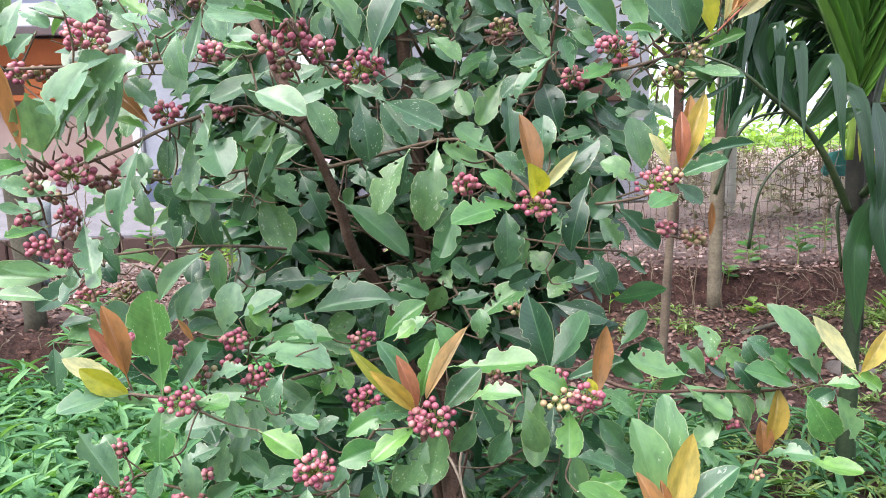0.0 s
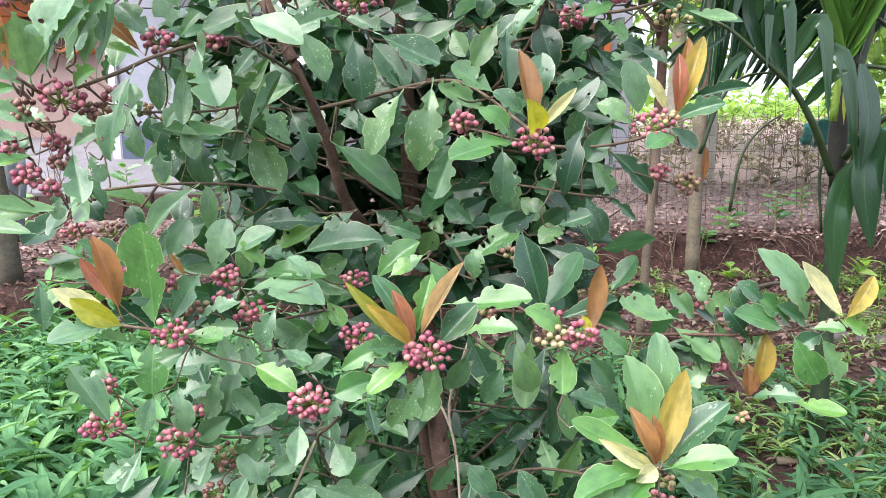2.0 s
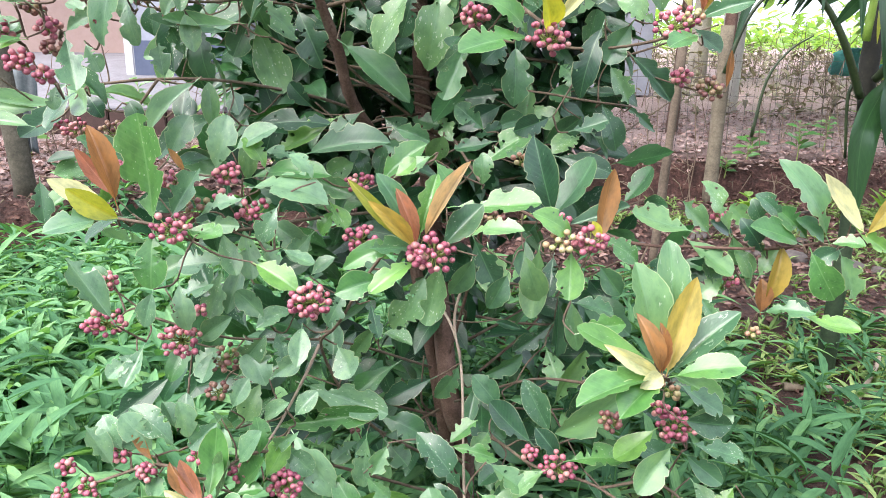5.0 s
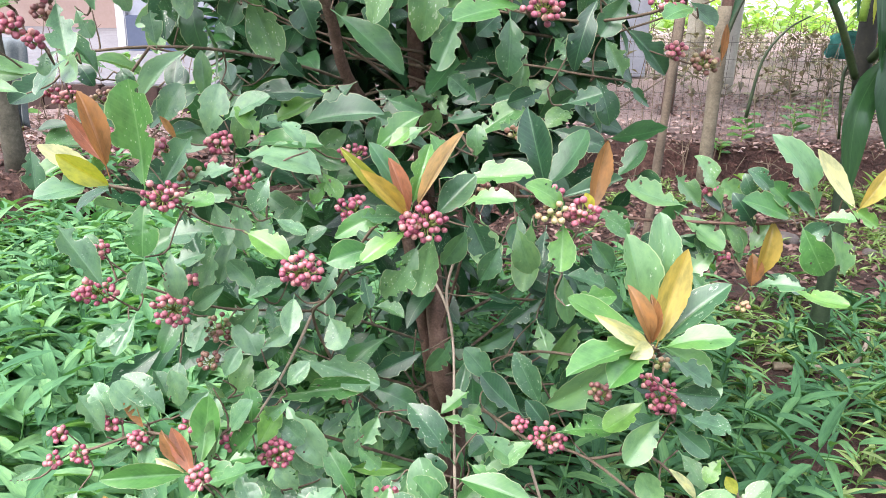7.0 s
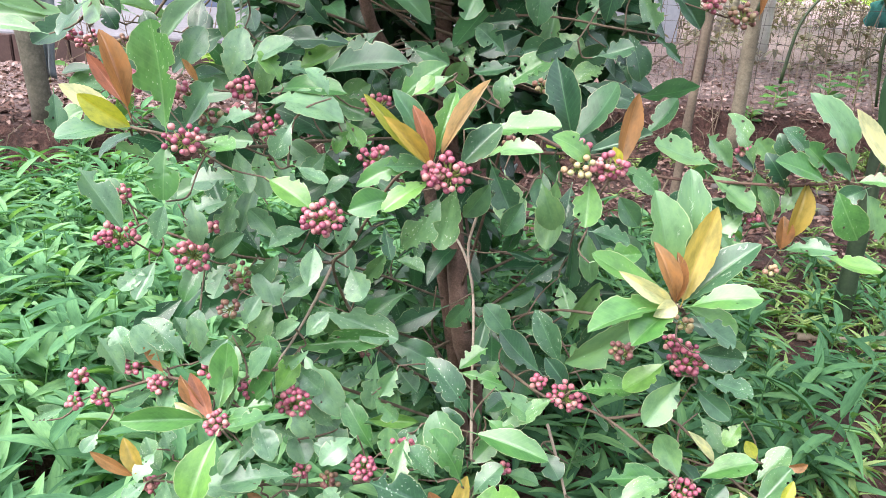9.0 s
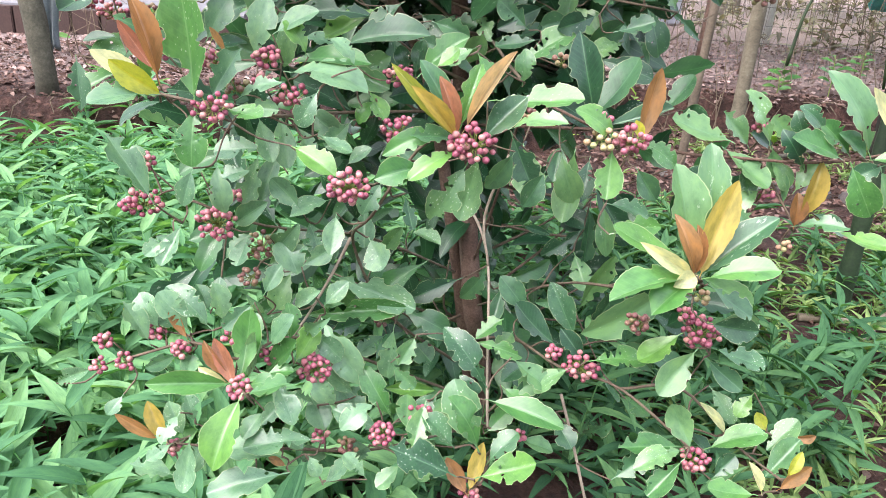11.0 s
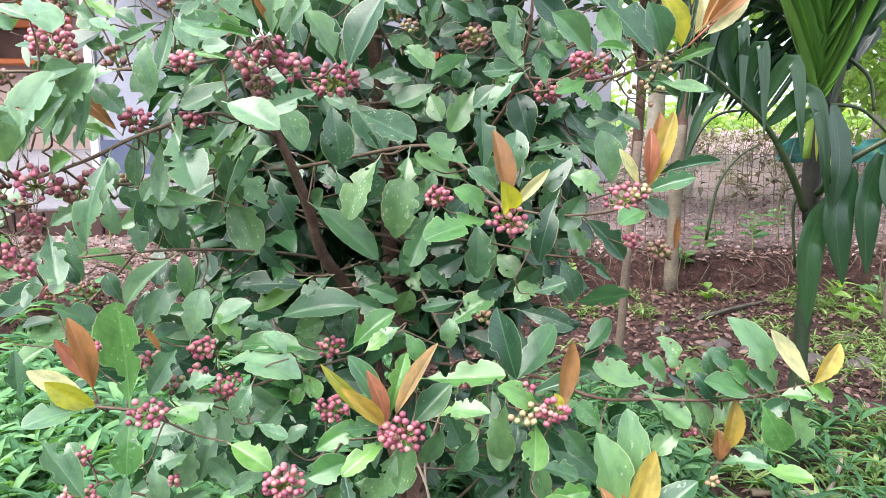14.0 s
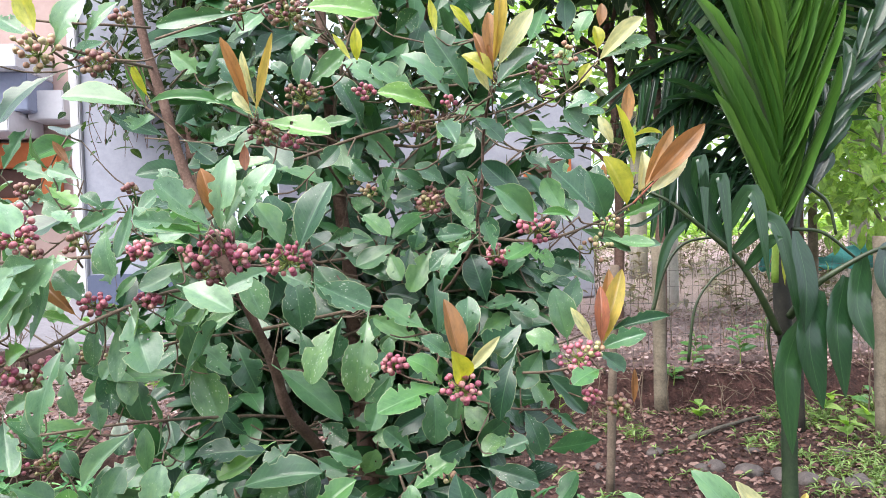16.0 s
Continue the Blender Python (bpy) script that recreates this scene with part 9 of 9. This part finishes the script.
# ---- weeds ----
def weeds(name, count, area, height, blade, seed, label, density=None, mat=WEED, per=(5, 9), ratio=0.25):
    """Low plants of long narrow leaves on short stems, joined in one mesh."""
    rng = random.Random(seed)
    verts, faces, uvs = [], [], []
    rows = ((0.0, 0.25), (0.15, 0.8), (0.35, 1.0), (0.6, 0.85), (0.82, 0.45), (1.0, 0.02))
    made = 0
    while made < count:
        x, y = rng.uniform(area[0], area[1]), rng.uniform(area[2], area[3])
        if density and rng.random() > density(x, y):
            continue
        made += 1
        g = ground_height(x, y)
        tall = rng.uniform(*height)
        lean = Vector((rng.gauss(0, 0.25), rng.gauss(-0.1, 0.25), 1))
        turn = rng.uniform(0, 6.3)
        for k in range(rng.randint(*per)):
            f = rng.uniform(0.15, 1)
            base = Vector((x, y, g)) + lean * tall * f
            a = turn + k * 2.4 + rng.gauss(0, 0.3)
            up = rng.uniform(0.0, 1.3)
            way = Vector((math.cos(a), math.sin(a), up)).normalized()
            ln = rng.uniform(*blade)
            m, _ = frame_matrix(base, base + way, (rng.gauss(0, 0.2), rng.gauss(0, 0.2), 1))
            s = len(verts)
            sag = rng.uniform(0.1, 0.7)
            for u, w in rows:
                for v in (-1, 0, 1):
                    verts.append(m @ Vector((v * w * ln * ratio / 2, u * ln, ln * (0.07 * abs(v) * w - sag * u * u))))
                    uvs.append((0.5 + 0.5 * v * w, u))
            for i in range(5):
                for j in range(2):
                    q = s + i * 3 + j
                    faces.append((q, q + 1, q + 4, q + 3))
        s = len(verts)
        top = Vector((x, y, g)) + lean * tall
        for p, r in ((Vector((x, y, g)), 0.0025), (top, 0.0015)):
            for v in (-1, 0, 1):
                verts.append(p + Vector((v * r, (abs(v) - 0.5) * r, 0)))
                uvs.append((0.5, 0.5))
        faces += [(s, s + 1, s + 4, s + 3), (s + 1, s + 2, s + 5, s + 4)]
    return tagged(new(name, mesh_from(name, verts, faces, mat, uvs)), label, "weeds", kind="stuff")


def turf_density(x, y):
    """Thick to the side of the palm, a few tufts elsewhere."""
    side = min(1.0, max(0.0, (x - 0.36 * y - 0.62) / 0.45))
    tuft = 0.45 if noise.noise(Vector((x * 2.3, y * 2.3, 2))) > 0.28 else 0.03
    return max(side * (1.0 if noise.noise(Vector((x * 2.0, y * 2.0, 6))) > -0.15 else 0.25), tuft)


weeds("weeds", 3100, (-4.2, -0.1, 0.7, 4.15), (0.08, 0.3), (0.08, 0.165), 11, "lush bright green weeds with narrow leaves", lambda x, y: (1.0 if x < -0.55 else 0.5) * min(1, max(0, 1.6 * noise.noise(Vector((x * 1.3, y * 1.3, 1))) + 2.2 * (x + 4.2))) * min(1, max(0, noise.noise(Vector((x * 1.6, y * 1.6, 5))) + 2.2 * (y - 0.8))) * min(1, max(0, 0.8 * noise.noise(Vector((x * 2, y * 2, 9))) + 4 * (4.0 - y))))
weeds("weeds", 560, (-0.3, 3.2, 0.9, 3.2), (0.04, 0.17), (0.06, 0.14), 12, "patchy green weeds with long narrow leaves over soil", lambda x, y: (1.0 if y < 2.3 else 0.45) * min(1, max(0, 1.2 * noise.noise(Vector((x * 1.5, y * 1.5, 4))) + 2 * (3.1 - x))) * min(1, 3 * (y - 0.85)) * (1.0 if noise.noise(Vector((x * 2.2, y * 2.2, 7))) > -0.05 else 0.2), mat=WEED_SHADED, ratio=0.2)
weeds("weeds", 420, (-0.6, 1.0, 1.5, 3.4), (0.08, 0.32), (0.07, 0.15), 18, "green weeds round the foot of the shrub", mat=WEED_SHADED, ratio=0.2)
weeds("weeds", 420, (0.45, 2.6, 1.4, 3.2), (0.02, 0.1), (0.04, 0.1), 19, "short thin grass over the soil beside the shrub", mat=TURF, ratio=0.18)
weeds("ground_cover", 2500, (0.9, 5.6, 2.8, 5.6), (0.015, 0.08), (0.025, 0.07), 13, "sparse short grass on the red soil", turf_density, mat=TURF, ratio=0.2)
weeds("seedlings", 26, (-4, 5, 4.6, 8), (0.08, 0.3), (0.08, 0.16), 14, "scattered broad-leaved seedlings on the bed", mat=BRIGHT_LEAF, ratio=0.5)
SCRUB = leaf_material("scrub_leaf", (0.09, 0.07, 0.06), (0.2, 0.18, 0.13), (0.34, 0.31, 0.25), 0.7, 0.0, (0.2, 0.18, 0.12), island=True, through_light=0.15)
weeds("scrub", 1200, (0.4, 16, 8.6, 30), (0.08, 0.75), (0.08, 0.2), 16, "dull half-dry scrub on the far bed", mat=SCRUB, ratio=0.4)
weeds("thicket", 280, (0.5, 25.0, 32, 40), (0.8, 2.4), (0.4, 0.8), 15, "bright green undergrowth behind the bed", mat=BRIGHT_LEAF, ratio=0.35)


# ---- litter, stones, sticks ----
def seedling(x, y, height, n, seed, size=(0.08, 0.15), mat=None):
    rng = random.Random(seed)
    z = ground_height(x, y)
    ob = thing("seedling", (x, y, z - 0.01), "small broad-leaved green seedling in the bed", "plant", "seedlings")
    top = Vector((rng.uniform(-0.03, 0.03), 0, height))
    part("stem", tube(bmesh.new(), smooth_path([(0, 0, 0), top * 0.5 + Vector((0.01, 0, 0)), top], 3), [0.005 - 0.0004 * i for i in range(7)], 6), GREEN_STALK, ob)
    for k in range(n):
        f = 0.35 + 0.65 * k / n
        a = k * 2.4 + rng.uniform(-0.3, 0.3)
        base = top * f
        tip = base + Vector((math.cos(a), math.sin(a), rng.uniform(-0.1, 0.5))) * rng.uniform(*size)
        m, ln = frame_matrix(base, tip, (0, -0.4, 1))
        b = new("leaf", leaf_mesh("l", k))
        b.parent = ob
        b.matrix_basis = m @ Matrix.Diagonal((ln * 0.5, ln, ln * 0.5, 1))
    return ob


for k, (x, y, h, n) in enumerate(((2.8, 6.0, 0.34, 12), (2.36, 5.9, 0.16, 5), (2.56, 6.3, 0.26, 8), (2.15, 5.75, 0.16, 8), (3.3, 6.6, 0.3, 9), (-2.9, 5.4, 0.4, 12), (-1.7, 5.8, 0.45, 14), (-2.4, 6.2, 0.5, 16), (3.4, 5.2, 0.2, 8))):
    seedling(x, y, h, n, 80 + k)


def dry_stalks():
    rng = random.Random(77)
    bm = bmesh.new()
    for _ in range(80):
        x, y = rng.uniform(-3.5, 5.5), rng.uniform(4.9, 7.6)
        z = ground_height(x, y)
        h = rng.uniform(0.25, 0.95)
        p = Vector((x, y, z - 0.02))
        q = p + Vector((rng.gauss(0, 0.1) * h, rng.gauss(0, 0.1), h))
        m = (p + q) / 2 + Vector((rng.gauss(0, 0.04), 0, 0))
        tube(bm, [p, m, q], [0.005, 0.004, 0.002], 5)
        for _ in range(rng.randint(1, 4)):
            s = p.lerp(q, rng.uniform(0.4, 0.95))
            tube(bm, [s, s + Vector((rng.gauss(0, 0.08), rng.gauss(0, 0.05), rng.uniform(0.02, 0.14)))], [0.003, 0.0015], 4)
    for _ in range(150):
        x, y = rng.uniform(0.5, 11.0), rng.uniform(9.5, 17.0)
        p = Vector((x, y, ground_height(x, y) - 0.02))
        h = rng.uniform(0.5, 1.5)
        q = p + Vector((rng.gauss(0, 0.12) * h, rng.gauss(0, 0.1), h))
        tube(bm, [p, (p + q) / 2 + Vector((rng.gauss(0, 0.04), 0, 0)), q], [0.006, 0.005, 0.003], 4)
        for _ in range(3):
            s = p.lerp(q, rng.uniform(0.3, 0.95))
            tube(bm, [s, s + Vector((rng.gauss(0, 0.14), rng.gauss(0, 0.1), rng.uniform(0.02, 0.2)))], [0.005, 0.002], 4)
    for _ in range(170):
        x = rng.uniform(-3, 4.4)
        y = 3.85 + rng.uniform(0, 0.3) if x < -0.2 else 5.6 + rng.uniform(0, 0.3)
        p = Vector((x, y, ground_height(x, y) + 0.01))
        q = p + Vector((rng.gauss(0, 0.12), -rng.uniform(0.05, 0.15), -rng.uniform(0.02, 0.15)))
        tube(bm, [p, p.lerp(q, 0.5) + Vector((0, -0.03, 0.03)), q], [0.004, 0.003, 0.002], 4)
    me = bpy.data.meshes.new("dry_stalks")
    bm.to_mesh(me)
    bm.free()
    me.materials.append(TWIG_BARK)
    tagged(new("dry_stalks", me), "thin dry brown stalks and roots on the bed", "dry stalks", kind="stuff")


dry_stalks()


def litter(name, count, area, colours, size, seed, label, lowest=-1.0):
    mat = leaf_material("dead_leaf", *colours, 0.8, 0.0, (0.25, 0.18, 0.14), island=True, through_light=0.05)
    rng = random.Random(seed)
    spots = []
    while len(spots) < count:
        x, y = rng.uniform(area[0], area[1]), rng.uniform(area[2], area[3])
        if y < 3.4 and rng.random() < 0.85 or x < -0.3 and y < 3.75 or ground_height(x, y) < lowest:
            continue
        a = rng.uniform(0, 6.3)
        spots.append(((x, y, ground_height(x, y) + 0.012), (math.cos(a), math.sin(a), 0.1)))
    ob = leaf_cloud(name, spots, mat, None, label, rng, size, 0.5, 0.0, spread=0.35, curl=0.15)
    tagged(ob, category="leaf litter")


litter("leaf_litter", 20000, (-5, 5.5, 1.4, 6.0), ((0.022, 0.01, 0.008), (0.095, 0.048, 0.04), (0.22, 0.145, 0.13)), (0.012, 0.058), 21, "damp brown fallen leaves on red soil")
litter("leaf_litter", 14000, (-5, 8, 4.6, 10), ((0.09, 0.05, 0.047), (0.24, 0.155, 0.145), (0.44, 0.33, 0.32)), (0.015, 0.07), 22, "dry pale fallen leaves on the raised bed", 0.19)


def clods():
    """Crumbs and lumps of earth lying on the soil."""
    rng = random.Random(55)
    bm = bmesh.new()
    bmesh.ops.create_icosphere(bm, subdivisions=1, radius=1)
    shape = [v.co.copy() for v in bm.verts]
    tris = [tuple(v.index for v in f.verts) for f in bm.faces]
    bm.free()
    verts, faces = [], []
    while len(verts) < 2600 * len(shape):
        x, y = rng.uniform(-4.5, 5.0), rng.uniform(2.3, 6.5)
        r = 0.006 + 0.03 * rng.random() ** 3
        at = Vector((x, y, ground_height(x, y) + r * 0.2))
        s = len(verts)
        verts += [at + Vector((v.x * r, v.y * r, v.z * r * 0.7)) * rng.uniform(0.7, 1.25) for v in shape]
        faces += [tuple(s + k for k in f) for f in tris]
    ob = new("clods", mesh_from("clods", verts, faces, ground.data.materials[0], smooth=False))
    tagged(ob, "crumbled lumps of red-brown earth", "soil clods", kind="stuff")


clods()
STONE = rough_material("river_stone", [(0.3, (0.035, 0.028, 0.027)), (0.5, (0.075, 0.062, 0.058)), (0.75, (0.15, 0.125, 0.115))], 14, 0.75, 0.002)


def stone(x, y, r, squash, seed, label="smooth grey-brown river stone half sunk in soil"):
    bm = bmesh.new()
    bmesh.ops.create_icosphere(bm, subdivisions=3, radius=1)
    for v in bm.verts:
        v.co *= 1 + 0.16 * noise.noise(v.co * 1.3 + Vector((seed * 3.1, 0, 0)))
        v.co = Vector((v.co.x * r, v.co.y * r * 0.8, v.co.z * r * squash))
    me = bpy.data.meshes.new("stone")
    bm.to_mesh(me)
    bm.free()
    me.materials.append(STONE)
    me.polygons.foreach_set("use_smooth", [True] * len(me.polygons))
    ob = new("stone", me)
    ob.location = (x, y, ground_height(x, y) + r * squash * 0.2)
    ob.rotation_euler = (0, 0, seed * 1.3)
    return tagged(ob, label, "stone", "row of stones")


for k in range(17):
    rng = random.Random(300 + k)
    stone(1.76 + 0.095 * k + rng.uniform(-0.03, 0.03), 4.28 - 0.07 * min(k, 6) + rng.uniform(-0.05, 0.08), rng.uniform(0.05, 0.09), rng.uniform(0.6, 0.8), k)
for x, y, r, q, s in ((2.2, 4.55, 0.05, 0.5, 26), (1.6, 4.6, 0.06, 0.5, 27), (3.1, 4.5, 0.09, 0.5, 28), (1.2, 4.4, 0.045, 0.5, 29), (2.7, 4.42, 0.06, 0.6, 30)):
    stone(x, y, r, q, s)



def stick(name, pts, r, mat, label):
    pts = [Vector(p) for p in pts]
    ob = thing(name, pts[0], label, "stick")
    path = smooth_path([p - pts[0] for p in pts], 5)
    part("stick_body", tube(bmesh.new(), path, [r * (1 - 0.5 * i / (len(path) - 1)) for i in range(len(path))], 7, 0.3), mat, ob)


stick("fallen_branch", [(1.905, 4.81, ground_height(1.905, 4.81) + 0.02), (2.22, 5.0, ground_height(2.22, 5.0) + 0.03), (2.57, 5.23, ground_height(2.57, 5.23) + 0.02)], 0.02, SHADED_POST, "dark fallen branch lying on the soil")
stick("fallen_branch", [(1.22, 2.5, ground_height(1.22, 2.5) + 0.015), (1.5, 2.47, ground_height(1.5, 2.47) + 0.02), (1.9, 2.42, ground_height(1.9, 2.42) + 0.015)], 0.016, PALE_TWIG, "pale dry stick lying among weeds")
stick("fallen_branch", [(1.35, 2.3, ground_height(1.35, 2.3) + 0.01), (1.6, 2.6, ground_height(1.6, 2.6) + 0.06), (1.75, 2.85, ground_height(1.75, 2.85) + 0.02)], 0.011, PALE_TWIG, "pale dry stick lying among weeds")



# ---- unseen walls added behind and beside the walker to cut low sky light ----
BLOCKER_MAT = rough_material("blocker_grey_green", [(0.3, (0.05, 0.06, 0.04)), (0.55, (0.09, 0.1, 0.07)), (0.8, (0.15, 0.15, 0.12))], 1.2, 0.95, 0.01)
for k, (lo, hi) in enumerate((((-12, -7.3, -0.2), (12, -7.0, 2.4)), ((-12.3, -7.3, -0.2), (-12.003, 9.0, 2.4)), ((12.003, -7.3, -0.2), (12.3, 9.0, 2.4)))):
    me = bpy.data.meshes.new("light_blocker")
    bm = box(bmesh.new(), lo, hi, 0.02)
    bm.to_mesh(me)
    bm.free()
    me.materials.append(BLOCKER_MAT)
    tagged(new(("wall_south", "wall_west", "wall_east")[k], me), "plain grey-green wall added out of view to block low sky light", "wall", kind="structure")
